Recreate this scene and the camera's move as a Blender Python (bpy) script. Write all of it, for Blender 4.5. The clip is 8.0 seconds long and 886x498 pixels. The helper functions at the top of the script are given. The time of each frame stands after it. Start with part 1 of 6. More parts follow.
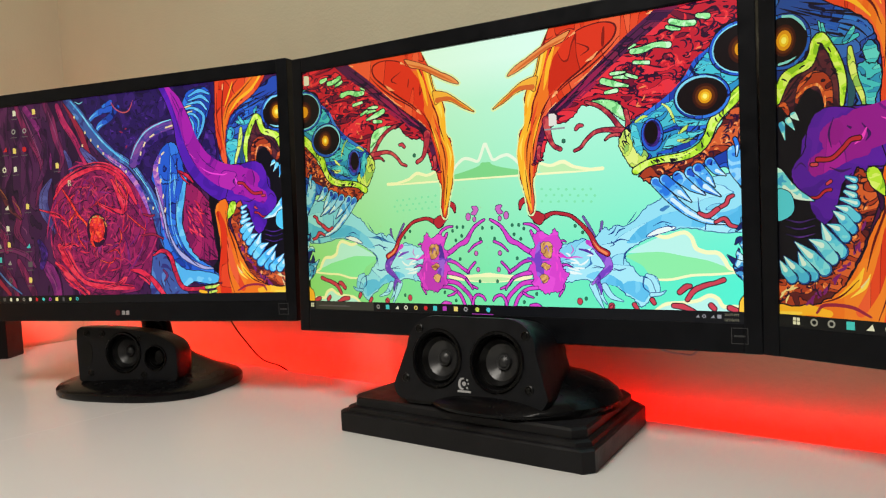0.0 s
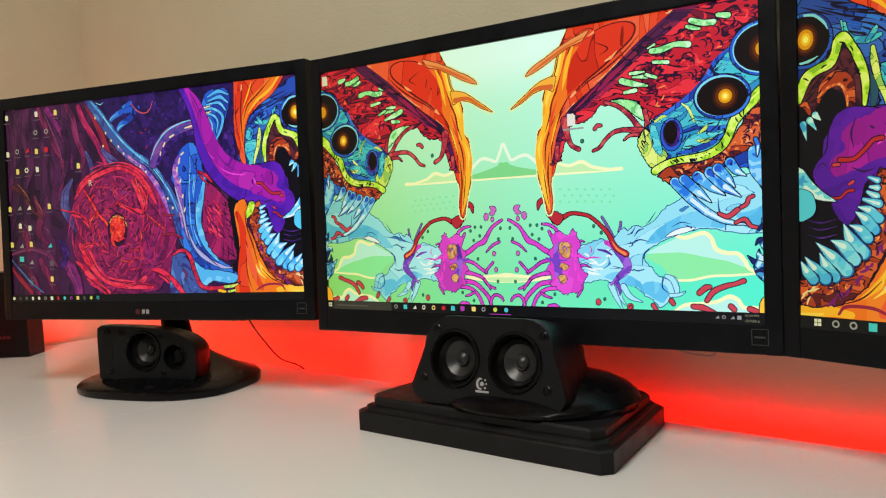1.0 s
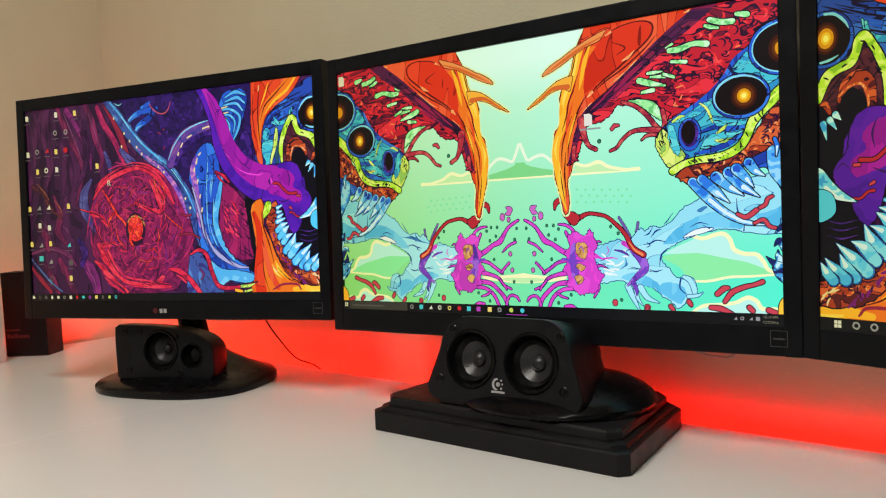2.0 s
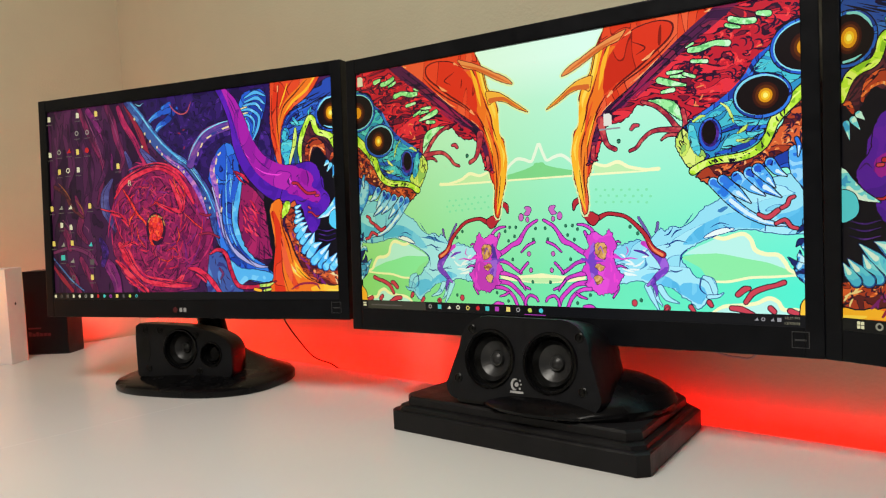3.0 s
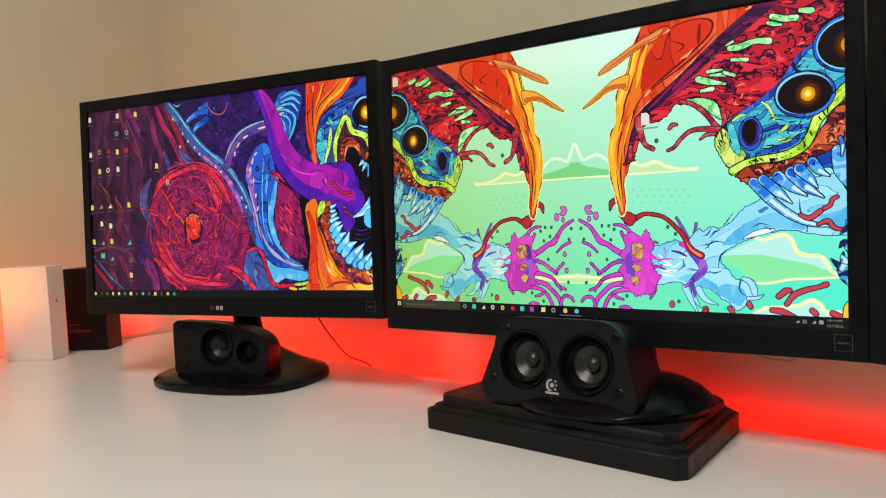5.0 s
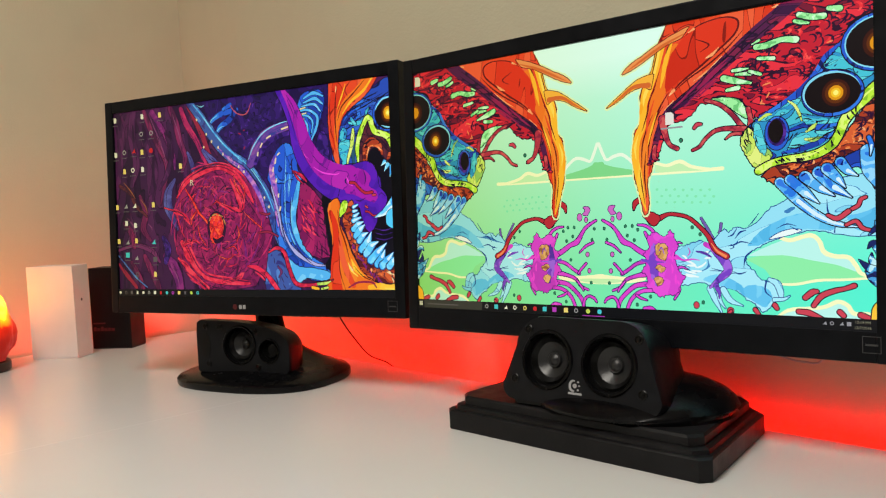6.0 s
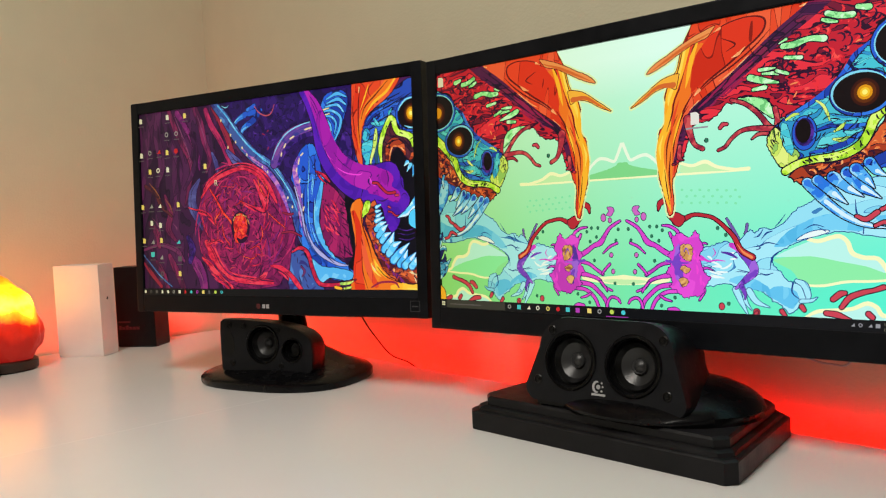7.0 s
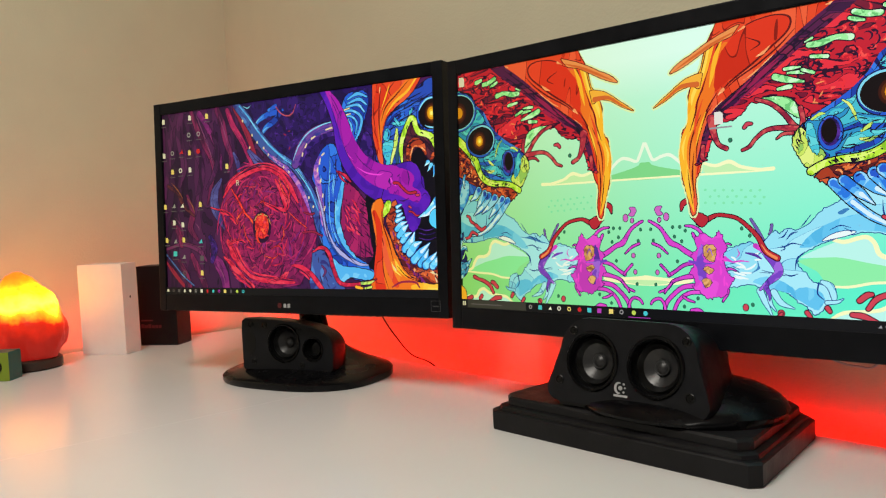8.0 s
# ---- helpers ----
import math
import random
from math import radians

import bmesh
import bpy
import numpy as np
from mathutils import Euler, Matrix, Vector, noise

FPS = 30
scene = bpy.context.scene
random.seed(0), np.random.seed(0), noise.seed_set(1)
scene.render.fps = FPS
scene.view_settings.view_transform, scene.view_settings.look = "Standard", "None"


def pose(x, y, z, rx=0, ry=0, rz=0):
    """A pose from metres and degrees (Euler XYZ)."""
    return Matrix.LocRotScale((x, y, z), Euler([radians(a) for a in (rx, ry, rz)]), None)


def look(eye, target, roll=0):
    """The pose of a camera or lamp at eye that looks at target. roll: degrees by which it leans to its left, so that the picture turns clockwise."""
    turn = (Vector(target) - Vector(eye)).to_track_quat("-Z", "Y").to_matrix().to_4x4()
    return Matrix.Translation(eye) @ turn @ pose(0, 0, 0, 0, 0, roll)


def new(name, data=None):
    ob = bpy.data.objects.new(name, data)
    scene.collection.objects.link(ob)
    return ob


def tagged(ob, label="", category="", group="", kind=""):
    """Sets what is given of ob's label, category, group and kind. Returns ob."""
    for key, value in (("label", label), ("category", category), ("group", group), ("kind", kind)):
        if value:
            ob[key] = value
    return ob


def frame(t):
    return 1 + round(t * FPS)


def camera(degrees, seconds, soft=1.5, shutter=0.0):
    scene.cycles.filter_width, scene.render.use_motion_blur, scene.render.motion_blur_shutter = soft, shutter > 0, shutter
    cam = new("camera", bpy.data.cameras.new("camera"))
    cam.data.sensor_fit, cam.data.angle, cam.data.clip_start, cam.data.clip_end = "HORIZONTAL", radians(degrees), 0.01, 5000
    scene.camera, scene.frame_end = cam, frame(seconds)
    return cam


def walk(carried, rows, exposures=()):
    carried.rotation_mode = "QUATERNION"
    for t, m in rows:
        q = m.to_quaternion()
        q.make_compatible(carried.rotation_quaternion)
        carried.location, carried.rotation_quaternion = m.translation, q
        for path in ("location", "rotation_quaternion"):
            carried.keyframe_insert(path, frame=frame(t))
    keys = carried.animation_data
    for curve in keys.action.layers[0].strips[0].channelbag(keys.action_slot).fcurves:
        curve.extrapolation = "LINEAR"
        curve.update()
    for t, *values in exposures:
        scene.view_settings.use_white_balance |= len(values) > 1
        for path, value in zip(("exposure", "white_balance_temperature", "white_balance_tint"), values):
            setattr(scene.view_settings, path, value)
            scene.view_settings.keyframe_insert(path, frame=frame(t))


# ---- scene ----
# camera and its walk
cam = camera(58.66, 8.0, soft=1.2)
DESK = 0.75
PATH = [
    (0, 0.8441, -0.7892, 0.2533, 86.767, 3.121, 40.304),
    (0.5, 0.8434, -0.7905, 0.2544, 86.753, 3.129, 41.061),
    (1, 0.8425, -0.7916, 0.2547, 86.757, 3.110, 41.425),
    (1.5, 0.8420, -0.7915, 0.2543, 86.805, 3.083, 41.928),
    (3, 0.8391, -0.7960, 0.2551, 86.879, 3.030, 43.603),
    (3.5, 0.8382, -0.7970, 0.2562, 86.847, 3.052, 44.143),
    (4, 0.8365, -0.7984, 0.2561, 86.885, 3.023, 44.791),
    (4.5, 0.8362, -0.7991, 0.2560, 86.917, 2.966, 45.248),
    (6, 0.8330, -0.8021, 0.2566, 86.981, 2.903, 47.223),
    (6.5, 0.8326, -0.8035, 0.2562, 87.054, 2.859, 47.936),
    (7, 0.8311, -0.8054, 0.2566, 87.082, 2.836, 48.667),
    (7.5, 0.8301, -0.8071, 0.2570, 87.091, 2.835, 49.222),
    (8, 0.8289, -0.8078, 0.2586, 87.042, 2.851, 49.989),
]
walk(cam, [(t, pose(x, y, DESK + z, rx, ry, rz)) for t, x, y, z, rx, ry, rz in PATH])

# ---- world and light ----
world = bpy.data.worlds.new("world")
scene.world = world
world.use_nodes = True
world.node_tree.nodes["Background"].inputs["Color"].default_value = (0.9, 0.95, 1.0, 1)
world.node_tree.nodes["Background"].inputs["Strength"].default_value = 0.02


def area_lamp(name, m, sx, sy, watts, color):
    data = bpy.data.lights.new(name, "AREA")
    data.shape, data.size, data.size_y, data.energy, data.color = "RECTANGLE", sx, sy, watts, color
    ob = new(name, data)
    ob.matrix_world = m
    return ob


WALL_Y, WALL_X = 0.045, -0.972
area_lamp("ceiling_lamp", look((0.46, -1.30, 2.44), (0.46, -1.24, 0)), 0.7, 0.7, 32.0, (1.0, 0.945, 0.85))
# weak fill added from the right; no window or lamp stands there
area_lamp("side_fill", look((2.78, -1.9, 1.5), (0.0, -0.4, 0.9)), 1.1, 1.2, 0.8, (0.95, 0.97, 1.0))
# red light strips behind the rear and the side edge of the desk
area_lamp("strip_light_rear", look((-0.345, 0.014, DESK - 0.0075), (-0.345, WALL_Y + 0.01, DESK + 0.018)), 1.1, 0.005, 1.35, (1.0, 0.004, 0.002))
area_lamp("strip_light_rear", look((1.05, 0.026, DESK - 0.0075), (1.05, WALL_Y + 0.01, DESK + 0.014)), 1.68, 0.005, 1.0, (1.0, 0.004, 0.002))
area_lamp("strip_light_side", pose(-0.938, -0.45, DESK - 0.0085, 180, 0, 90), 0.88, 0.005, 0.9, (1.0, 0.004, 0.002))


# ---- materials ----
def nodes_of(name):
    m = bpy.data.materials.new(name)
    m.use_nodes = True
    return m, m.node_tree.nodes, m.node_tree.links, m.node_tree.nodes["Principled BSDF"]


def surface(name, color, rough=0.5, metal=0.0, grain=30.0, vary=0.12, bump=0.0, bump_scale=200.0, coat=0.0, spec=0.5, gloss_vary=0.08):
    """A painted, plastic or wooden surface with two scales of variation in colour and gloss, and a fine relief."""
    m, n, l, b = nodes_of(name)
    tc = n.new("ShaderNodeTexCoord")
    big, fine = n.new("ShaderNodeTexNoise"), n.new("ShaderNodeTexNoise")
    big.inputs["Scale"].default_value, big.inputs["Detail"].default_value = grain / 8, 4
    fine.inputs["Scale"].default_value, fine.inputs["Detail"].default_value = grain, 6
    for t in (big, fine):
        l.new(tc.outputs["Object"], t.inputs["Vector"])
    add = n.new("ShaderNodeMath")
    add.operation = "ADD"
    l.new(big.outputs["Fac"], add.inputs[0])
    l.new(fine.outputs["Fac"], add.inputs[1])
    ramp = n.new("ShaderNodeMapRange")
    ramp.inputs["From Min"].default_value, ramp.inputs["From Max"].default_value = 0.7, 1.3
    ramp.inputs["To Min"].default_value, ramp.inputs["To Max"].default_value = 1 - vary, 1 + vary
    l.new(add.outputs[0], ramp.inputs["Value"])
    mul = n.new("ShaderNodeVectorMath")
    mul.operation = "SCALE"
    mul.inputs[0].default_value = color
    l.new(ramp.outputs["Result"], mul.inputs["Scale"])
    l.new(mul.outputs["Vector"], b.inputs["Base Color"])
    rr = n.new("ShaderNodeMapRange")
    rr.inputs["From Min"].default_value, rr.inputs["From Max"].default_value = 0.3, 0.7
    rr.inputs["To Min"].default_value, rr.inputs["To Max"].default_value = max(rough - gloss_vary, 0.02), min(rough + gloss_vary, 1)
    l.new(fine.outputs["Fac"], rr.inputs["Value"])
    l.new(rr.outputs["Result"], b.inputs["Roughness"])
    b.inputs["Metallic"].default_value = metal
    b.inputs["Coat Weight"].default_value = coat
    b.inputs["Specular IOR Level"].default_value = spec
    if bump:
        tex, bp = n.new("ShaderNodeTexNoise"), n.new("ShaderNodeBump")
        tex.inputs["Scale"].default_value, tex.inputs["Detail"].default_value = bump_scale, 5
        l.new(tc.outputs["Object"], tex.inputs["Vector"])
        bp.inputs["Strength"].default_value, bp.inputs["Distance"].default_value = bump, 0.002
        l.new(tex.outputs["Fac"], bp.inputs["Height"])
        l.new(bp.outputs["Normal"], b.inputs["Normal"])
    return m


def glow(name, color, strength):
    m, n, l, b = nodes_of(name)
    b.inputs["Base Color"].default_value = (0.01, 0.01, 0.01, 1)
    b.inputs["Roughness"].default_value = 0.35
    b.inputs["Emission Color"].default_value = (*color, 1)
    b.inputs["Emission Strength"].default_value = strength
    return m


WALL = surface("wall_paint", (0.635, 0.60, 0.435), 0.75, 0, 14, 0.03, 0.25, 260)
DESK_WHITE = surface("white_laminate", (0.76, 0.75, 0.735), 0.25, 0, 5, 0.015, gloss_vary=0.01)
CARPET = surface("grey_carpet", (0.22, 0.20, 0.18), 0.95, 0, 40, 0.2, 0.5, 400)
# ceiling out of view, greyed to hold back its bounced light
CEILING = surface("ceiling_dimmed", (0.50, 0.48, 0.44), 0.9, 0, 14, 0.03)
# walls out of view, darkened so that less light bounces onto the desk
FAR_WALL = surface("far_wall_dimmed", (0.22, 0.19, 0.15), 0.8, 0, 14, 0.04)
BEZEL = surface("black_brushed_plastic", (0.0040, 0.0046, 0.0066), 0.42, 0, 60, 0.25, 0.05, 900, spec=0.16)
GLOSS = surface("glossy_black_plastic", (0.003, 0.003, 0.0036), 0.24, 0, 30, 0.2, 0, 100, 0.0, spec=0.18)
SPEAKER_BLACK = surface("satin_black_plastic", (0.0066, 0.0072, 0.0095), 0.40, 0, 80, 0.2, 0.12, 1500, spec=0.24)
RUBBER = surface("black_rubber", (0.003, 0.003, 0.003), 0.35, 0, 60, 0.2, spec=0.3)
CONE = surface("grey_speaker_cone", (0.020, 0.020, 0.021), 0.36, 0.1, 60, 0.15, 0.1, 600)
PLINTH = surface("black_stained_wood", (0.0085, 0.0082, 0.0092), 0.42, 0, 40, 0.35, 0.15, 160, spec=0.2)
CARD_WHITE = surface("white_card", (0.80, 0.79, 0.77), 0.5, 0, 25, 0.03)
CARD_BLACK = surface("black_card", (0.004, 0.004, 0.005), 0.45, 0, 25, 0.15, spec=0.2)
PRINT_RED = surface("red_print", (0.09, 0.006, 0.009), 0.4)
PRINT_GREY = surface("grey_print", (0.45, 0.45, 0.46), 0.4)
PRINT_DIM = surface("dim_grey_print", (0.05, 0.05, 0.052), 0.4)
WOOD_DARK = surface("dark_wood_base", (0.035, 0.018, 0.012), 0.5, 0, 50, 0.3, 0.2, 120)
CUBE_GREEN = surface("yellow_green_plastic", (0.22, 0.31, 0.02), 0.4, 0, 40, 0.08)
CUBE_TEAL = surface("dark_teal_plastic", (0.003, 0.12, 0.105), 0.5, 0, 40, 0.08)


# ---- mesh helpers ----
def part(name, bm, material, parent=None, label="", m=None, smooth=False):
    """Links a bmesh as one mesh object, under a thing or a part."""
    me = bpy.data.meshes.new(name)
    bmesh.ops.recalc_face_normals(bm, faces=bm.faces)
    bm.to_mesh(me)
    bm.free()
    for one in material if isinstance(material, (list, tuple)) else [material]:
        me.materials.append(one)
    if smooth:
        for p in me.polygons:
            p.use_smooth = True
        me.set_sharp_from_angle(angle=radians(40))
    ob = new(name, me)
    if parent:
        ob.parent = parent
    if m is not None:
        ob.matrix_basis = m
    if label:
        tagged(ob, label)
    return ob


def thing(name, m, label, category, group="", kind=""):
    ob = new(name)
    ob.empty_display_size = 0.02
    ob.matrix_basis = m
    return tagged(ob, label, category, group, kind)


def box(lo, hi, bevel=0.0, bm=None, segments=2):
    bm2 = bmesh.new()
    bmesh.ops.create_cube(bm2, size=1)
    for v in bm2.verts:
        v.co = Vector([lo[i] + (v.co[i] + 0.5) * (hi[i] - lo[i]) for i in range(3)])
    if bevel:
        bmesh.ops.bevel(bm2, geom=bm2.edges[:], offset=bevel, segments=segments, affect="EDGES", profile=0.7)
    if bm is None:
        return bm2
    me = bpy.data.meshes.new("tmp")
    bm2.to_mesh(me)
    bm2.free()
    bm.from_mesh(me)
    bpy.data.meshes.remove(me)
    return bm


def rings(loops, cap_first=True, cap_last=True, closed=True, bm=None):
    """A skin over loops of equal count."""
    bm = bm or bmesh.new()
    rows = [[bm.verts.new(p) for p in loop] for loop in loops]
    n = len(rows[0])
    for a, b in zip(rows, rows[1:]):
        for i in range(n if closed else n - 1):
            bm.faces.new((a[i], a[(i + 1) % n], b[(i + 1) % n], b[i]))
    if cap_first:
        bm.faces.new(rows[0][::-1])
    if cap_last:
        bm.faces.new(rows[-1])
    return bm


def lathe(profile, n=40, bm=None, cap=True):
    """A turned body about z, from (radius, height) pairs."""
    return rings([[(r * math.cos(i * math.tau / n), r * math.sin(i * math.tau / n), h) for i in range(n)] for r, h in profile], cap, cap, bm=bm)


def tube(points, radius, sides=8):
    pts = [Vector(p) for p in points]
    loops = []
    for i, p in enumerate(pts):
        d = (pts[min(i + 1, len(pts) - 1)] - pts[max(i - 1, 0)]).normalized()
        a = d.orthogonal().normalized() if i == 0 else (loops_a - d * loops_a.dot(d)).normalized()
        loops_a = a
        b = d.cross(a)
        loops.append([p + radius * (a * math.cos(k * math.tau / sides) + b * math.sin(k * math.tau / sides)) for k in range(sides)])
    return rings(loops)


def smooth_line(points, steps=8):
    """A Catmull-Rom line through the points."""
    pts = [Vector(p) for p in points]
    ext = [2 * pts[0] - pts[1]] + pts + [2 * pts[-1] - pts[-2]]
    out = []
    for i in range(1, len(ext) - 2):
        a, b, c, d = ext[i - 1:i + 3]
        for k in range(steps):
            t = k / steps
            out.append(0.5 * (2 * b + (c - a) * t + (2 * a - 5 * b + 4 * c - d) * t * t + (3 * b - a - 3 * c + d) * t ** 3))
    return out + [pts[-1]]


# ---- the room ----
def slab(name, lo, hi, material, label, category):
    return tagged(part(name, box(lo, hi), material), label, category, "", "structure")


X1, Y0, TOP = 2.9, -3.2, 2.5
slab("wall_rear", (WALL_X - 0.12, WALL_Y, 0), (X1 + 0.12, WALL_Y + 0.12, TOP), WALL, "plain warm beige painted wall behind the desk", "wall")
slab("wall_side", (WALL_X - 0.12, Y0, 0), (WALL_X, WALL_Y, TOP), WALL, "plain warm beige painted side wall", "wall")
slab("wall_far_side", (X1, Y0, 0), (X1 + 0.12, WALL_Y, TOP), FAR_WALL, "plain wall out of view, darkened to cut bounced light", "wall")
slab("wall_front", (WALL_X - 0.12, Y0 - 0.12, 0), (X1 + 0.12, Y0, TOP), FAR_WALL, "plain wall behind the camera, darkened to cut bounced light", "wall")
slab("floor", (WALL_X - 0.12, Y0 - 0.12, -0.1), (X1 + 0.12, WALL_Y + 0.12, 0), CARPET, "plain grey carpeted floor under the desk", "floor")
slab("ceiling", (WALL_X - 0.12, Y0 - 0.12, TOP), (X1 + 0.12, WALL_Y + 0.12, TOP + 0.1), CEILING, "plain ceiling out of view, greyed to cut bounced light", "ceiling")


# ---- the desk ----
desk = thing("desk", pose(0, 0, 0), "large white laminate desk with a faint joint across its top", "desk")
SEAM = -0.17
part("tabletop", box((-0.905, -0.95, DESK - 0.028), (SEAM - 0.0003, 0.0, DESK), 0.001), DESK_WHITE, desk)
REAR = [(SEAM + 0.0003, -0.95), (1.95, -0.95), (1.95, 0.018), (0.68, 0.018), (SEAM + 0.0003, -0.004)]
part("tabletop", rings([[(x, y, z) for x, y in REAR] for z in (DESK - 0.028, DESK)]), DESK_WHITE, desk)
for lx in (-0.86, 0.5, 1.88):
    for ly in (-0.88, -0.07):
        part("leg", box((lx - 0.025, ly - 0.025, 0), (lx + 0.025, ly + 0.025, DESK - 0.028), 0.003), DESK_WHITE, desk)

# ---- the pictures on the screens: flat drawn shapes ----
SW, SH = 0.531, 0.302


def lin(rgb):
    return tuple(((c / 255 + 0.055) / 1.055) ** 2.4 if c > 10 else c / 255 / 12.92 for c in rgb)


def view_fade(n, l, tc, colour):
    """Viewing-angle falloff painted into the lit colour: dimmer and yellower towards the left end."""
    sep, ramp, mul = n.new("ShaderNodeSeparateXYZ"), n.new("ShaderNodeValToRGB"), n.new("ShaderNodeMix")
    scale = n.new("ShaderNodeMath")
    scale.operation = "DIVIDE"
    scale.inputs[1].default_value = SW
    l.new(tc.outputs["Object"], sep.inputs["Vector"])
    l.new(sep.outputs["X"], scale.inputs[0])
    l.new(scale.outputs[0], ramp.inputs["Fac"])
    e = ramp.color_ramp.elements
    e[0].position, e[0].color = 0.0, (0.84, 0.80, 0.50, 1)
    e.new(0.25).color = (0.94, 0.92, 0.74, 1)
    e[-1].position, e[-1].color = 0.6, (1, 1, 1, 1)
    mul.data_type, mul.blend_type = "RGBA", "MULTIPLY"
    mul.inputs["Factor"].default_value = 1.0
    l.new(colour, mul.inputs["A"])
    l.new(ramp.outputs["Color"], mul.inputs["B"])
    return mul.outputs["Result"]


def ink(name, low, mid, high, scale=60.0, cuts=(0.42, 0.56), stretch=(1, 1), gain=1.0):
    """A lit drawing colour in three flat tones, broken up as inked shading."""
    m, n, l, b = nodes_of("lit_" + name)
    tc, mp, tex, ramp = n.new("ShaderNodeTexCoord"), n.new("ShaderNodeMapping"), n.new("ShaderNodeTexNoise"), n.new("ShaderNodeValToRGB")
    mp.inputs["Scale"].default_value = (stretch[0], 1, stretch[1])
    mp.inputs["Rotation"].default_value = (0, 0.6, 0)
    l.new(tc.outputs["Object"], mp.inputs["Vector"])
    l.new(mp.outputs["Vector"], tex.inputs["Vector"])
    tex.inputs["Scale"].default_value, tex.inputs["Detail"].default_value, tex.inputs["Distortion"].default_value = scale, 1.5, 0.8
    l.new(tex.outputs["Fac"], ramp.inputs["Fac"])
    e = ramp.color_ramp.elements
    e[0].position, e[0].color = 0.0, (*lin(low), 1)
    e[1].position, e[1].color = cuts[0], (*lin(mid), 1)
    third = e.new(cuts[1])
    third.color = (*lin(high), 1)
    ramp.color_ramp.interpolation = "CONSTANT"
    b.inputs["Base Color"].default_value = (0.003, 0.003, 0.003, 1)
    b.inputs["Roughness"].default_value = 0.34
    b.inputs["Specular IOR Level"].default_value = 0.28
    l.new(view_fade(n, l, tc, ramp.outputs["Color"]), b.inputs["Emission Color"])
    b.inputs["Emission Strength"].default_value = gain
    return m


def sky_ink():
    """The lit ground of the middle picture: from pale at the top to green below, more cyan to one side."""
    m, n, l, b = nodes_of("lit_sky")
    tc, sep = n.new("ShaderNodeTexCoord"), n.new("ShaderNodeSeparateXYZ")
    l.new(tc.outputs["Object"], sep.inputs["Vector"])
    across, up = n.new("ShaderNodeValToRGB"), n.new("ShaderNodeValToRGB")
    sx, sz = n.new("ShaderNodeMath"), n.new("ShaderNodeMath")
    for node, out, size in ((sx, "X", SW), (sz, "Z", SH)):
        node.operation = "DIVIDE"
        node.inputs[1].default_value = size
        l.new(sep.outputs[out], node.inputs[0])
    l.new(sx.outputs[0], across.inputs["Fac"])
    l.new(sz.outputs[0], up.inputs["Fac"])
    a = across.color_ramp.elements
    a[0].color, a[1].color = (*lin((146, 226, 132)), 1), (*lin((84, 244, 212)), 1)
    u = up.color_ramp.elements
    u[0].position, u[0].color = 0.12, (0, 0, 0, 1)
    u[1].position, u[1].color = 0.93, (0.97, 0.97, 0.97, 1)
    for at, grey in ((0.45, 0.28), (0.78, 0.58)):
        u.new(at).color = (grey, grey, grey, 1)
    mix = n.new("ShaderNodeMix")
    mix.data_type = "RGBA"
    l.new(up.outputs["Color"], mix.inputs["Factor"])
    l.new(across.outputs["Color"], mix.inputs["A"])
    mix.inputs["B"].default_value = (*lin((222, 255, 238)), 1)
    b.inputs["Base Color"].default_value = (0.003, 0.003, 0.003, 1)
    b.inputs["Roughness"].default_value = 0.34
    b.inputs["Specular IOR Level"].default_value = 0.28
    l.new(view_fade(n, l, tc, mix.outputs["Result"]), b.inputs["Emission Color"])
    b.inputs["Emission Strength"].default_value = 1.0
    return m


def contour_ink(name, tones, line, scale, stretch=(1, 1), turn=0.6, width=0.022):
    """Three lit tones parted by drawn lines that wander like brushed contours."""
    m = ink(name, tones[0], tones[1], tones[2], scale, (0.42, 0.56), stretch)
    for node in m.node_tree.nodes:
        if node.bl_idname == "ShaderNodeMapping":
            node.inputs["Rotation"].default_value = (0, turn, 0)
        if node.bl_idname == "ShaderNodeValToRGB" and node.color_ramp.interpolation == "CONSTANT":
            for at, colour in ((0.42 - width, line), (0.56 - width, line), (0.48, tones[1])):
                node.color_ramp.elements.new(at).color = (*lin(colour), 1)
    return m


def plain_ink(name, c):
    return ink(name, c, c, c, 40)


INKS = {}
INKS["sky"] = sky_ink()
INKS["white"] = plain_ink("white", (235, 250, 250))
INKS["cream"] = plain_ink("cream", (248, 250, 196))
INKS["hill_green"] = plain_ink("hill_green", (128, 216, 140))
INKS["cloud_green"] = plain_ink("cloud_green", (142, 240, 170))
INKS["cloud_pale"] = plain_ink("cloud_pale", (188, 246, 236))
INKS["mint"] = ink("mint", (110, 200, 120), (160, 240, 160), (205, 250, 205), 120)
INKS["limb"] = contour_ink("limb", ((130, 212, 240), (150, 226, 246), (168, 235, 250)), (60, 128, 190), 16, (0.6, 1.2), 0.6, 0.005)
INKS["limb_deep"] = ink("limb_deep", (84, 185, 232), (98, 196, 240), (120, 210, 246), 26)
INKS["ink"] = plain_ink("ink", (22, 14, 34))
INKS["ink_blue"] = plain_ink("ink_blue", (22, 62, 140))
INKS["ink_dark"] = plain_ink("ink_dark", (44, 14, 50))
INKS["ink_red"] = plain_ink("ink_red", (98, 18, 20))
INKS["violet"] = ink("violet", (86, 48, 160), (120, 66, 196), (160, 100, 220), 70)
INKS["magenta"] = ink("magenta", (196, 58, 190), (218, 66, 206), (232, 78, 216), 30, (0.38, 0.62))
INKS["ochre"] = ink("ochre", (150, 95, 60), (205, 150, 85), (228, 176, 110), 150)
INKS["dot_green"] = plain_ink("dot_green", (40, 120, 90))
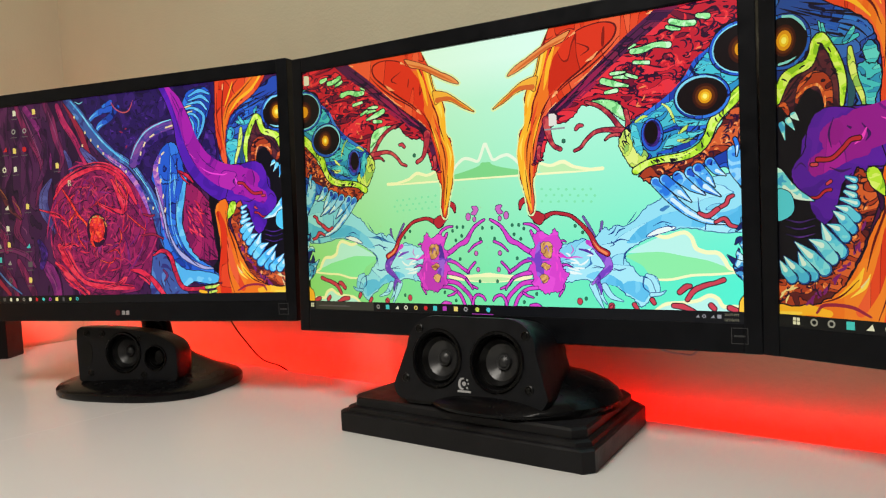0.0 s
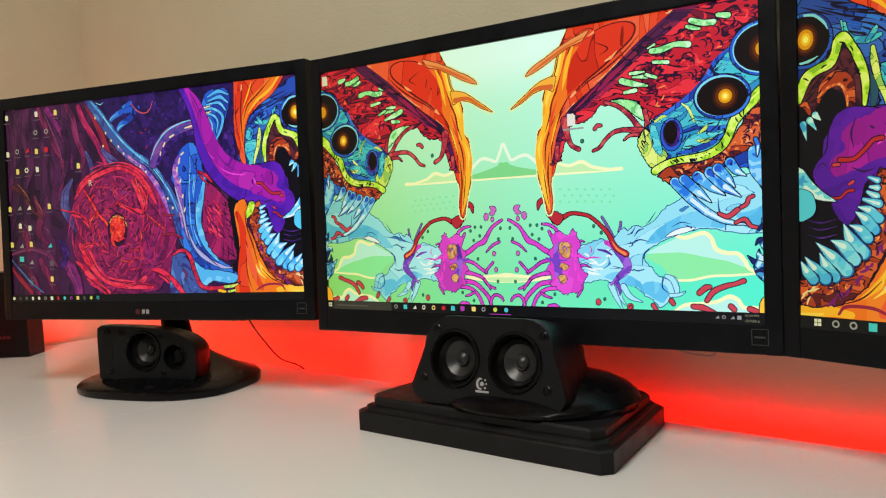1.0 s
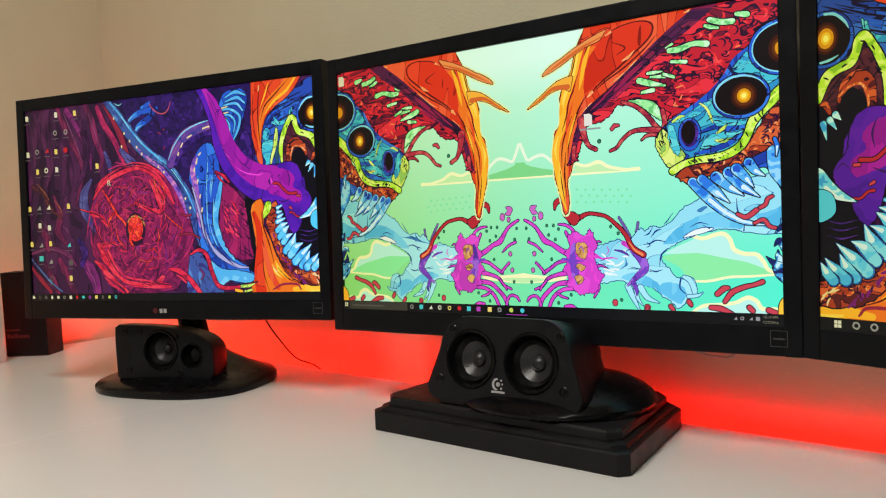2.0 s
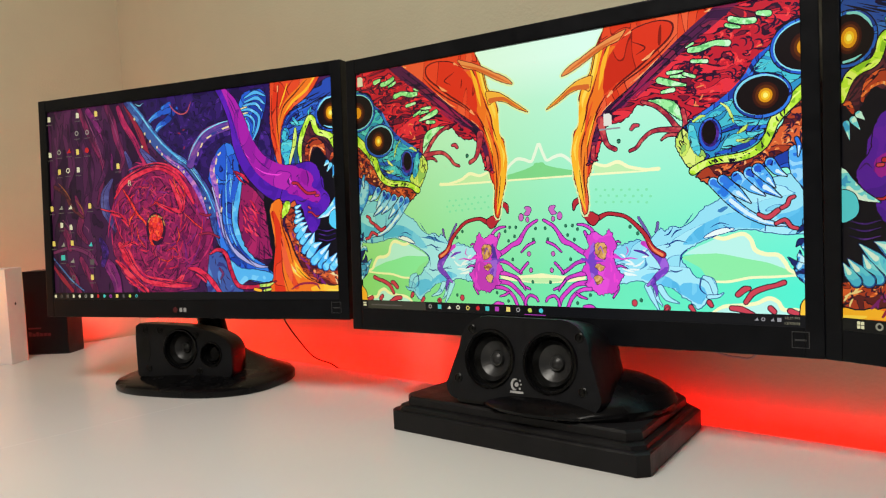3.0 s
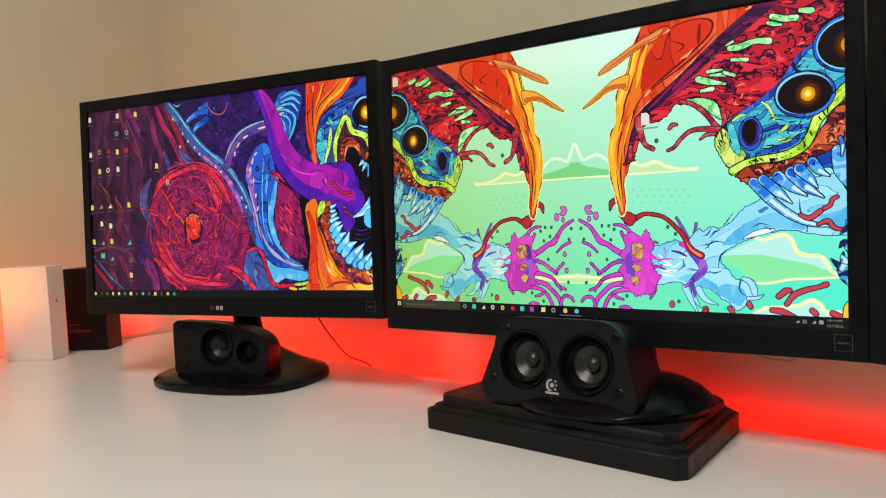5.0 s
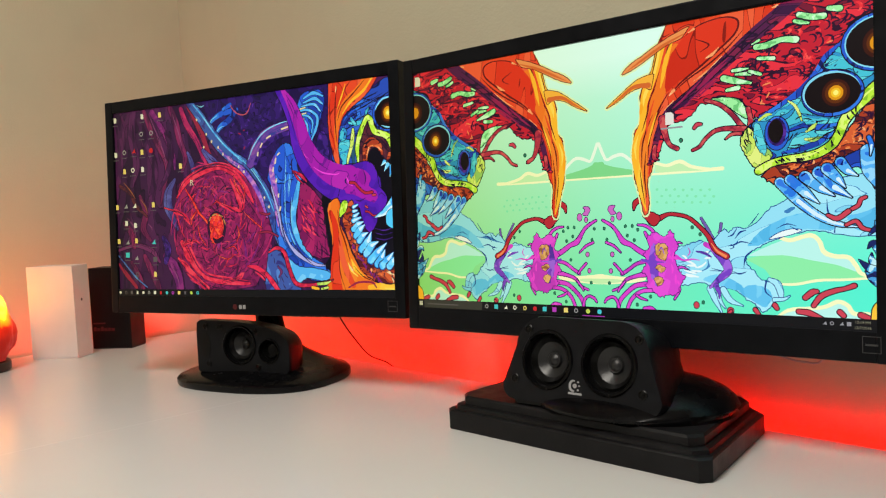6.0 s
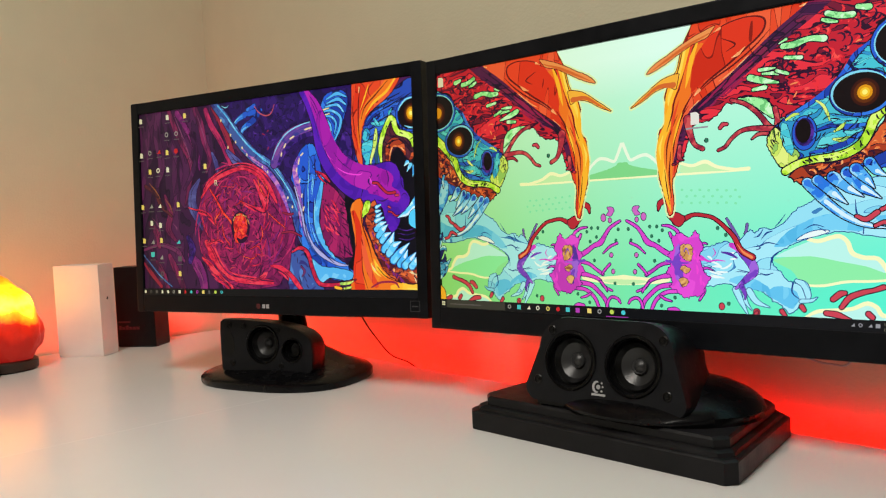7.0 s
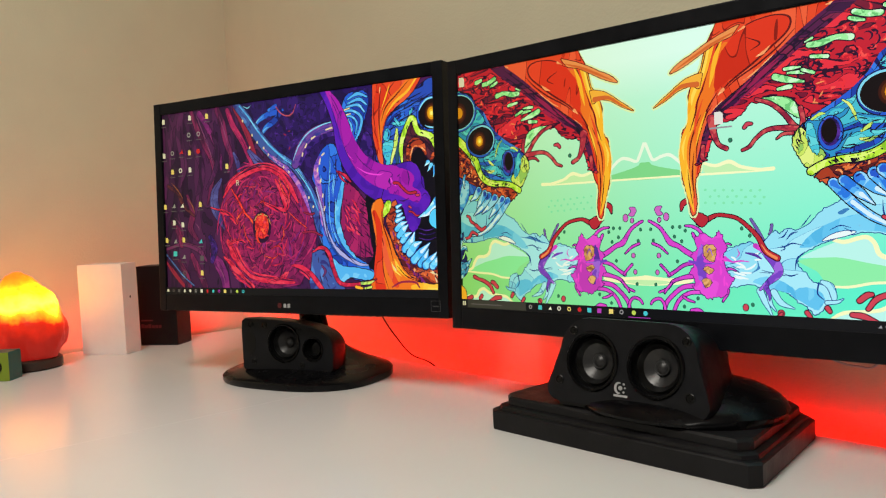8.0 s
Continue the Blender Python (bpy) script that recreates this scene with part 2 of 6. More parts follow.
INKS["whip"] = plain_ink("whip", (184, 40, 54))
INKS["whip_pale"] = plain_ink("whip_pale", (190, 80, 90))
INKS["rust"] = contour_ink("rust", ((92, 28, 34), (170, 60, 34), (216, 96, 50)), (40, 12, 30), 70, (0.6, 1.2), 0.5, 0.03)
INKS["rust_light"] = ink("rust_light", (205, 88, 44), (232, 120, 60), (246, 170, 110), 160)
INKS["rust_dark"] = ink("rust_dark", (50, 20, 40), (84, 34, 50), (100, 44, 54), 90)
INKS["wing"] = ink("wing", (236, 104, 26), (240, 118, 32), (244, 132, 40), 24, (0.42, 0.58), (1, 0.3))
INKS["wing_red"] = contour_ink("wing_red", ((218, 54, 26), (230, 72, 36), (238, 94, 54)), (136, 26, 16), 20, (1.5, 0.35), 0.6, 0.009)
INKS["wing_pale"] = ink("wing_pale", (224, 120, 70), (246, 160, 100), (252, 190, 130), 60)
INKS["gold"] = ink("gold", (248, 166, 30), (252, 184, 44), (255, 200, 60), 24, (0.40, 0.60), (1, 0.3))
INKS["flesh"] = contour_ink("flesh", ((118, 20, 50), (196, 30, 50), (232, 48, 64)), (44, 10, 40), 60, (0.5, 1.5), 0.3, 0.04)
INKS["flesh_dark"] = contour_ink("flesh_dark", ((58, 18, 62), (84, 26, 72), (126, 32, 70)), (34, 10, 44), 50, (0.5, 1.3), -0.7, 0.03)
INKS["flesh_hot"] = ink("flesh_hot", (205, 30, 48), (236, 48, 58), (248, 84, 78), 120)
INKS["aqua"] = contour_ink("aqua", ((48, 150, 204), (70, 196, 214), (98, 214, 220)), (16, 40, 96), 60, (0.6, 1.2), 0.5, 0.012)
INKS["aqua_light"] = plain_ink("aqua_light", (130, 214, 236))
INKS["blue"] = contour_ink("blue", ((28, 62, 164), (36, 90, 206), (50, 122, 226)), (14, 24, 92), 34, (0.9, 0.6), 0.5, 0.014)
INKS["lime"] = ink("lime", (140, 196, 40), (190, 236, 62), (222, 248, 120), 90)
INKS["lime_soft"] = contour_ink("lime_soft", ((150, 200, 96), (204, 232, 100), (226, 242, 130)), (60, 96, 40), 60, (1.2, 0.6), 0.3, 0.012)
INKS["tooth_blue"] = ink("tooth_blue", (40, 120, 226), (84, 176, 244), (150, 216, 252), 70)
INKS["tooth_pale"] = plain_ink("tooth_pale", (214, 242, 254))
INKS["tooth_navy"] = ink("tooth_navy", (24, 36, 100), (70, 160, 220), (190, 236, 246), 90, (0.48, 0.6))
INKS["tooth_cyan"] = ink("tooth_cyan", (60, 160, 236), (110, 212, 250), (196, 244, 254), 90)
INKS["cyan"] = plain_ink("cyan", (84, 206, 250))
INKS["pupil"] = plain_ink("pupil", (16, 7, 12))
INKS["amber_dim"] = plain_ink("amber_dim", (96, 44, 10))
INKS["amber"] = plain_ink("amber", (222, 150, 20))
INKS["amber_hot"] = plain_ink("amber_hot", (255, 244, 120))
INKS["drip"] = plain_ink("drip", (204, 66, 84))
INKS["base_dark"] = contour_ink("base_dark", ((42, 17, 54), (60, 24, 70), (78, 31, 82)), (24, 10, 38), 26, (1.6, 0.4), 0.2, 0.014)
INKS["mauve"] = ink("mauve", (76, 22, 66), (106, 30, 82), (132, 36, 92), 40, stretch=(1.6, 0.5))
INKS["plum"] = ink("plum", (44, 18, 56), (66, 26, 74), (88, 34, 90), 40, stretch=(1.6, 0.5))
INKS["plum_light"] = plain_ink("plum_light", (112, 44, 100))
INKS["violet_dark"] = ink("violet_dark", (34, 18, 84), (60, 30, 120), (86, 44, 150), 70)
INKS["crimson"] = ink("crimson", (136, 20, 60), (190, 30, 66), (226, 46, 76), 90)
INKS["swirl_hot"] = ink("swirl_hot", (146, 28, 88), (172, 36, 96), (196, 46, 100), 70)
INKS["blood"] = ink("blood", (196, 30, 66), (226, 44, 78), (236, 66, 92), 80)
INKS["plum_hot"] = ink("plum_hot", (96, 26, 100), (118, 32, 112), (140, 44, 124), 70)
INKS["band"] = ink("band", (50, 50, 120), (62, 88, 160), (84, 130, 200), 40, (0.40, 0.60))
INKS["night"] = contour_ink("night", ((30, 15, 66), (40, 20, 86), (52, 25, 104)), (20, 9, 48), 50, (1, 1), 0.3, 0.014)
INKS["swirl"] = contour_ink("swirl", ((104, 20, 72), (130, 25, 84), (150, 32, 92)), (60, 10, 54), 60, (1, 1), 0.3, 0.014)
INKS["ember"] = ink("ember", (180, 30, 40), (240, 52, 48), (250, 100, 60), 140)
INKS["blue_grey"] = ink("blue_grey", (58, 70, 150), (72, 104, 178), (94, 138, 204), 40, (0.36, 0.60))
INKS["sky_blue"] = ink("sky_blue", (64, 152, 226), (84, 180, 238), (120, 204, 246), 50, (0.36, 0.60))
INKS["lilac"] = ink("lilac", (84, 60, 170), (150, 90, 190), (200, 130, 190), 80)
INKS["tongue"] = contour_ink("tongue", ((150, 24, 158), (168, 28, 168), (182, 38, 174)), (112, 18, 140), 22, (1, 0.6), 0.4, 0.008)
INKS["tongue_rim"] = ink("tongue_rim", (72, 22, 158), (84, 26, 174), (94, 28, 180), 30)
INKS["black"] = plain_ink("black", (10, 8, 22))
INKS["cream_white"] = plain_ink("cream_white", (236, 250, 226))
INKS["cream_glow"] = plain_ink("cream_glow", (222, 242, 178))
INKS["cloud_cream"] = plain_ink("cloud_cream", (196, 240, 178))
INKS["dot_sky"] = plain_ink("dot_sky", (132, 230, 176))
INKS["ink_violet"] = plain_ink("ink_violet", (58, 22, 100))
INKS["violet_soft"] = plain_ink("violet_soft", (112, 92, 170))
INKS["magenta_hot"] = plain_ink("magenta_hot", (242, 70, 214))
INKS["magenta_soft"] = plain_ink("magenta_soft", (206, 104, 198))
INKS["ember_soft"] = plain_ink("ember_soft", (242, 140, 84))
INKS["gold_hot"] = plain_ink("gold_hot", (255, 216, 84))
INKS["wing_deep"] = contour_ink("wing_deep", ((204, 42, 20), (222, 52, 26), (232, 68, 36)), (136, 24, 14), 18, (1.4, 0.4), 0.6, 0.008)
INKS["horn"] = plain_ink("horn", (234, 146, 78))
INKS["horn_gold"] = plain_ink("horn_gold", (246, 178, 58))
INKS["horn_deep"] = plain_ink("horn_deep", (212, 104, 44))
INKS["flesh_mid"] = plain_ink("flesh_mid", (150, 30, 78))
INKS["flesh_whip"] = ink("flesh_whip", (140, 32, 58), (178, 48, 66), (206, 84, 84), 80)
INKS["lime_hot"] = plain_ink("lime_hot", (226, 250, 120))
INKS["amber_deep"] = plain_ink("amber_deep", (58, 18, 10))
INKS["amber_mid"] = plain_ink("amber_mid", (244, 196, 40))
INKS["head"] = contour_ink("head", ((30, 64, 178), (44, 146, 200), (70, 190, 208)), (12, 12, 44), 42, (0.5, 1.2), 0.5)
INKS["crimson_dim"] = plain_ink("crimson_dim", (148, 34, 66))
INKS["blue_dim"] = ink("blue_dim", (62, 56, 124), (76, 74, 146), (90, 92, 166), 30)
INKS["plum_pale"] = plain_ink("plum_pale", (138, 74, 122))
INKS["ochre_dim"] = plain_ink("ochre_dim", (150, 92, 56))
INKS["cream_soft"] = plain_ink("cream_soft", (236, 214, 160))
INKS["lilac_deep"] = ink("lilac_deep", (76, 52, 140), (104, 62, 150), (132, 74, 152), 50)
INKS["lilac_pale"] = plain_ink("lilac_pale", (172, 172, 222))
INKS["fan"] = contour_ink("fan", ((120, 22, 84), (150, 28, 92), (172, 34, 98)), (80, 14, 66), 40, (1.6, 0.5), 0.8, 0.02)
INKS["head_blue"] = contour_ink("head_blue", ((28, 50, 140), (40, 76, 178), (54, 106, 206)), (14, 14, 56), 34, (0.6, 1.2), 0.5, 0.03)
INKS["teal_dim"] = plain_ink("teal_dim", (40, 84, 110))
INKS["magenta_deep"] = plain_ink("magenta_deep", (146, 22, 152))
INKS["violet_hot"] = plain_ink("violet_hot", (120, 32, 120))
INKS["tooth_mid"] = ink("tooth_mid", (74, 182, 246), (96, 204, 250), (130, 220, 252), 60)


class Art:
    """Flat shapes laid over one another, in millimetres from the picture's lower corner, each a hair's breadth before the last."""

    def __init__(self, centre=0.0, both=False, flip=False):
        self.bm, self.slots, self.depth = bmesh.new(), {}, 0.0
        self.centre, self.both, self.flip, self.rnd = centre, both, flip, random.Random(7)

    def face(self, fill, pts):
        slot = self.slots.setdefault(fill, len(self.slots))
        for side in ((1, -1) if self.both else (1,)):
            vs = []
            for x, y in pts:
                if side < 0:
                    x -= 10.5 * min(max(x, 0) / 239, 1) ** 4
                x = self.centre + side * x
                x = 535 - x if self.flip else x
                vs.append(self.bm.verts.new((min(max(x, -2.5), SW * 1000 + 2.5) / 1000, -0.0003 - self.depth, min(max(y, -2.5), SH * 1000 + 2.5) / 1000)))
            self.bm.faces.new(vs).material_index = slot

    def step(self):
        self.depth += 5.5e-6

    def blob(self, fill, pts, line=0.9, rough=0.0, edge="ink"):
        pts = [Vector((*p, 0)) for p in pts]
        ring = pts[-2:] + pts + pts[:2]
        curve = [p for p in smooth_line(ring, 6)][12:-12]
        if rough:
            curve = [p + rough * Vector((self.rnd.uniform(-1, 1), self.rnd.uniform(-1, 1), 0)) for p in curve]
        mid = sum(curve, Vector()) / len(curve)
        if line:
            self.step()
            n = len(curve)
            for i in range(n):
                a, b = curve[i], curve[(i + 1) % n]
                d = (b - a).normalized()
                s = Vector((-d.y, d.x, 0)) * line
                e = d * line * 0.6
                self.face(edge, [(a - e + s).xy, (b + e + s).xy, (b + e - s).xy, (a - e - s).xy])
        self.step()
        self.face(fill, [p.xy for p in curve])

    def ribbon(self, fill, curve, widths):
        n = len(curve)
        left_side, right_side = [], []
        for i, p in enumerate(curve):
            d = (curve[min(i + 1, n - 1)] - curve[max(i - 1, 0)]).normalized()
            s = Vector((-d.y, d.x, 0)) * widths[i] / 2
            left_side.append((p + s).xy)
            right_side.append((p - s).xy)
        for i in range(n - 1):
            self.face(fill, [left_side[i], left_side[i + 1], right_side[i + 1], right_side[i]])
        for c, d, w in ((curve[0], curve[0] - curve[1], widths[0]), (curve[-1], curve[-1] - curve[-2], widths[-1])):
            if w > 1.5:
                a0 = math.atan2(d.y, d.x)
                self.face(fill, [(c.x + w / 2 * math.cos(a0 + k * math.pi / 6), c.y + w / 2 * math.sin(a0 + k * math.pi / 6)) for k in range(-3, 4)])

    def stroke(self, fill, pts, widths, line=0.7, edge="ink"):
        curve = smooth_line([(*p, 0) for p in pts], 7)
        ws = []
        for i in range(len(curve)):
            f = i / 7
            k = min(int(f), len(widths) - 2)
            ws.append(widths[k] + (widths[k + 1] - widths[k]) * (f - k))
        if line:
            self.step()
            self.ribbon(edge, curve, [w + 2 * line for w in ws])
        self.step()
        self.ribbon(fill, curve, ws)

    def disc(self, fill, at, rx, ry, line=0.0):
        for grow, colour in (((line, "ink"),) if line else ()) + ((0, fill),):
            self.step()
            self.face(colour, [(at[0] + (rx + grow) * math.cos(k * math.tau / 28), at[1] + (ry + grow) * math.sin(k * math.tau / 28)) for k in range(28)])

    def hair(self, fill, pts, count, length, width, angle, spread=25, curl=0.5):
        """Short tapered strokes strewn inside an outline."""
        self.step()
        xs, ys = [p[0] for p in pts], [p[1] for p in pts]
        n, tries = 0, 0
        while n < count and tries < count * 30:
            tries += 1
            x, y = self.rnd.uniform(min(xs), max(xs)), self.rnd.uniform(min(ys), max(ys))
            inside = False
            for (x0, y0), (x1, y1) in zip(pts, pts[1:] + pts[:1]):
                if (y0 > y) != (y1 > y) and x < x0 + (y - y0) / (y1 - y0) * (x1 - x0):
                    inside = not inside
            if not inside:
                continue
            n += 1
            a = radians(angle + self.rnd.uniform(-spread, spread))
            size, bend = length * self.rnd.uniform(0.5, 1.2), self.rnd.uniform(-curl, curl)
            steps = 5 if curl < 1 else 9
            line = []
            for k in range(steps):
                line.append(Vector((x, y, 0)))
                x, y = x + size / (steps - 1) * math.cos(a), y + size / (steps - 1) * math.sin(a)
                a += bend * 0.5
            self.ribbon(fill, line, [width * (0.12 + 0.88 * math.sin(math.pi * (k + 0.4) / steps)) for k in range(steps)])

    def flow(self, fill, pts, widths, count, width=0.8):
        """Thin lines that follow a band along parts of its length."""
        self.step()
        curve = smooth_line([(*p, 0) for p in pts], 7)
        n = len(curve)
        for _ in range(count):
            a = self.rnd.uniform(0, 0.75)
            b = min(1.0, a + self.rnd.uniform(0.15, 0.5))
            off, drift, line = self.rnd.uniform(-0.44, 0.44), self.rnd.uniform(-0.12, 0.12), []
            for i in range(int(a * (n - 1)), int(b * (n - 1)) + 1):
                f = i / 7
                k = min(int(f), len(widths) - 2)
                w = widths[k] + (widths[k + 1] - widths[k]) * (f - k)
                d = (curve[min(i + 1, n - 1)] - curve[max(i - 1, 0)]).normalized()
                line.append(curve[i] + Vector((-d.y, d.x, 0)) * w * (off + drift * i / n))
            if len(line) > 3:
                m = len(line) - 1
                self.ribbon(fill, line, [width * (0.15 + 0.85 * math.sin(math.pi * i / m)) for i in range(m + 1)])

    def whirl(self, at, rx, ry):
        """Arcs wound round a centre."""
        for colour, count, width in (("ink_dark", 60, 1.7), ("swirl_hot", 80, 2.6), ("plum_hot", 40, 2.4), ("crimson", 34, 2.0), ("ink_dark", 50, 1.2)):
            self.step()
            for _ in range(count):
                r, a = self.rnd.uniform(0.2, 1.0), self.rnd.uniform(0, math.tau)
                sweep, drift = self.rnd.uniform(0.2, 0.6), self.rnd.uniform(-0.25, 0.25)
                line = [Vector((at[0] + rx * (r + drift * k / 6) * math.cos(a + sweep * k / 6), at[1] + ry * (r + drift * k / 6) * math.sin(a + sweep * k / 6) + self.rnd.uniform(-0.6, 0.6), 0)) for k in range(7)]
                self.ribbon(colour, line, [width * q for q in (0.1, 0.7, 1, 1, 0.9, 0.6, 0.1)])

    def finish(self, parent):
        ob = part("picture", self.bm, [INKS[k] for k in self.slots], parent, "drawn picture lit on the screen")
        return ob


def mid_picture(art):
    art.blob('hill_green', [(-7, 166), (0, 168), (14, 163), (31, 159), (50, 155), (49, 151), (21, 150), (-7, 151)], 0, 0.0)
    art.stroke('cream_white', [(1, 188), (6, 176), (10, 170), (19, 173), (28, 174), (37, 168), (44, 160)], [3.6, 3.6, 3.2, 3.6, 3.6, 3.4, 3], 0)
    art.stroke('cream', [(-7, 151), (47, 151), (91, 151), (135, 152)], [2, 2.2, 2.6, 4], 0)
    art.blob('cloud_cream', [(66, 162), (78, 159), (92, 162), (104, 156), (123, 153), (133, 151), (91, 152), (65, 153)], 0, 0.0)
    art.stroke('cream', [(64, 163), (78, 159), (92, 162), (104, 156), (123, 152), (135, 152)], [3, 3.4, 4, 3.4, 3, 4], 0)
    art.blob('cloud_green', [(156, 63), (190, 68), (217, 62), (237, 60), (254, 53), (265, 48), (242, 45), (203, 41), (184, 41), (173, 54)], 0, 0.0)
    art.blob('cloud_pale', [(159, 66), (185, 79), (202, 84), (217, 85), (226, 71), (245, 65), (255, 52), (237, 58), (217, 62), (190, 67)], 0, 0.0)
    art.stroke('cream', [(185, 84), (197, 81), (208, 84), (216, 85), (222, 80), (226, 70), (235, 66), (246, 65), (252, 58), (256, 51), (266, 47)], [3, 4, 4, 4, 4, 4.4, 4, 4, 4, 3.6, 2], 0)
    art.stroke('cream', [(181, 40), (201, 40), (221, 44), (242, 45), (266, 47)], [2, 2.6, 2.6, 2.4, 2], 0)
    art.blob('cloud_pale', [(186, 9), (196, 16), (213, 18), (226, 20), (237, 25), (245, 22), (250, 15), (262, 15), (269, 10), (269, 0), (186, 2)], 0, 0.0)
    art.stroke('cream', [(184, 9), (196, 16), (213, 18), (226, 20), (237, 25), (245, 22), (250, 15), (262, 15), (269, 10)], [2, 3.6, 3.4, 3.6, 4, 4, 4, 3.4, 3], 0)
    art.blob('cream', [(-4, 46), (13, 45), (30, 44), (42, 47), (52, 44), (50, 40), (29, 37), (-4, 36)], 0, 0.0)
    art.blob('cloud_cream', [(-4, 41), (23, 41), (22, 38), (-4, 36)], 0, 0.0)
    art.disc('dot_sky', (67, 135), 1.5, 1.3, 0)
    art.disc('dot_sky', (77, 134), 1.5, 1.3, 0)
    art.disc('dot_sky', (86, 134), 1.5, 1.3, 0)
    art.disc('dot_sky', (95, 133), 1.5, 1.3, 0)
    art.disc('dot_sky', (104, 133), 1.5, 1.3, 0)
    art.disc('dot_sky', (113, 132), 1.5, 1.3, 0)
    art.disc('dot_sky', (122, 132), 1.5, 1.3, 0)
    art.disc('dot_sky', (72, 128), 1.5, 1.3, 0)
    art.disc('dot_sky', (81, 128), 1.5, 1.3, 0)
    art.disc('dot_sky', (90, 127), 1.5, 1.3, 0)
    art.disc('dot_sky', (99, 127), 1.5, 1.3, 0)
    art.disc('dot_sky', (108, 126), 1.5, 1.3, 0)
    art.disc('dot_sky', (117, 126), 1.5, 1.3, 0)
    art.disc('dot_sky', (126, 125), 1.5, 1.3, 0)
    art.disc('dot_sky', (67, 122), 1.5, 1.3, 0)
    art.disc('dot_sky', (77, 121), 1.5, 1.3, 0)
    art.disc('dot_sky', (86, 121), 1.5, 1.3, 0)
    art.disc('dot_sky', (95, 121), 1.5, 1.3, 0)
    art.disc('dot_sky', (104, 120), 1.5, 1.3, 0)
    art.disc('dot_sky', (113, 120), 1.5, 1.3, 0)
    art.disc('dot_sky', (122, 119), 1.5, 1.3, 0)
    art.blob('limb', [(275, 141), (274, 88), (235, 87), (228, 89), (208, 89), (186, 83), (171, 76), (162, 71), (156, 65), (158, 57), (165, 50), (172, 43), (180, 41), (186, 35), (188, 27), (181, 22), (176, 16), (171, 13), (166, 19), (155, 26), (147, 33), (134, 35), (123, 37), (111, 40), (95, 37), (80, 42), (77, 58), (82, 72), (98, 77), (111, 81), (120, 78), (127, 84), (135, 92), (140, 89), (148, 94), (155, 92), (167, 98), (178, 110), (187, 114), (197, 120), (224, 134)], 0.8, 0.8, 'ink_blue')
    art.blob('limb_deep', [(158, 76), (173, 92), (195, 103), (219, 107), (232, 101), (234, 90), (207, 91), (185, 84), (168, 76)], 0, 0.5)
    art.blob('limb_deep', [(245, 101), (259, 105), (274, 110), (274, 90), (252, 90)], 0, 0.4)
    art.blob('limb_deep', [(157, 38), (172, 37), (180, 29), (175, 18), (166, 21), (149, 32)], 0, 0.4)
    art.blob('limb_deep', [(114, 42), (127, 48), (147, 41), (155, 32), (132, 36)], 0, 0.4)
    art.blob('white', [(179, 82), (187, 88), (198, 91), (207, 90), (197, 86)], 0.7, 0, 'ink_blue')
    art.stroke('ink_blue', [(148, 93), (144, 87), (139, 85)], [0.6, 1.6, 0.4], 0)
    art.stroke('ink_blue', [(157, 91), (151, 89), (146, 83)], [0.6, 1.8, 0.4], 0)
    art.stroke('ink_blue', [(138, 76), (145, 77), (152, 80), (162, 78)], [0.4, 1.4, 1.4, 0.4], 0)
    art.stroke('ink_blue', [(142, 78), (145, 75), (141, 73)], [0.8, 1.2, 0.5], 0)
    art.stroke('ink_blue', [(162, 71), (156, 65), (154, 54)], [1.4, 1.8, 0.4], 0)
    art.stroke('ink_blue', [(144, 51), (150, 49), (157, 51)], [0.5, 1.6, 0.5], 0)
    art.stroke('ink_blue', [(123, 54), (135, 51), (146, 49)], [0.4, 1.4, 0.6], 0)
    art.stroke('ink_blue', [(169, 107), (163, 99), (159, 95)], [0.4, 1.2, 0.4], 0)
    art.stroke('ink_blue', [(175, 43), (174, 33), (180, 27)], [1.6, 1.4, 0.6], 0)
    art.stroke('ink_blue', [(185, 92), (194, 96), (203, 94)], [0.4, 1.2, 0.4], 0)
    art.stroke('ink_blue', [(229, 118), (230, 106), (235, 98)], [0.4, 1.6, 0.8], 0)
    art.stroke('ink_blue', [(197, 94), (204, 90)], [0.4, 1.2], 0)
    art.stroke('ink_blue', [(235, 87), (236, 97)], [1.2, 0.5], 0)
    art.stroke('limb', [(178, 44), (185, 40), (188, 31), (188, 26)], [3, 6, 5, 2], 0.7, 'ink_blue')
    art.stroke('limb', [(182, 25), (191, 26), (196, 29)], [3.4, 2.6, 0.5], 0.7, 'ink_blue')
    art.stroke('limb', [(121, 34), (126, 23), (133, 9)], [6, 5, 0.5], 0.7, 'ink_blue')
    art.stroke('limb', [(134, 33), (141, 23), (153, 18)], [6, 5, 0.5], 0.7, 'ink_blue')
    art.stroke('limb', [(129, 32), (131, 22), (136, 15)], [4, 3, 0.5], 0.7, 'ink_blue')
    art.hair('ink_blue', [(84, 72), (112, 79), (124, 54), (110, 42), (81, 44)], 10, 9, 0.7, -8, 25)
    art.hair('white', [(86, 69), (112, 74), (123, 56), (110, 45), (85, 47)], 10, 12, 2.2, -8, 15)
    art.stroke('violet', [(121, 76), (129, 69), (136, 61), (139, 52), (131, 44), (121, 35)], [3, 8, 9, 8, 6, 2], 0.4)
    art.stroke('magenta', [(117, 78), (126, 73), (132, 68)], [5, 6, 2], 0)
    art.stroke('violet', [(127, 37), (130, 30), (130, 24)], [5, 3, 0.6], 0.4)
    art.stroke('violet', [(107, 71), (116, 69), (123, 65)], [1.5, 3, 1.5], 0)
    art.stroke('magenta', [(86, 66), (94, 62), (103, 63), (111, 62)], [4, 1.8, 1.6, 0.6], 0)
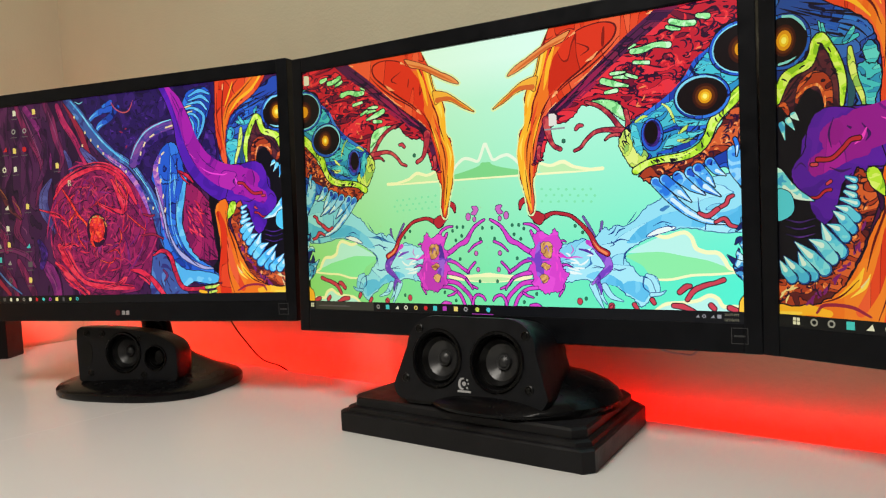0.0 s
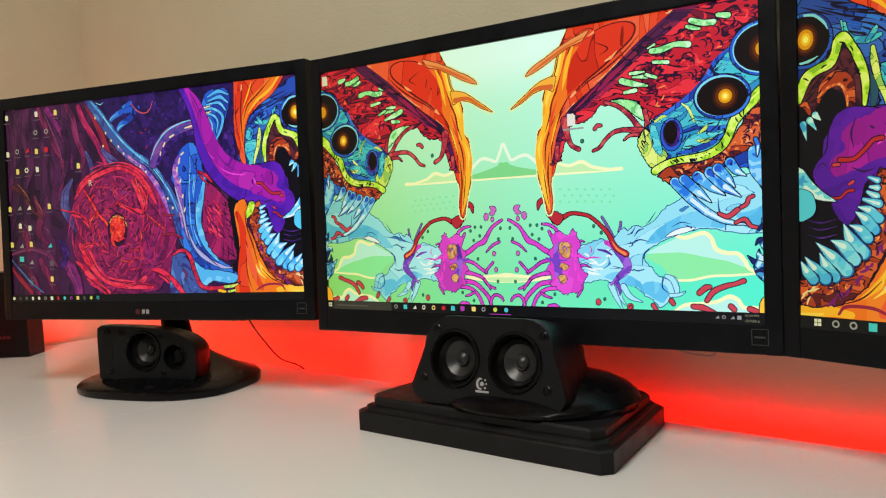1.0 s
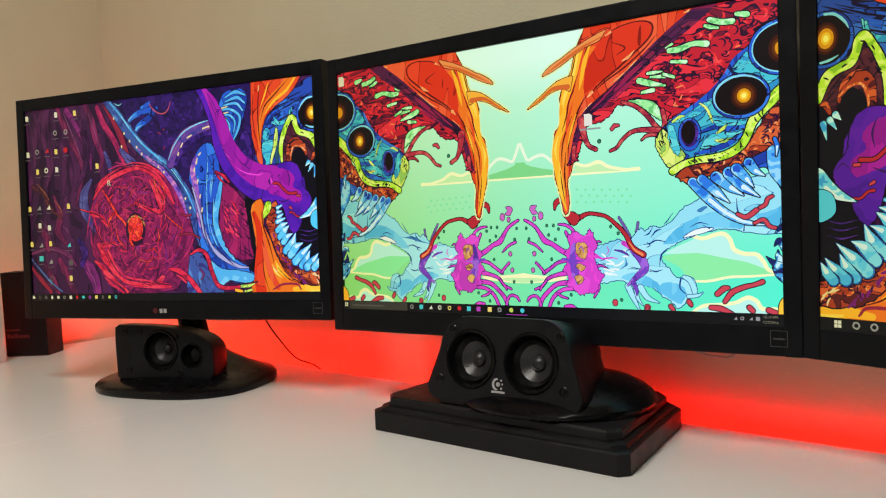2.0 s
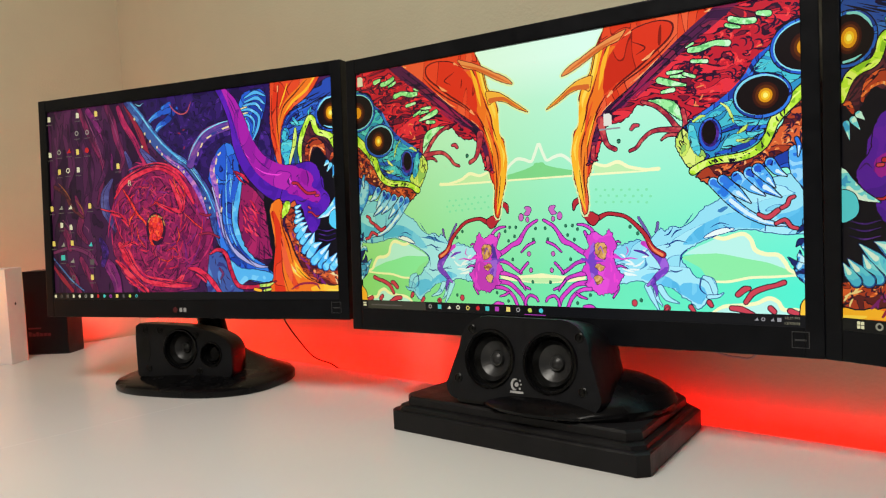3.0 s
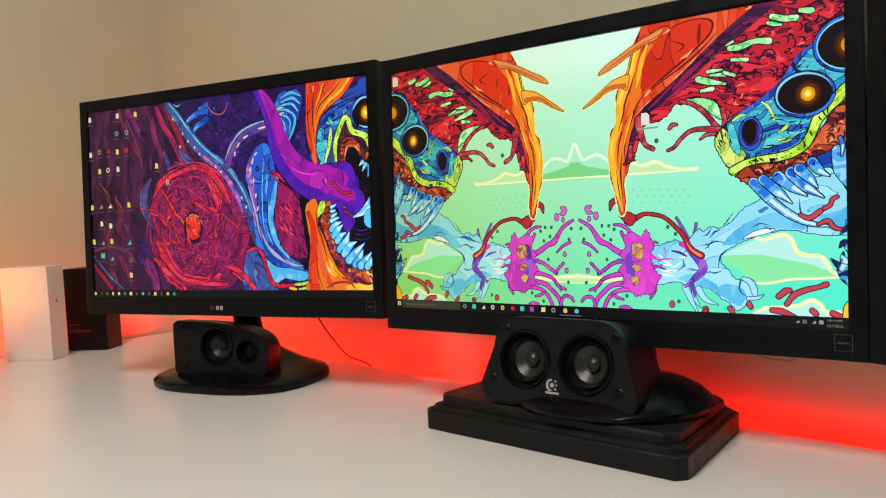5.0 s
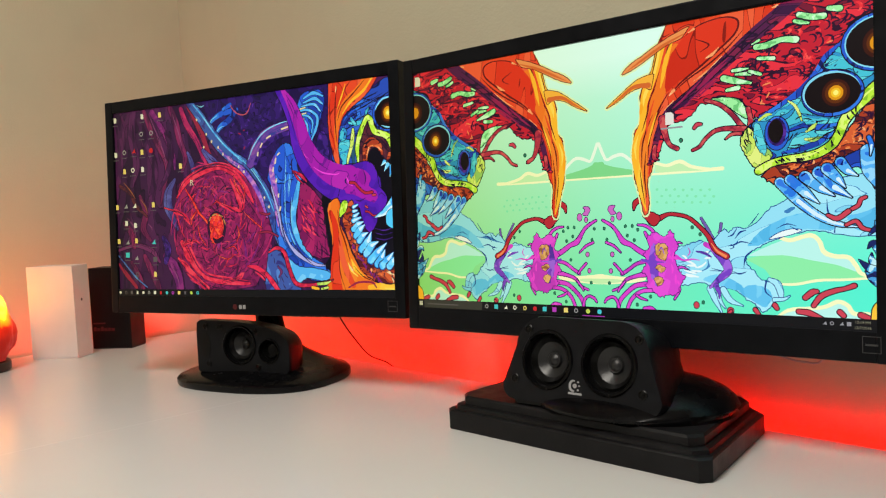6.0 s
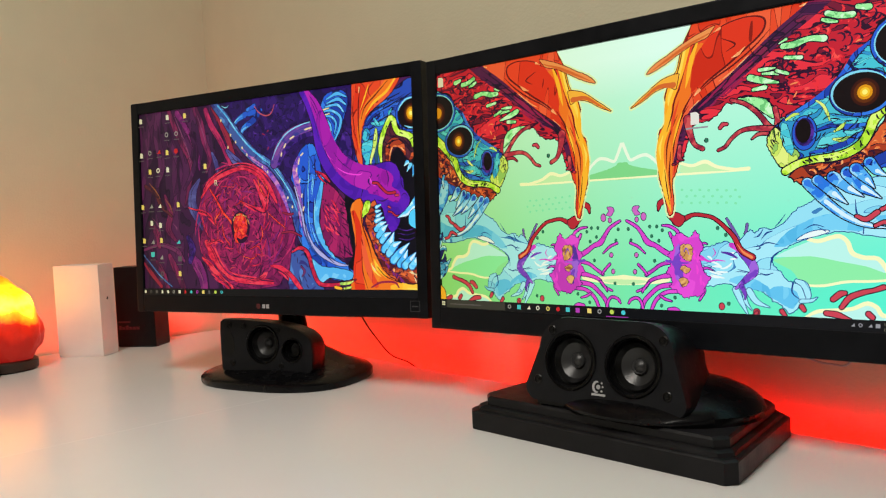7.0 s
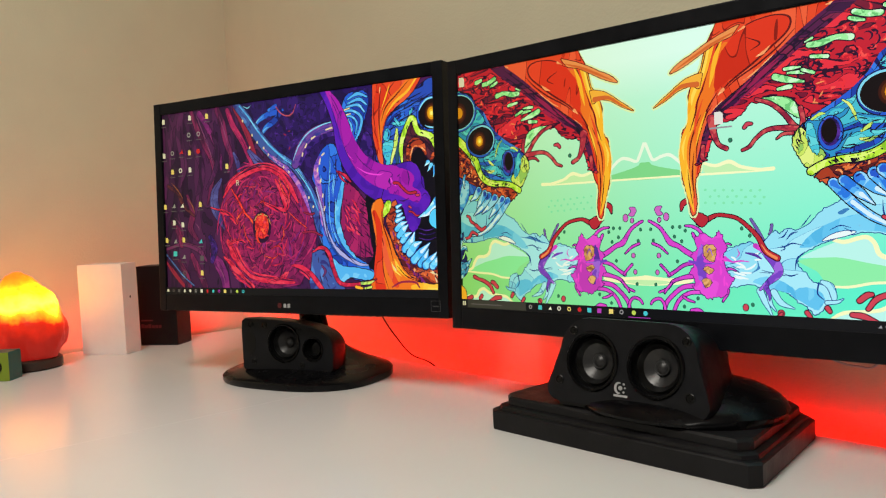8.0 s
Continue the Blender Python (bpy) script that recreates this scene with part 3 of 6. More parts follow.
    art.stroke('magenta', [(99, 75), (101, 70), (98, 66)], [0.6, 1.4, 0.5], 0)
    art.stroke('violet_soft', [(113, 104), (119, 94), (125, 84)], [2.4, 3, 1.6], 0.4)
    art.stroke('violet_soft', [(133, 98), (132, 92), (130, 89)], [2.6, 2.6, 1], 0.4)
    art.stroke('magenta', [(57, 66), (46, 72), (37, 78), (28, 82), (21, 92), (16, 98), (8, 103), (4, 105)], [4.8, 4.8, 4.0, 5.6, 3.2, 2.9, 2.4, 1.9], 0.9, 'ink_violet')
    art.stroke('magenta', [(8, 81), (17, 77), (25, 70)], [2.1, 2.1, 0.8], 0.9, 'ink_violet')
    art.stroke('magenta', [(55, 61), (43, 58), (34, 52), (26, 47)], [3.2, 2.9, 2.6, 3.2], 0.9, 'ink_violet')
    art.stroke('magenta', [(17, 58), (23, 52), (27, 47)], [2.1, 2.1, 1.6], 0.9, 'ink_violet')
    art.stroke('magenta', [(52, 47), (42, 45), (31, 41), (24, 33), (15, 29)], [4.8, 3.2, 2.7, 2.4, 1.6], 0.9, 'ink_violet')
    art.stroke('magenta', [(29, 39), (23, 32), (21, 28)], [1.6, 2.1, 1.0], 0.9, 'ink_violet')
    art.stroke('magenta', [(58, 37), (42, 35), (31, 27), (23, 18), (20, 7)], [4.8, 4.0, 3.7, 3.7, 3.2], 0.9, 'ink_violet')
    art.stroke('magenta', [(64, 31), (48, 29), (37, 21), (31, 9)], [4.0, 3.2, 3.2, 2.9], 0.9, 'ink_violet')
    art.stroke('magenta', [(5, 16), (8, 20), (15, 22), (20, 17), (22, 7)], [1.6, 2.4, 2.4, 2.4, 2.4], 0.9, 'ink_violet')
    art.stroke('magenta', [(45, 99), (53, 98), (61, 93), (64, 85)], [1.3, 2.4, 2.7, 4.0], 0.9, 'ink_violet')
    art.stroke('magenta', [(53, 91), (56, 86), (64, 79)], [2.1, 3.2, 4.0], 0.9, 'ink_violet')
    art.stroke('magenta', [(42, 25), (47, 22), (54, 20)], [1.6, 2.2, 1.0], 0.9, 'ink_violet')
    art.stroke('magenta', [(51, 11), (58, 12), (64, 9)], [3.2, 3.2, 1.6], 0.9, 'ink_violet')
    art.stroke('magenta', [(85, 53), (92, 55), (98, 53)], [3.2, 1.6, 0.4], 0.9, 'ink_violet')
    art.stroke('magenta', [(83, 75), (89, 80), (93, 79)], [3.2, 1.4, 0.4], 0.9, 'ink_violet')
    art.stroke('magenta', [(85, 40), (89, 32), (84, 22)], [4.0, 3.2, 1.2], 0.9, 'ink_violet')
    art.blob('magenta', [(54, 84), (64, 91), (75, 86), (81, 92), (86, 82), (89, 75), (84, 67), (86, 58), (91, 49), (96, 45), (91, 38), (87, 29), (75, 25), (67, 25), (61, 31), (53, 34), (55, 43), (50, 51), (55, 60), (52, 68), (57, 75)], 0.7, 1.2, 'ink_violet')
    art.hair('magenta_hot', [(71, 86), (86, 80), (88, 40), (76, 29), (77, 63)], 10, 9, 2.4, -80, 30)
    art.blob('violet', [(59, 75), (65, 79), (64, 66), (67, 52), (65, 35), (59, 46), (56, 62)], 0, 1.2)
    art.stroke('violet', [(49, 62), (61, 60), (76, 60)], [3, 3, 0.6], 0)
    art.blob('ochre', [(65, 77), (71, 79), (77, 76), (76, 63), (70, 63), (65, 69)], 0.5, 0.8, 'ink_violet')
    art.blob('ochre', [(64, 54), (69, 57), (75, 53), (69, 49)], 0.5, 0.6, 'ink_violet')
    art.blob('ochre', [(62, 42), (68, 45), (73, 40), (66, 35)], 0.5, 0.6, 'ink_violet')
    art.stroke('violet', [(68, 71), (71, 75), (74, 68)], [0.6, 1.4, 0.6], 0)
    art.blob('magenta_soft', [(11, 116), (13, 120), (19, 120), (17, 116), (20, 112), (14, 111)], 0.7, 0, 'ink_violet')
    art.disc('magenta_soft', (24, 109), 2.8, 4, 0.7)
    art.disc('magenta_soft', (16, 106), 1.8, 2.6, 0.7)
    art.disc('magenta_soft', (15, 68), 2, 2.4, 0.7)
    art.disc('magenta_soft', (13, 50), 1.8, 2.4, 0.7)
    art.disc('drip', (107, 17), 2.6, 3.2, 0.7)
    art.disc('drip', (141, 13), 3, 3, 0.7)
    art.disc('dot_green', (31, 98), 1.5, 1.8, 0.3)
    art.disc('dot_green', (39, 98), 1.5, 1.8, 0.3)
    art.disc('dot_green', (33, 88), 1.5, 1.8, 0.3)
    art.disc('dot_green', (41, 83), 1.5, 1.8, 0.3)
    art.disc('dot_green', (6, 96), 1.5, 1.8, 0.3)
    art.disc('dot_green', (9, 84), 1.5, 1.8, 0.3)
    art.disc('dot_green', (36, 62), 1.5, 1.8, 0.3)
    art.disc('dot_green', (45, 94), 1.5, 1.8, 0.3)
    art.disc('dot_green', (11, 37), 1.5, 1.8, 0.3)
    art.disc('dot_green', (58, 24), 1.5, 1.8, 0.3)
    art.disc('dot_green', (43, 15), 1.5, 1.8, 0.3)
    art.disc('dot_green', (112, 88), 1.5, 1.8, 0.3)
    art.disc('dot_green', (104, 95), 1.5, 1.8, 0.3)
    art.disc('dot_green', (114, 20), 1.5, 1.8, 0.3)
    art.stroke('whip', [(61, 103), (69, 105), (79, 109), (90, 108), (100, 105), (110, 97), (120, 86), (127, 73), (138, 66)], [9, 5, 3, 3, 3, 3.2, 3.8, 5, 5.4], 0.9)
    art.stroke('ember_soft', [(123, 79), (129, 71), (137, 66)], [0.6, 2.2, 3], 0)
    art.stroke('whip', [(50, 126), (43, 122), (41, 115)], [5, 5.4, 1.5], 0.9)
    art.blob('whip', [(51, 108), (57, 112), (65, 110), (70, 105), (64, 98), (58, 101)], 0.9, 0.6)
    art.blob('wing_red', [(71, 282), (68, 273), (63, 256), (54, 241), (51, 231), (52, 216), (49, 202), (44, 196), (43, 184), (41, 172), (43, 164), (43, 150), (47, 136), (50, 124), (53, 110), (57, 113), (58, 127), (57, 144), (62, 156), (65, 168), (69, 182), (73, 193), (78, 205), (87, 215), (99, 224), (113, 235), (127, 244), (139, 257), (156, 271), (173, 282), (196, 293), (217, 308), (169, 328), (104, 324), (83, 306)], 2.6, 0.3, 'cream_glow')
    art.blob('wing_red', [(104, 295), (87, 290), (71, 283), (54, 274), (40, 267), (31, 259), (35, 259), (48, 264), (67, 274), (81, 281), (97, 286)], 2.6, 0.3, 'cream_glow')
    art.blob('wing_red', [(66, 253), (48, 250), (31, 239), (12, 225), (26, 231), (40, 239), (54, 242), (63, 239)], 2.6, 0.3, 'cream_glow')
    art.blob('wing_red', [(71, 282), (68, 273), (63, 256), (54, 241), (51, 231), (52, 216), (49, 202), (44, 196), (43, 184), (41, 172), (43, 164), (43, 150), (47, 136), (50, 124), (53, 110), (57, 113), (58, 127), (57, 144), (62, 156), (65, 168), (69, 182), (73, 193), (78, 205), (87, 215), (99, 224), (113, 235), (127, 244), (139, 257), (156, 271), (173, 282), (196, 293), (217, 308), (169, 328), (104, 324), (83, 306)], 1.0, 0.5, 'ink_red')
    art.stroke('wing', [(90, 277), (80, 260), (74, 240), (66, 221), (60, 201), (54, 179), (53, 157), (54, 130)], [8, 10, 14, 14, 13, 12, 10, 4], 0)
    art.stroke('gold', [(75, 281), (71, 268), (67, 255), (59, 239), (54, 222), (53, 204), (46, 187), (44, 169), (47, 151), (51, 130), (55, 113)], [8, 8, 8, 11, 8, 8, 8, 8, 8, 6, 1], 0)
    art.stroke('gold_hot', [(73, 278), (69, 262), (65, 250), (56, 233), (54, 222)], [2.4, 3, 3, 4, 0.6], 0)
    art.stroke('gold_hot', [(48, 193), (44, 180), (45, 167)], [0.6, 3, 0.6], 0)
    art.blob('wing_deep', [(99, 286), (115, 295), (138, 298), (152, 292), (148, 279), (130, 265), (111, 252), (91, 241), (79, 234), (80, 255), (87, 274)], 0, 0.6)
    art.stroke('ink_red', [(99, 286), (115, 295), (138, 298), (152, 293), (150, 281), (133, 267), (115, 254), (95, 241), (81, 228)], [0.4, 1.2, 1.2, 2, 2, 2, 2.2, 1.8, 0.5], 0)
    art.stroke('ink_red', [(157, 282), (142, 268), (122, 254), (102, 243), (88, 233)], [0.4, 1.6, 1.8, 1.6, 0.4], 0)
    art.stroke('ink_red', [(110, 282), (124, 274), (115, 268)], [0.4, 1.8, 0.4], 0)
    art.stroke('ink_red', [(150, 269), (136, 257), (120, 244), (103, 234)], [0.5, 1.4, 1.4, 0.4], 0)
    art.stroke('ink_red', [(90, 286), (82, 278), (79, 267)], [0.6, 1.6, 0.5], 0)
    art.stroke('ink_red', [(80, 301), (77, 290), (85, 292)], [0.6, 1.2, 0.4], 0)
    art.stroke('ink_red', [(71, 279), (67, 263), (62, 246)], [0.4, 1.4, 0.4], 0)
    art.stroke('ink_red', [(82, 233), (73, 220), (65, 203), (60, 185), (58, 165)], [0.4, 2, 2, 1.8, 0.4], 0)
    art.stroke('ink_red', [(76, 220), (68, 208), (62, 190)], [0.4, 1.6, 0.4], 0)
    art.stroke('ink_red', [(67, 238), (61, 227), (58, 213), (52, 196)], [0.4, 1.6, 1.8, 0.4], 0)
    art.stroke('ink_red', [(64, 212), (57, 197), (52, 180), (51, 157)], [0.4, 1.6, 1.6, 0.4], 0)
    art.stroke('ink_red', [(72, 255), (66, 238), (62, 232)], [0.4, 1.4, 0.4], 0)
    art.stroke('ink_red', [(56, 175), (54, 151), (56, 127)], [0.4, 2, 0.6], 0)
    art.stroke('ink_red', [(49, 157), (51, 139), (54, 120)], [0.4, 1.4, 0.4], 0)
    art.stroke('wing_pale', [(120, 261), (127, 264), (134, 270)], [0.5, 3.4, 0.5], 0)
    art.stroke('wing_pale', [(87, 234), (82, 229)], [4, 0.6], 0)
    art.stroke('wing_pale', [(103, 289), (109, 292)], [0.6, 2.6], 0)
    art.stroke('wing_pale', [(137, 261), (120, 247), (107, 240)], [0.4, 2.2, 0.4], 0)
    art.stroke('gold', [(86, 282), (80, 267), (76, 250), (73, 238)], [2, 5, 4, 0.6], 0)
    art.stroke('gold', [(69, 214), (63, 198), (58, 180)], [0.5, 2.4, 0.5], 0)
    art.stroke('wing_red', [(66, 227), (59, 207), (57, 192)], [0.6, 3.6, 0.6], 0)
    art.stroke('wing_deep', [(74, 205), (68, 191), (63, 171), (59, 151)], [1, 5, 4, 1], 0)
    art.stroke('wing_pale', [(87, 224), (78, 215)], [0.5, 2.4], 0)
    art.stroke('wing_pale', [(184, 298), (189, 299)], [1, 2.4], 0)
    art.blob('horn', [(104, 295), (87, 290), (71, 283), (54, 274), (40, 267), (31, 259), (35, 259), (48, 264), (67, 274), (81, 281), (97, 286)], 0.8, 0.2, 'ink_red')
    art.stroke('horn_deep', [(99, 289), (77, 281), (54, 270), (35, 260)], [1, 3.4, 2.6, 0.4], 0)
    art.blob('horn_gold', [(66, 253), (48, 250), (31, 239), (12, 225), (26, 231), (40, 239), (54, 242), (63, 239)], 0.8, 0.2, 'ink_red')
    art.stroke('horn_deep', [(60, 243), (43, 243), (28, 234), (15, 226)], [6, 4, 2.4, 0.4], 0)
    art.blob('flesh', [(278, 300), (223, 310), (199, 297), (174, 280), (157, 268), (140, 255), (117, 237), (98, 222), (81, 211), (73, 200), (69, 185), (63, 170), (58, 161), (67, 165), (73, 179), (77, 191), (82, 201), (96, 203), (106, 208), (113, 217), (122, 217), (132, 219), (144, 220), (155, 216), (161, 207), (164, 198), (177, 201), (191, 206), (202, 212), (211, 219), (220, 228), (225, 238), (233, 248), (243, 259), (253, 272), (265, 278), (278, 279)], 1.0, 0.8)
    art.stroke('flesh_dark', [(212, 308), (196, 295), (174, 280), (157, 268), (139, 254), (117, 237), (99, 224), (84, 215), (75, 204), (69, 190), (65, 176), (60, 164)], [16, 14, 14, 13, 12, 11, 10, 9, 8, 7, 6, 3], 0)
    art.flow('ink', [(196, 295), (157, 268), (117, 237), (84, 215), (69, 190)], [16, 14, 12, 9, 6], 12, 1.3)
    art.flow('flesh_mid', [(150, 257), (126, 240), (104, 223), (85, 210)], [16, 16, 14, 10], 12, 2.2)
    art.hair('flesh_hot', [(161, 260), (211, 285), (263, 289), (247, 268), (224, 246), (202, 219), (171, 204), (166, 227)], 34, 11, 2.6, 15, 35, 1.2)
    art.hair('ink_dark', [(144, 246), (212, 290), (268, 291), (247, 267), (224, 245), (202, 218), (165, 202), (160, 222)], 54, 13, 1.8, 10, 30, 1.4)
    art.hair('ember_soft', [(167, 249), (242, 269), (210, 226), (171, 209)], 6, 8, 1.6, 20, 35)
    art.blob('mint', [(126, 220), (142, 220), (154, 215), (159, 206), (160, 198), (152, 203), (140, 213)], 0.9, 0.4)
    art.stroke('flesh_whip', [(120, 220), (134, 214), (146, 203), (154, 192), (160, 186)], [3, 3.4, 3.8, 4.6, 6], 0.9)
    art.stroke('flesh_whip', [(162, 186), (143, 190), (129, 189), (119, 182), (113, 175), (106, 172)], [8, 4, 3.4, 3, 2.8, 2.4], 0.9)
    art.stroke('flesh_whip', [(155, 184), (145, 184), (139, 180)], [3, 2.6, 1.2], 0.9)
    art.stroke('flesh_whip', [(75, 206), (77, 192), (82, 180), (90, 175)], [9, 6, 3.6, 4], 0.9)
    art.stroke('flesh_whip', [(66, 179), (65, 168), (70, 165)], [4, 4, 0.6], 0.9)
    art.stroke('flesh_whip', [(161, 207), (163, 197), (163, 187)], [4, 4, 6], 0.9)
    art.stroke('drip', [(108, 194), (111, 197), (115, 197)], [3, 3.6, 2.4], 0.9)
    art.disc('dot_green', (94, 183), 1.6, 1.8, 0.7)
    art.stroke('mint', [(169, 264), (179, 264), (192, 267), (205, 265)], [5, 6, 4.6, 6], 1.0)
    art.stroke('mint', [(165, 267), (172, 270)], [1, 2.4], 1.0)
    art.stroke('mint', [(147, 245), (154, 245), (162, 245)], [3, 3.4, 1], 1.0)
    art.stroke('mint', [(150, 241), (164, 240)], [2, 4], 1.0)
    art.stroke('mint', [(163, 242), (173, 238)], [3, 3], 1.0)
    art.stroke('mint', [(138, 239), (149, 235), (164, 231)], [6, 6, 2], 1.0)
    art.stroke('mint', [(141, 227), (152, 228)], [3, 4.4], 1.0)
    art.stroke('mint', [(171, 253), (185, 251)], [3, 3.6], 1.0)
    art.stroke('mint', [(208, 287), (219, 283), (229, 282)], [5, 5.4, 5.4], 1.0)
    art.stroke('mint', [(204, 282), (209, 280), (216, 278)], [3, 4, 2], 1.0)
    art.stroke('mint', [(233, 288), (242, 286)], [4, 5.6], 1.0)
    art.blob('head', [(280, 276), (265, 275), (253, 267), (248, 253), (238, 245), (228, 235), (218, 225), (208, 217), (197, 210), (186, 206), (177, 200), (168, 195), (159, 187), (154, 178), (159, 163), (167, 151), (179, 153), (192, 156), (214, 159), (230, 165), (240, 173), (248, 188), (261, 205), (279, 218)], 1.2, 0.8)
    art.stroke('blue', [(270, 274), (255, 269), (248, 256), (233, 244), (222, 230), (208, 217), (191, 206), (172, 198)], [5, 8, 8, 11, 8, 7, 6, 2], 0)
    art.flow('ink', [(270, 274), (255, 269), (248, 256), (233, 244), (222, 230), (208, 217), (191, 206)], [10, 14, 14, 16, 14, 12, 10], 12, 1.5)
    art.blob('aqua', [(242, 252), (235, 246), (229, 237), (241, 231), (252, 231), (259, 220), (270, 228), (267, 234), (253, 237), (247, 247)], 0.7, 0.8)
    art.blob('aqua', [(171, 194), (185, 201), (200, 209), (208, 210), (203, 203), (191, 197), (178, 194)], 0.6, 0.6)
    art.blob('aqua', [(205, 197), (226, 192), (241, 189), (235, 185), (214, 186)], 0.6, 0.6)
    art.blob('aqua', [(201, 174), (214, 180), (229, 179), (237, 180), (226, 174), (212, 166), (196, 163)], 0.6, 0.6)
    art.stroke('blue', [(207, 186), (223, 183), (241, 184)], [1, 5, 2], 0.4)
    art.stroke('blue', [(192, 162), (209, 165), (223, 169), (236, 177)], [2, 5, 5, 2], 0.4)
    art.stroke('lime_soft', [(197, 210), (203, 205), (207, 197), (209, 190)], [1, 2.4, 2.4, 0.8], 0.3)
    art.stroke('lime_soft', [(213, 180), (219, 184), (222, 187)], [2, 3.4, 1], 0.3)
    art.stroke('lime_soft', [(212, 173), (219, 172), (226, 174)], [2, 4, 1], 0.4)
    art.stroke('lime_soft', [(171, 195), (178, 199), (183, 199)], [2, 3, 0.8], 0.3)
    art.hair('ink', [(193, 201), (246, 193), (240, 175), (209, 162), (195, 164)], 18, 9, 1.3, 20, 35)
    art.blob('lime_soft', [(161, 188), (154, 180), (155, 169), (161, 158), (169, 149), (177, 153), (182, 161), (177, 168), (172, 176), (166, 184)], 1.0, 0.8)
    art.blob('aqua', [(166, 190), (170, 192), (174, 182), (177, 169), (175, 162), (169, 170), (166, 180)], 0.5, 0.6)
    art.hair('ink', [(157, 183), (165, 182), (177, 159), (169, 153), (159, 165)], 9, 8, 1.2, 115, 15)
    art.blob('rust', [(173, 143), (182, 136), (189, 133), (200, 140), (219, 142), (232, 147), (246, 154), (261, 160), (278, 166), (278, 212), (264, 200), (253, 186), (245, 173), (235, 162), (219, 154), (197, 151), (181, 150)], 1.2, 1.2)
    art.hair('rust_light', [(181, 144), (219, 147), (243, 158), (265, 168), (270, 193), (255, 179), (240, 164), (214, 152)], 24, 8, 2.2, 30, 35, 1)
    art.hair('ink_dark', [(179, 144), (219, 145), (245, 156), (270, 166), (270, 198), (253, 181), (240, 165), (214, 152)], 30, 10, 1.8, 45, 30, 1)
    art.stroke('lime', [(170, 147), (181, 153), (195, 156), (211, 157), (224, 160), (235, 167), (241, 177), (245, 187), (253, 197), (261, 204), (268, 211), (277, 217)], [7, 6, 6, 7, 7.4, 7.4, 7, 8, 9, 9, 10, 11], 1.2)
    art.hair('ink', [(187, 152), (211, 153), (237, 164), (247, 184), (271, 207), (268, 204), (249, 188), (235, 164), (212, 155), (190, 154)], 26, 6, 1.5, 118, 25)
    art.stroke('lime_hot', [(198, 157), (214, 158), (229, 164)], [0.6, 2, 0.6], 0)
    art.stroke('lime_hot', [(246, 191), (257, 203), (270, 214)], [0.6, 2.6, 1], 0)
    art.disc('blue', (187, 181), 10.5, 15.5, 0.9)
    art.disc('violet_dark', (187, 182), 8.6, 13, 0)
    art.disc('pupil', (186, 183), 6.8, 11, 0)
    art.disc('blue', (235, 212), 25.5, 20.5, 1.0)
    art.disc('aqua_light', (234, 213), 24, 18.8, 0)
    art.disc('pupil', (235, 212), 23.2, 17.8, 0)
    art.disc('amber_deep', (238, 212), 11.5, 12.075000000000001, 0)
    art.disc('amber_dim', (238, 212), 9, 9.450000000000001, 0)
    art.disc('amber', (238, 212), 6.2, 6.510000000000001, 0)
    art.disc('amber_mid', (238, 212), 4, 4.2, 0)
    art.disc('amber_hot', (238, 212), 2.2, 2.3100000000000005, 0)
    art.disc('blue', (273, 252), 30, 25, 1.0)
    art.disc('aqua_light', (273, 252), 27.6, 23, 0)
    art.disc('pupil', (273, 252), 26.4, 21.6, 0)
    art.disc('amber_deep', (272, 251), 12, 13.200000000000001, 0)
    art.disc('amber_dim', (272, 251), 9, 9.9, 0)
    art.disc('amber', (272, 251), 6.4, 7.040000000000001, 0)
    art.blob('blue', [(234, 148), (251, 157), (263, 162), (277, 165), (277, 118), (264, 133), (256, 145), (244, 144)], 0.9, 0.6)
    art.stroke('tooth_blue', [(263, 158), (266, 142), (277, 124)], [12, 15, 10], 0.8)
    art.stroke('tooth_blue', [(189, 135), (205, 117), (222, 103), (239, 95), (255, 92)], [9, 8, 6.5, 4.5, 0.4], 1.0)
    art.stroke('tooth_pale', [(205, 117), (222, 103), (239, 95), (255, 92)], [4.0, 3.2, 2.2, 0.2], 0)
    art.stroke('blue', [(189, 135), (195, 129)], [6.3, 0.6], 0)
    art.stroke('tooth_blue', [(198, 137), (212, 124), (223, 114)], [9, 8, 0.4], 1.0)
    art.stroke('tooth_pale', [(212, 124), (223, 114)], [4.0, 0.2], 0)
    art.stroke('blue', [(198, 137), (203, 133)], [6.3, 0.6], 0)
    art.stroke('tooth_blue', [(211, 139), (225, 128), (236, 120)], [10, 8.4, 0.4], 1.0)
    art.stroke('tooth_pale', [(225, 128), (236, 120)], [4.2, 0.2], 0)
    art.stroke('blue', [(211, 139), (216, 136)], [7.0, 0.6], 0)
    art.stroke('tooth_blue', [(223, 142), (236, 128), (250, 118)], [11, 9, 0.4], 1.0)
    art.stroke('tooth_pale', [(236, 128), (250, 118)], [4.5, 0.2], 0)
    art.stroke('blue', [(223, 142), (227, 137)], [7.699999999999999, 0.6], 0)
    art.stroke('tooth_blue', [(230, 145), (239, 135), (245, 127)], [10, 7, 0.4], 1.0)
    art.stroke('tooth_pale', [(239, 135), (245, 127)], [3.5, 0.2], 0)
    art.stroke('blue', [(230, 145), (233, 142)], [7.0, 0.6], 0)
    art.stroke('tooth_blue', [(241, 150), (247, 142), (255, 137)], [9, 7, 0.4], 1.0)
    art.stroke('tooth_pale', [(247, 142), (255, 137)], [3.5, 0.2], 0)
    art.stroke('blue', [(241, 150), (243, 147)], [6.3, 0.6], 0)
    art.stroke('tooth_blue', [(264, 170), (266, 163), (265, 154)], [3, 3.6, 0.4], 1.0)
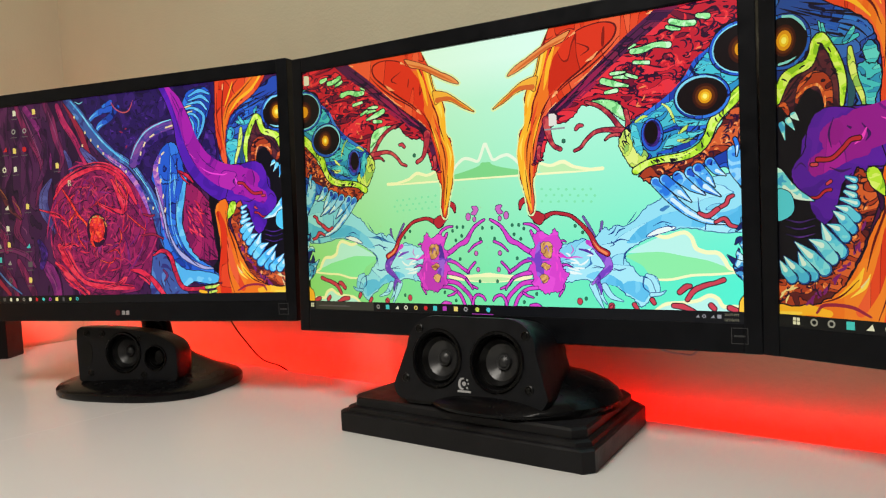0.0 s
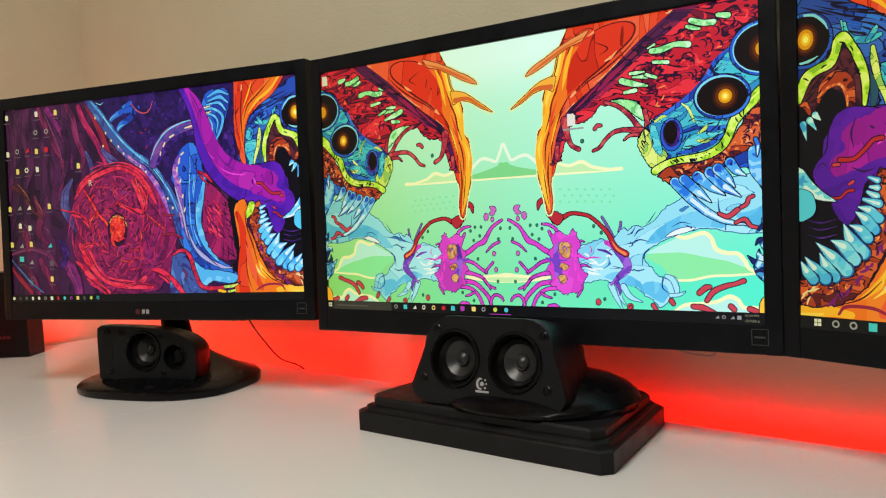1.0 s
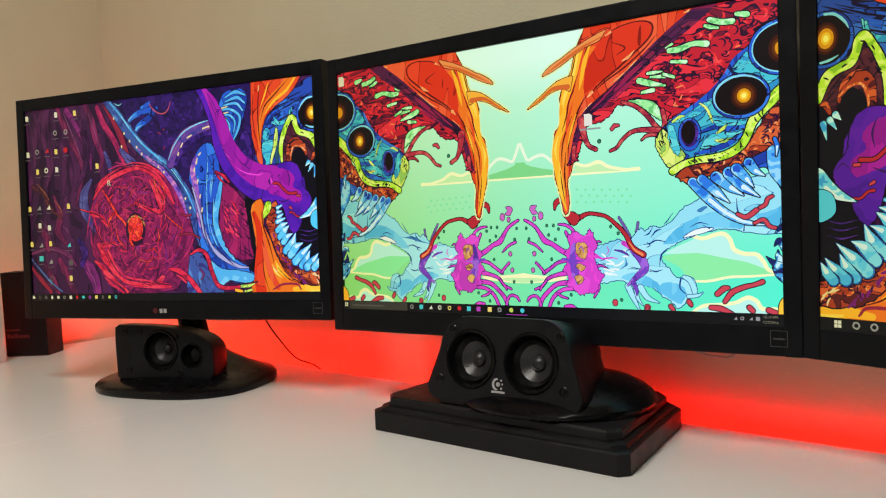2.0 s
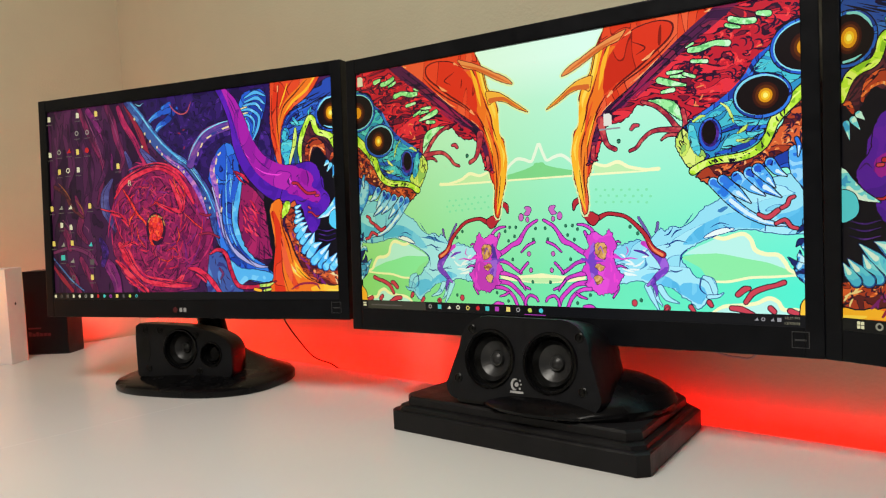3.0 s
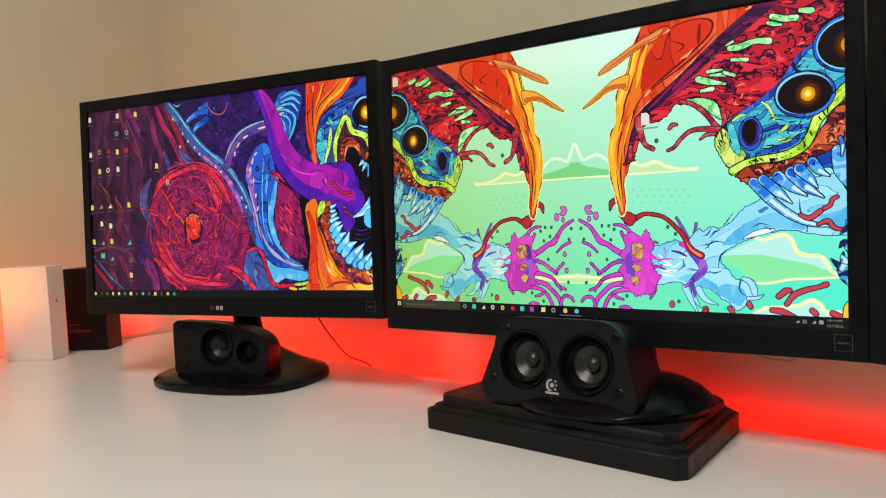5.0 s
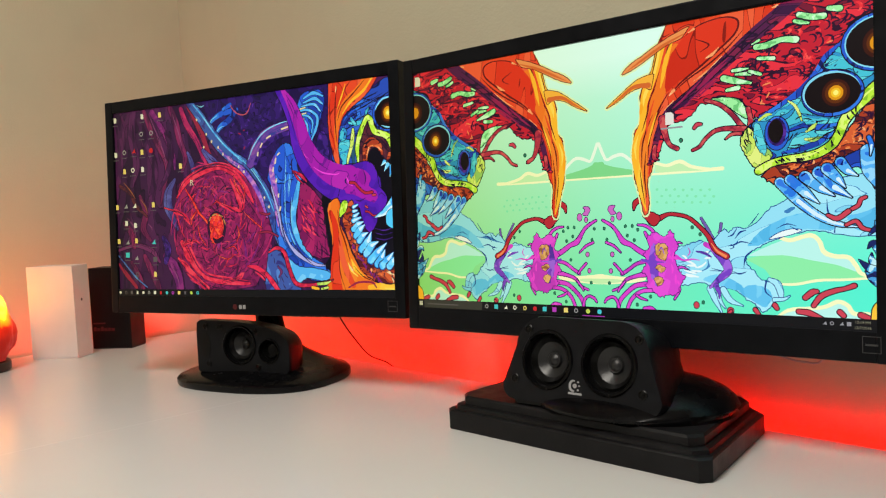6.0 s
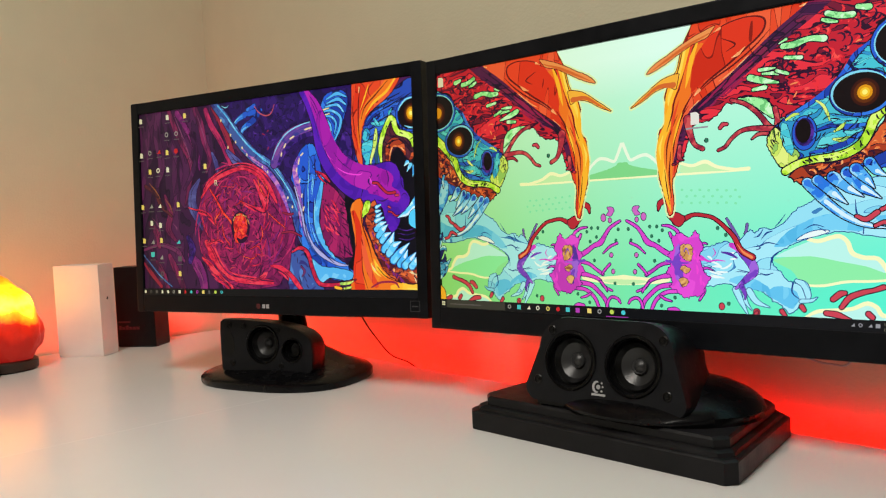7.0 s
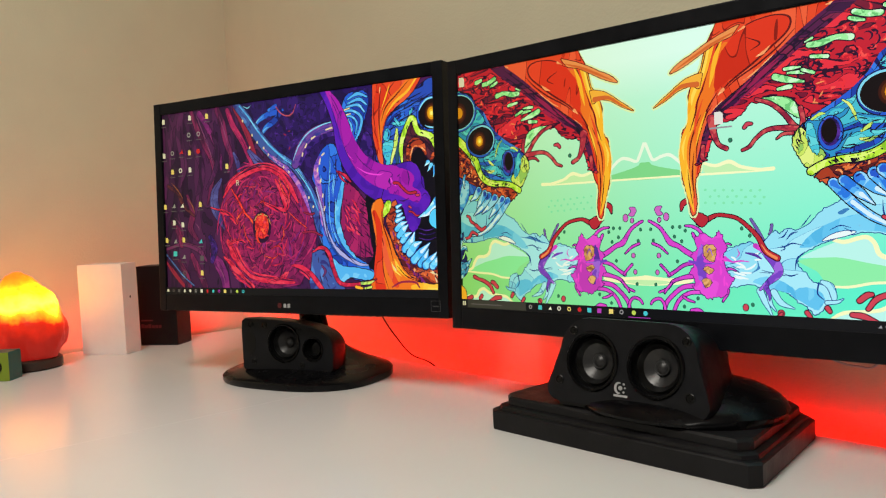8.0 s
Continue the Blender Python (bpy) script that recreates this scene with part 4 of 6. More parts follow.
    art.stroke('tooth_pale', [(266, 163), (265, 154)], [1.8, 0.2], 0)
    art.stroke('blue', [(264, 170), (265, 168)], [2.0999999999999996, 0.6], 0)
    art.stroke('drip', [(261, 118), (257, 116), (255, 111), (250, 108)], [2.4, 3, 3, 3], 0.9)
    art.stroke('drip', [(230, 103), (238, 100), (247, 106)], [2.6, 4, 4], 0.9)
    art.stroke('drip', [(245, 94), (253, 97), (258, 91), (264, 89)], [2.4, 3.2, 3.2, 2.4], 0.9)
    art.stroke('drip', [(210, 28), (216, 33), (220, 34)], [4.4, 5, 3.4], 0.9)
    art.stroke('drip', [(217, 21), (224, 30), (235, 35), (243, 37), (251, 40)], [3.6, 4.6, 4, 3.2, 4], 0.9)
    art.stroke('drip', [(204, 15), (213, 14), (224, 10)], [4, 5, 2], 0.9)
    art.stroke('drip', [(239, 16), (242, 13)], [4.4, 4], 0.9)
    art.stroke('drip', [(256, 14), (267, 10)], [4.6, 3], 0.9)
    art.stroke('drip', [(183, 20), (185, 17)], [4.4, 3.4], 0.9)
    art.stroke('drip', [(165, 15), (168, 11)], [4, 3], 0.9)
    art.stroke('drip', [(139, 9), (142, 13)], [3.4, 2], 0.9)
    art.stroke('tooth_navy', [(278, 79), (270, 90), (263, 85)], [12, 6, .4], 0.7)
    art.stroke('tooth_navy', [(278, 64), (267, 77), (262, 73)], [12, 6, .4], 0.7)
    art.stroke('tooth_navy', [(278, 48), (266, 61), (265, 69)], [12, 6, .4], 0.7)
    art.stroke('tooth_navy', [(278, 48), (263, 56), (255, 63)], [12, 6, .4], 0.7)
    art.stroke('tooth_navy', [(278, 40), (266, 46), (260, 53)], [12, 6, .4], 0.7)
    art.stroke('tooth_navy', [(279, 90), (271, 92), (268, 97)], [12, 6, .4], 0.7)
    art.blob('gold', [(265, 19), (271, 27), (280, 30), (279, -1), (263, -2)], 0.9, 0.0)


def side_picture(art):
    art.stroke('plum', [(7, 296), (16, 257), (8, 210), (0, 163)], [14, 18, 16, 10], 1.1, 'ink_dark')
    art.flow('ink_dark', [(7, 296), (16, 257), (8, 210), (0, 163)], [14, 18, 16, 10], 4, 1.0)
    art.stroke('plum', [(45, 301), (40, 259), (49, 216), (36, 180)], [14, 16, 16, 8], 1.1, 'ink_dark')
    art.flow('ink_dark', [(45, 301), (40, 259), (49, 216), (36, 180)], [14, 16, 16, 8], 4, 1.0)
    art.stroke('mauve', [(69, 299), (83, 268), (99, 239), (116, 206), (109, 176), (100, 147)], [8, 10, 9, 8, 7, 3], 1.1, 'ink_dark')
    art.flow('ink_dark', [(69, 299), (83, 268), (99, 239), (116, 206), (109, 176), (100, 147)], [8, 10, 9, 8, 7, 3], 4, 1.0)
    art.stroke('plum', [(57, 286), (75, 242), (90, 204), (80, 159), (70, 131)], [10, 14, 12, 12, 6], 1.1, 'ink_dark')
    art.flow('ink_dark', [(57, 286), (75, 242), (90, 204), (80, 159), (70, 131)], [10, 14, 12, 12, 6], 4, 1.0)
    art.stroke('plum_hot', [(87, 295), (104, 273), (118, 248), (131, 221), (133, 201)], [10, 10, 9, 7, 3], 1.1, 'ink_dark')
    art.flow('ink_dark', [(87, 295), (104, 273), (118, 248), (131, 221), (133, 201)], [10, 10, 9, 7, 3], 4, 1.0)
    art.stroke('mauve', [(127, 298), (138, 274), (145, 246), (156, 218), (148, 196)], [10, 12, 11, 9, 4], 1.1, 'ink_dark')
    art.flow('ink_dark', [(127, 298), (138, 274), (145, 246), (156, 218), (148, 196)], [10, 12, 11, 9, 4], 4, 1.0)
    art.stroke('plum', [(116, 259), (127, 229), (118, 198), (99, 172)], [5, 9, 9, 4], 1.1, 'ink_dark')
    art.flow('ink_dark', [(116, 259), (127, 229), (118, 198), (99, 172)], [5, 9, 9, 4], 4, 1.0)
    art.stroke('swirl_hot', [(150, 294), (161, 269), (181, 241), (194, 215), (203, 200)], [8, 10, 9, 8, 4], 1.1, 'ink_dark')
    art.flow('ink_dark', [(150, 294), (161, 269), (181, 241), (194, 215), (203, 200)], [8, 10, 9, 8, 4], 4, 1.0)
    art.stroke('crimson_dim', [(167, 297), (178, 277), (190, 256), (201, 230), (211, 210)], [10, 11, 10, 8, 4], 1.1, 'ink_dark')
    art.flow('ink_dark', [(167, 297), (178, 277), (190, 256), (201, 230), (211, 210)], [10, 11, 10, 8, 4], 4, 1.0)
    art.stroke('blue_dim', [(193, 226), (211, 208), (231, 193), (256, 183)], [6, 14, 14, 4], 1.1, 'ink_dark')
    art.flow('ink_dark', [(193, 226), (211, 208), (231, 193), (256, 183)], [6, 14, 14, 4], 4, 1.0)
    art.stroke('blue_dim', [(161, 225), (169, 208), (172, 188)], [4, 9, 5], 1.1, 'ink_dark')
    art.flow('ink_dark', [(161, 225), (169, 208), (172, 188)], [4, 9, 5], 4, 1.0)
    art.stroke('blue_dim', [(132, 185), (117, 164), (116, 142), (128, 123), (139, 107), (144, 87), (149, 68)], [4, 16, 18, 16, 12, 9, 3], 1.1, 'ink_dark')
    art.flow('ink_dark', [(132, 185), (117, 164), (116, 142), (128, 123), (139, 107), (144, 87), (149, 68)], [4, 16, 18, 16, 12, 9, 3], 4, 1.0)
    art.stroke('mauve', [(54, 162), (65, 133), (59, 109), (74, 90)], [6, 11, 12, 5], 1.1, 'ink_dark')
    art.flow('ink_dark', [(54, 162), (65, 133), (59, 109), (74, 90)], [6, 11, 12, 5], 4, 1.0)
    art.stroke('plum_light', [(1, 75), (40, 83), (76, 73), (93, 55)], [4, 8, 9, 4], 1.1, 'ink_dark')
    art.flow('ink_dark', [(1, 75), (40, 83), (76, 73), (93, 55)], [4, 8, 9, 4], 4, 1.0)
    art.stroke('mauve', [(60, 64), (72, 44), (86, 19), (91, 5)], [8, 12, 12, 8], 1.1, 'ink_dark')
    art.flow('ink_dark', [(60, 64), (72, 44), (86, 19), (91, 5)], [8, 12, 12, 8], 4, 1.0)
    art.stroke('plum_hot', [(106, 64), (121, 49), (132, 29), (136, 6)], [10, 20, 18, 14], 1.1, 'ink_dark')
    art.flow('ink_dark', [(106, 64), (121, 49), (132, 29), (136, 6)], [10, 20, 18, 14], 4, 1.0)
    art.stroke('violet_dark', [(103, 93), (112, 75), (106, 54)], [8, 14, 8], 1.1, 'ink_dark')
    art.flow('ink_dark', [(103, 93), (112, 75), (106, 54)], [8, 14, 8], 4, 1.0)
    art.stroke('mauve', [(17, 119), (32, 102), (37, 80)], [8, 12, 8], 1.1, 'ink_dark')
    art.flow('ink_dark', [(17, 119), (32, 102), (37, 80)], [8, 12, 8], 4, 1.0)
    art.stroke('rust_dark', [(9, 181), (33, 167), (45, 147), (68, 129)], [5, 8, 7, 3], 1.1, 'ink_dark')
    art.flow('ink_dark', [(9, 181), (33, 167), (45, 147), (68, 129)], [5, 8, 7, 3], 4, 1.0)
    art.stroke('mauve', [(30, 55), (45, 34), (55, 8)], [6, 10, 8], 1.1, 'ink_dark')
    art.flow('ink_dark', [(30, 55), (45, 34), (55, 8)], [6, 10, 8], 4, 1.0)
    art.stroke('ochre_dim', [(18, 186), (33, 172), (43, 159)], [0.8, 2.2, 0.8], 0)
    art.stroke('ochre_dim', [(54, 158), (65, 146), (70, 135)], [0.8, 2.2, 0.8], 0)
    art.stroke('plum_pale', [(81, 293), (93, 267), (107, 242)], [0.5, 1.8, 0.4], 0)
    art.stroke('plum_pale', [(95, 259), (109, 232), (117, 204)], [0.5, 1.8, 0.4], 0)
    art.stroke('plum_pale', [(132, 288), (143, 259), (151, 234)], [0.5, 1.8, 0.4], 0)
    art.stroke('plum_pale', [(70, 117), (78, 110), (78, 105)], [0.5, 1.8, 0.4], 0)
    art.stroke('plum_pale', [(23, 128), (38, 112), (43, 91)], [0.5, 1.8, 0.4], 0)
    art.stroke('plum_pale', [(116, 52), (130, 30), (134, 12)], [0.5, 1.8, 0.4], 0)
    art.stroke('crimson_dim', [(-3, 56), (18, 34), (39, 14)], [4, 8, 6], 0.6)
    art.stroke('blue_grey', [(-7, 73), (19, 48), (40, 29), (63, 14)], [2.4, 3, 3, 2.4], 0.8)
    art.hair('ink_dark', [(-1, 301), (160, 296), (133, 201), (97, 139), (127, 74), (132, 15), (-13, 11)], 44, 26, 1.5, 95, 30, 0.9)
    art.blob('night', [(177, 298), (231, 306), (331, 303), (444, 300), (443, 188), (408, 183), (366, 153), (324, 146), (293, 180), (266, 201), (228, 232)], 0.9, 1.5)
    art.hair('violet_dark', [(264, 287), (351, 293), (370, 243), (307, 240), (283, 208), (240, 238)], 34, 9, 2.0, 20, 70)
    art.stroke('blue', [(208, 261), (216, 271), (232, 278), (253, 281)], [2, 6, 9, 8], 0.5)
    art.stroke('blue', [(219, 243), (229, 258), (248, 268), (264, 282)], [2, 8, 10, 6], 0.5)
    art.stroke('blue', [(237, 285), (251, 290)], [5, 7], 0.5)
    art.stroke('aqua_light', [(207, 258), (212, 270), (225, 277)], [0.5, 1.6, 0.4], 0)
    art.stroke('aqua_light', [(219, 245), (227, 256), (238, 260)], [0.5, 1.6, 0.4], 0)
    art.stroke('aqua_light', [(184, 297), (193, 293), (200, 296)], [0.5, 1.6, 0.4], 0)
    art.stroke('whip_pale', [(251, 290), (260, 279), (273, 273), (284, 276), (291, 289)], [1, 1.8, 1.8, 1.8, 0.8], 0)
    art.hair('crimson_dim', [(229, 247), (285, 251), (281, 200), (250, 213)], 5, 7, 2, 30, 60)
    art.blob('swirl', [(139, 170), (164, 190), (203, 199), (254, 194), (283, 173), (304, 146), (318, 112), (322, 78), (308, 44), (280, 15), (207, 9), (171, 20), (141, 49), (130, 81), (136, 109), (128, 138)], 1.0, 2.0, 'ink_dark')
    art.whirl((216, 106), 92, 104)
    art.hair('swirl_hot', [(153, 155), (202, 179), (248, 168), (280, 130), (291, 80), (265, 37), (207, 27), (161, 56), (143, 101)], 60, 17, 2.4, 20, 180, 0.9)
    art.hair('ink_dark', [(153, 155), (202, 179), (248, 168), (280, 130), (291, 80), (265, 37), (207, 27), (161, 56), (143, 101)], 36, 15, 1.3, 20, 180, 0.9)
    art.stroke('blood', [(136, 156), (157, 178), (191, 192), (226, 197), (256, 184), (275, 164), (289, 141)], [2.8, 6.1, 8.2, 6.1, 8.2, 9.4, 3.3], 0.7, 'ink_dark')
    art.flow('blood', [(136, 156), (157, 178), (191, 192), (226, 197), (256, 184), (275, 164), (289, 141)], [8.5, 18.7, 25.5, 18.7, 25.5, 28.9, 10.2], 7, 3.2)
    art.flow('ink_dark', [(136, 156), (157, 178), (191, 192), (226, 197), (256, 184), (275, 164), (289, 141)], [6.5, 14.3, 19.5, 14.3, 19.5, 22.1, 7.8], 5, 1.2)
    art.stroke('blood', [(246, 178), (259, 154), (265, 130), (240, 137), (215, 148)], [3.3, 8.2, 6.6, 3.3, 0.6], 0.7, 'ink_dark')
    art.flow('blood', [(246, 178), (259, 154), (265, 130), (240, 137), (215, 148)], [10.2, 25.5, 20.4, 10.2, 1.7], 7, 3.2)
    art.flow('ink_dark', [(246, 178), (259, 154), (265, 130), (240, 137), (215, 148)], [7.8, 19.5, 15.6, 7.8, 1.3], 5, 1.2)
    art.stroke('blood', [(262, 167), (272, 147), (267, 130)], [4.4, 4.4, 1.1], 0.7, 'ink_dark')
    art.flow('blood', [(262, 167), (272, 147), (267, 130)], [13.6, 13.6, 3.4], 7, 3.2)
    art.flow('ink_dark', [(262, 167), (272, 147), (267, 130)], [10.4, 10.4, 2.6], 5, 1.2)
    art.stroke('blood', [(107, 141), (132, 134), (152, 124), (164, 110)], [1.7, 2.8, 2.2, 0.6], 0.7, 'ink_dark')
    art.flow('blood', [(107, 141), (132, 134), (152, 124), (164, 110)], [5.1, 8.5, 6.8, 1.7], 7, 3.2)
    art.flow('ink_dark', [(107, 141), (132, 134), (152, 124), (164, 110)], [3.9, 6.5, 5.2, 1.3], 5, 1.2)
    art.stroke('blood', [(143, 85), (154, 68), (168, 47), (191, 29), (230, 23), (278, 20)], [7.7, 11.0, 8.2, 6.1, 5.0, 2.8], 0.7, 'ink_dark')
    art.flow('blood', [(143, 85), (154, 68), (168, 47), (191, 29), (230, 23), (278, 20)], [23.8, 34.0, 25.5, 18.7, 15.3, 8.5], 7, 3.2)
    art.flow('ink_dark', [(143, 85), (154, 68), (168, 47), (191, 29), (230, 23), (278, 20)], [18.2, 26.0, 19.5, 14.3, 11.7, 6.5], 5, 1.2)
    art.stroke('blood', [(134, 60), (153, 45), (176, 27), (195, 13)], [3.3, 6.6, 6.1, 5.0], 0.7, 'ink_dark')
    art.flow('blood', [(134, 60), (153, 45), (176, 27), (195, 13)], [10.2, 20.4, 18.7, 15.3], 7, 3.2)
    art.flow('ink_dark', [(134, 60), (153, 45), (176, 27), (195, 13)], [7.8, 15.6, 14.3, 11.7], 5, 1.2)
    art.stroke('blood', [(274, 46), (292, 41), (309, 29), (321, 10)], [2.2, 5.0, 5.0, 5.0], 0.7, 'ink_dark')
    art.flow('blood', [(274, 46), (292, 41), (309, 29), (321, 10)], [6.8, 15.3, 15.3, 15.3], 7, 3.2)
    art.flow('ink_dark', [(274, 46), (292, 41), (309, 29), (321, 10)], [5.2, 11.7, 11.7, 11.7], 5, 1.2)
    art.stroke('blood', [(226, 22), (253, 27), (267, 37)], [4.4, 3.3, 0.6], 0.7, 'ink_dark')
    art.flow('blood', [(226, 22), (253, 27), (267, 37)], [13.6, 10.2, 1.7], 7, 3.2)
    art.flow('ink_dark', [(226, 22), (253, 27), (267, 37)], [10.4, 7.8, 1.3], 5, 1.2)
    art.stroke('blood', [(147, 81), (167, 86), (181, 82)], [4.4, 2.8, 0.6], 0.7, 'ink_dark')
    art.flow('blood', [(147, 81), (167, 86), (181, 82)], [13.6, 8.5, 1.7], 7, 3.2)
    art.flow('ink_dark', [(147, 81), (167, 86), (181, 82)], [10.4, 6.5, 1.3], 5, 1.2)
    art.stroke('ember', [(154, 169), (170, 147), (181, 130), (196, 116), (202, 101), (206, 83)], [2, 3.6, 3.6, 3.6, 3, 2], 0.7, 'ink_dark')
    art.stroke('ember', [(174, 131), (164, 119), (166, 111)], [3, 2.4, 0.6], 0.7, 'ink_dark')
    art.stroke('ember', [(178, 111), (182, 93), (194, 78)], [0.8, 2.2, 0.8], 0.7, 'ink_dark')
    art.stroke('ember', [(253, 183), (259, 162), (270, 147)], [0.8, 2.2, 0.8], 0.7, 'ink_dark')
    art.stroke('ember', [(264, 177), (273, 161), (274, 147)], [0.8, 2, 0.6], 0.7, 'ink_dark')
    art.stroke('ember', [(257, 108), (260, 93), (254, 82)], [0.8, 2, 0.8], 0.7, 'ink_dark')
    art.stroke('ember', [(271, 127), (290, 112), (305, 102)], [0.8, 2.2, 1], 0.7, 'ink_dark')
    art.stroke('ember', [(206, 139), (220, 146), (224, 137)], [0.6, 1.8, 0.6], 0.7, 'ink_dark')
    art.stroke('ember', [(233, 72), (249, 76), (257, 67)], [0.6, 1.8, 0.6], 0.7, 'ink_dark')
    art.stroke('ember', [(218, 62), (237, 57), (248, 63)], [0.6, 1.8, 0.6], 0.7, 'ink_dark')
    art.hair('drip', [(153, 155), (202, 179), (248, 168), (280, 130), (291, 80), (265, 37), (207, 27), (161, 56), (143, 101)], 24, 15, 1.5, 0, 180, 1.0)
    art.disc('ink_dark', (216, 106), 19, 25, 0)
    art.disc('ember', (216, 108), 14, 20, 0.6)
    art.stroke('ember', [(209, 106), (205, 91), (210, 82)], [5, 5, 2], 0.6)
    art.hair('blood', [(204, 122), (225, 122), (226, 90), (208, 87)], 9, 9, 2, 80, 50, 1.2)
    art.stroke('ochre', [(202, 117), (205, 122)], [2.2, 2.2], 0.3)
    art.stroke('ochre', [(209, 125), (216, 126)], [2.2, 2.2], 0.3)
    art.stroke('ochre', [(222, 125), (228, 122)], [2.2, 2.2], 0.3)
    art.stroke('ochre', [(231, 118), (234, 111)], [2.2, 2.2], 0.3)
    art.stroke('band', [(169, 301), (188, 281), (206, 258), (228, 232), (252, 211), (276, 197), (295, 177), (312, 154), (324, 128), (331, 101), (340, 79), (354, 55)], [12, 15, 18, 19, 19, 18, 18, 18, 17, 15, 13, 8], 1.2)
    art.stroke('lilac', [(223, 229), (248, 208), (269, 194), (289, 172), (303, 148), (315, 118)], [1, 6, 8, 8, 7, 2], 0)
    art.stroke('sky_blue', [(177, 298), (195, 279), (215, 254), (237, 231), (261, 212), (283, 196), (302, 175), (317, 151), (328, 126)], [2, 2.6, 2.6, 2.6, 3.4, 5, 4, 3, 1], 0)
    art.stroke('aqua_light', [(257, 214), (279, 200), (296, 182), (310, 161)], [0.5, 1.6, 1.6, 0.5], 0)
    art.flow('ink_blue', [(169, 301), (188, 281), (206, 258), (228, 232), (252, 211), (276, 197), (295, 177), (312, 154), (324, 128), (331, 101), (340, 79), (354, 55)], [12, 15, 18, 19, 19, 18, 18, 18, 17, 15, 13, 8], 9, 1.0)
    art.flow('ink_dark', [(169, 301), (188, 281), (206, 258), (228, 232), (252, 211), (276, 197), (295, 177), (312, 154), (324, 128), (331, 101), (340, 79), (354, 55)], [12, 15, 18, 19, 19, 18, 18, 18, 17, 15, 13, 8], 4, 1.2)
    art.disc('cream_soft', (202, 250), 1.5, 2.2, 0)
    art.disc('cream_soft', (212, 238), 1.5, 2.2, 0)
    art.disc('cream_soft', (225, 228), 1.5, 2.2, 0)
    art.disc('cream_soft', (234, 217), 1.5, 2.2, 0)
    art.disc('cream_soft', (264, 196), 1.5, 2.2, 0)
    art.disc('cream_soft', (274, 188), 1.5, 2.2, 0)
    art.disc('cream_soft', (183, 274), 1.5, 2.2, 0)
    art.disc('cream_soft', (311, 147), 1.5, 2.2, 0)
    art.disc('cream_soft', (319, 133), 1.5, 2.2, 0)
    art.disc('cream_soft', (196, 231), 1.5, 2.2, 0)
    art.stroke('lilac_deep', [(287, 199), (299, 221), (317, 238), (343, 247), (374, 251)], [14, 18, 18, 16, 10], 1.0)
    art.stroke('violet_dark', [(296, 199), (308, 217), (326, 230), (349, 237), (374, 238)], [6, 8, 8, 7, 4], 0)
    art.stroke('aqua_light', [(283, 205), (295, 226), (313, 243), (341, 253), (371, 257)], [0.6, 1.8, 1.8, 1.8, 0.6], 0)
    art.flow('ink_blue', [(287, 199), (299, 221), (317, 238), (343, 247), (374, 251)], [14, 18, 18, 16, 10], 8, 1.1)
    art.stroke('cream_soft', [(307, 222), (310, 227)], [2.4, 2.4], 0)
    art.stroke('cream_soft', [(319, 234), (326, 237)], [2.4, 2.4], 0)
    art.stroke('cream_soft', [(347, 245), (358, 247)], [2.4, 2.4], 0)
    art.stroke('cream_soft', [(301, 210), (302, 214)], [2.4, 2.4], 0)
    art.blob('blue', [(324, 195), (340, 217), (357, 223), (371, 208), (374, 185), (380, 167), (372, 147), (366, 126), (368, 103), (376, 80), (390, 61), (415, 46), (426, 35), (422, 27), (398, 24), (366, 35), (344, 57), (333, 87), (331, 121), (328, 155), (319, 175)], 1.2, 1.0)
    art.stroke('lilac', [(333, 205), (326, 187), (332, 154), (335, 121), (341, 90)], [6, 9, 10, 9, 4], 0)
    art.stroke('sky_blue', [(377, 175), (370, 147), (363, 121), (364, 101), (376, 76), (393, 56)], [3, 9, 10, 10, 9, 3], 0.5)
    art.blob('sky_blue', [(350, 57), (368, 45), (391, 42), (416, 38), (427, 31), (414, 24), (384, 27), (367, 19), (357, 20), (345, 37)], 1.0, 0.8)
    art.stroke('lilac_pale', [(325, 162), (337, 121), (346, 89), (365, 65), (397, 48), (419, 45)], [2, 4, 6, 6, 4.6, 0.6], 0.8)
    art.flow('ink_blue', [(353, 215), (353, 178), (347, 145), (348, 104), (363, 70), (402, 37)], [26, 34, 30, 24, 22, 14], 14, 1.3)
    art.flow('aqua_light', [(360, 211), (361, 178), (356, 145), (356, 103), (369, 70)], [16, 24, 22, 18, 14], 6, 1.2)
    art.flow('ink_dark', [(353, 215), (353, 178), (347, 145), (348, 104), (363, 70), (402, 37)], [26, 34, 30, 24, 22, 14], 5, 1.4)
    art.stroke('cream_soft', [(333, 196), (335, 203)], [2.6, 2], 0)
    art.stroke('cream_soft', [(329, 185), (330, 190)], [2.6, 2], 0)
    art.stroke('cream_soft', [(338, 208), (342, 211)], [2.6, 2], 0)
    art.stroke('cream_soft', [(334, 169), (335, 173)], [2.6, 2], 0)
    art.stroke('cream_soft', [(337, 147), (338, 151)], [2.6, 2], 0)
    art.stroke('cream_soft', [(339, 127), (341, 132)], [2.6, 2], 0)
    art.stroke('ink_blue', [(354, 206), (358, 198), (360, 191)], [0.8, 2, 0.8], 0)
    art.disc('ink_blue', (353, 180), 2, 2, 0)
    art.blob('fan', [(379, 163), (397, 156), (412, 140), (417, 114), (421, 82), (425, 59), (405, 56), (388, 66), (373, 91), (370, 126)], 1.2, 1.5)
    art.hair('blood', [(374, 144), (396, 141), (398, 86), (377, 96)], 16, 17, 2.6, -48, 12)
    art.hair('ink_dark', [(399, 151), (416, 134), (423, 61), (403, 60), (402, 118)], 26, 15, 1.6, -42, 14)
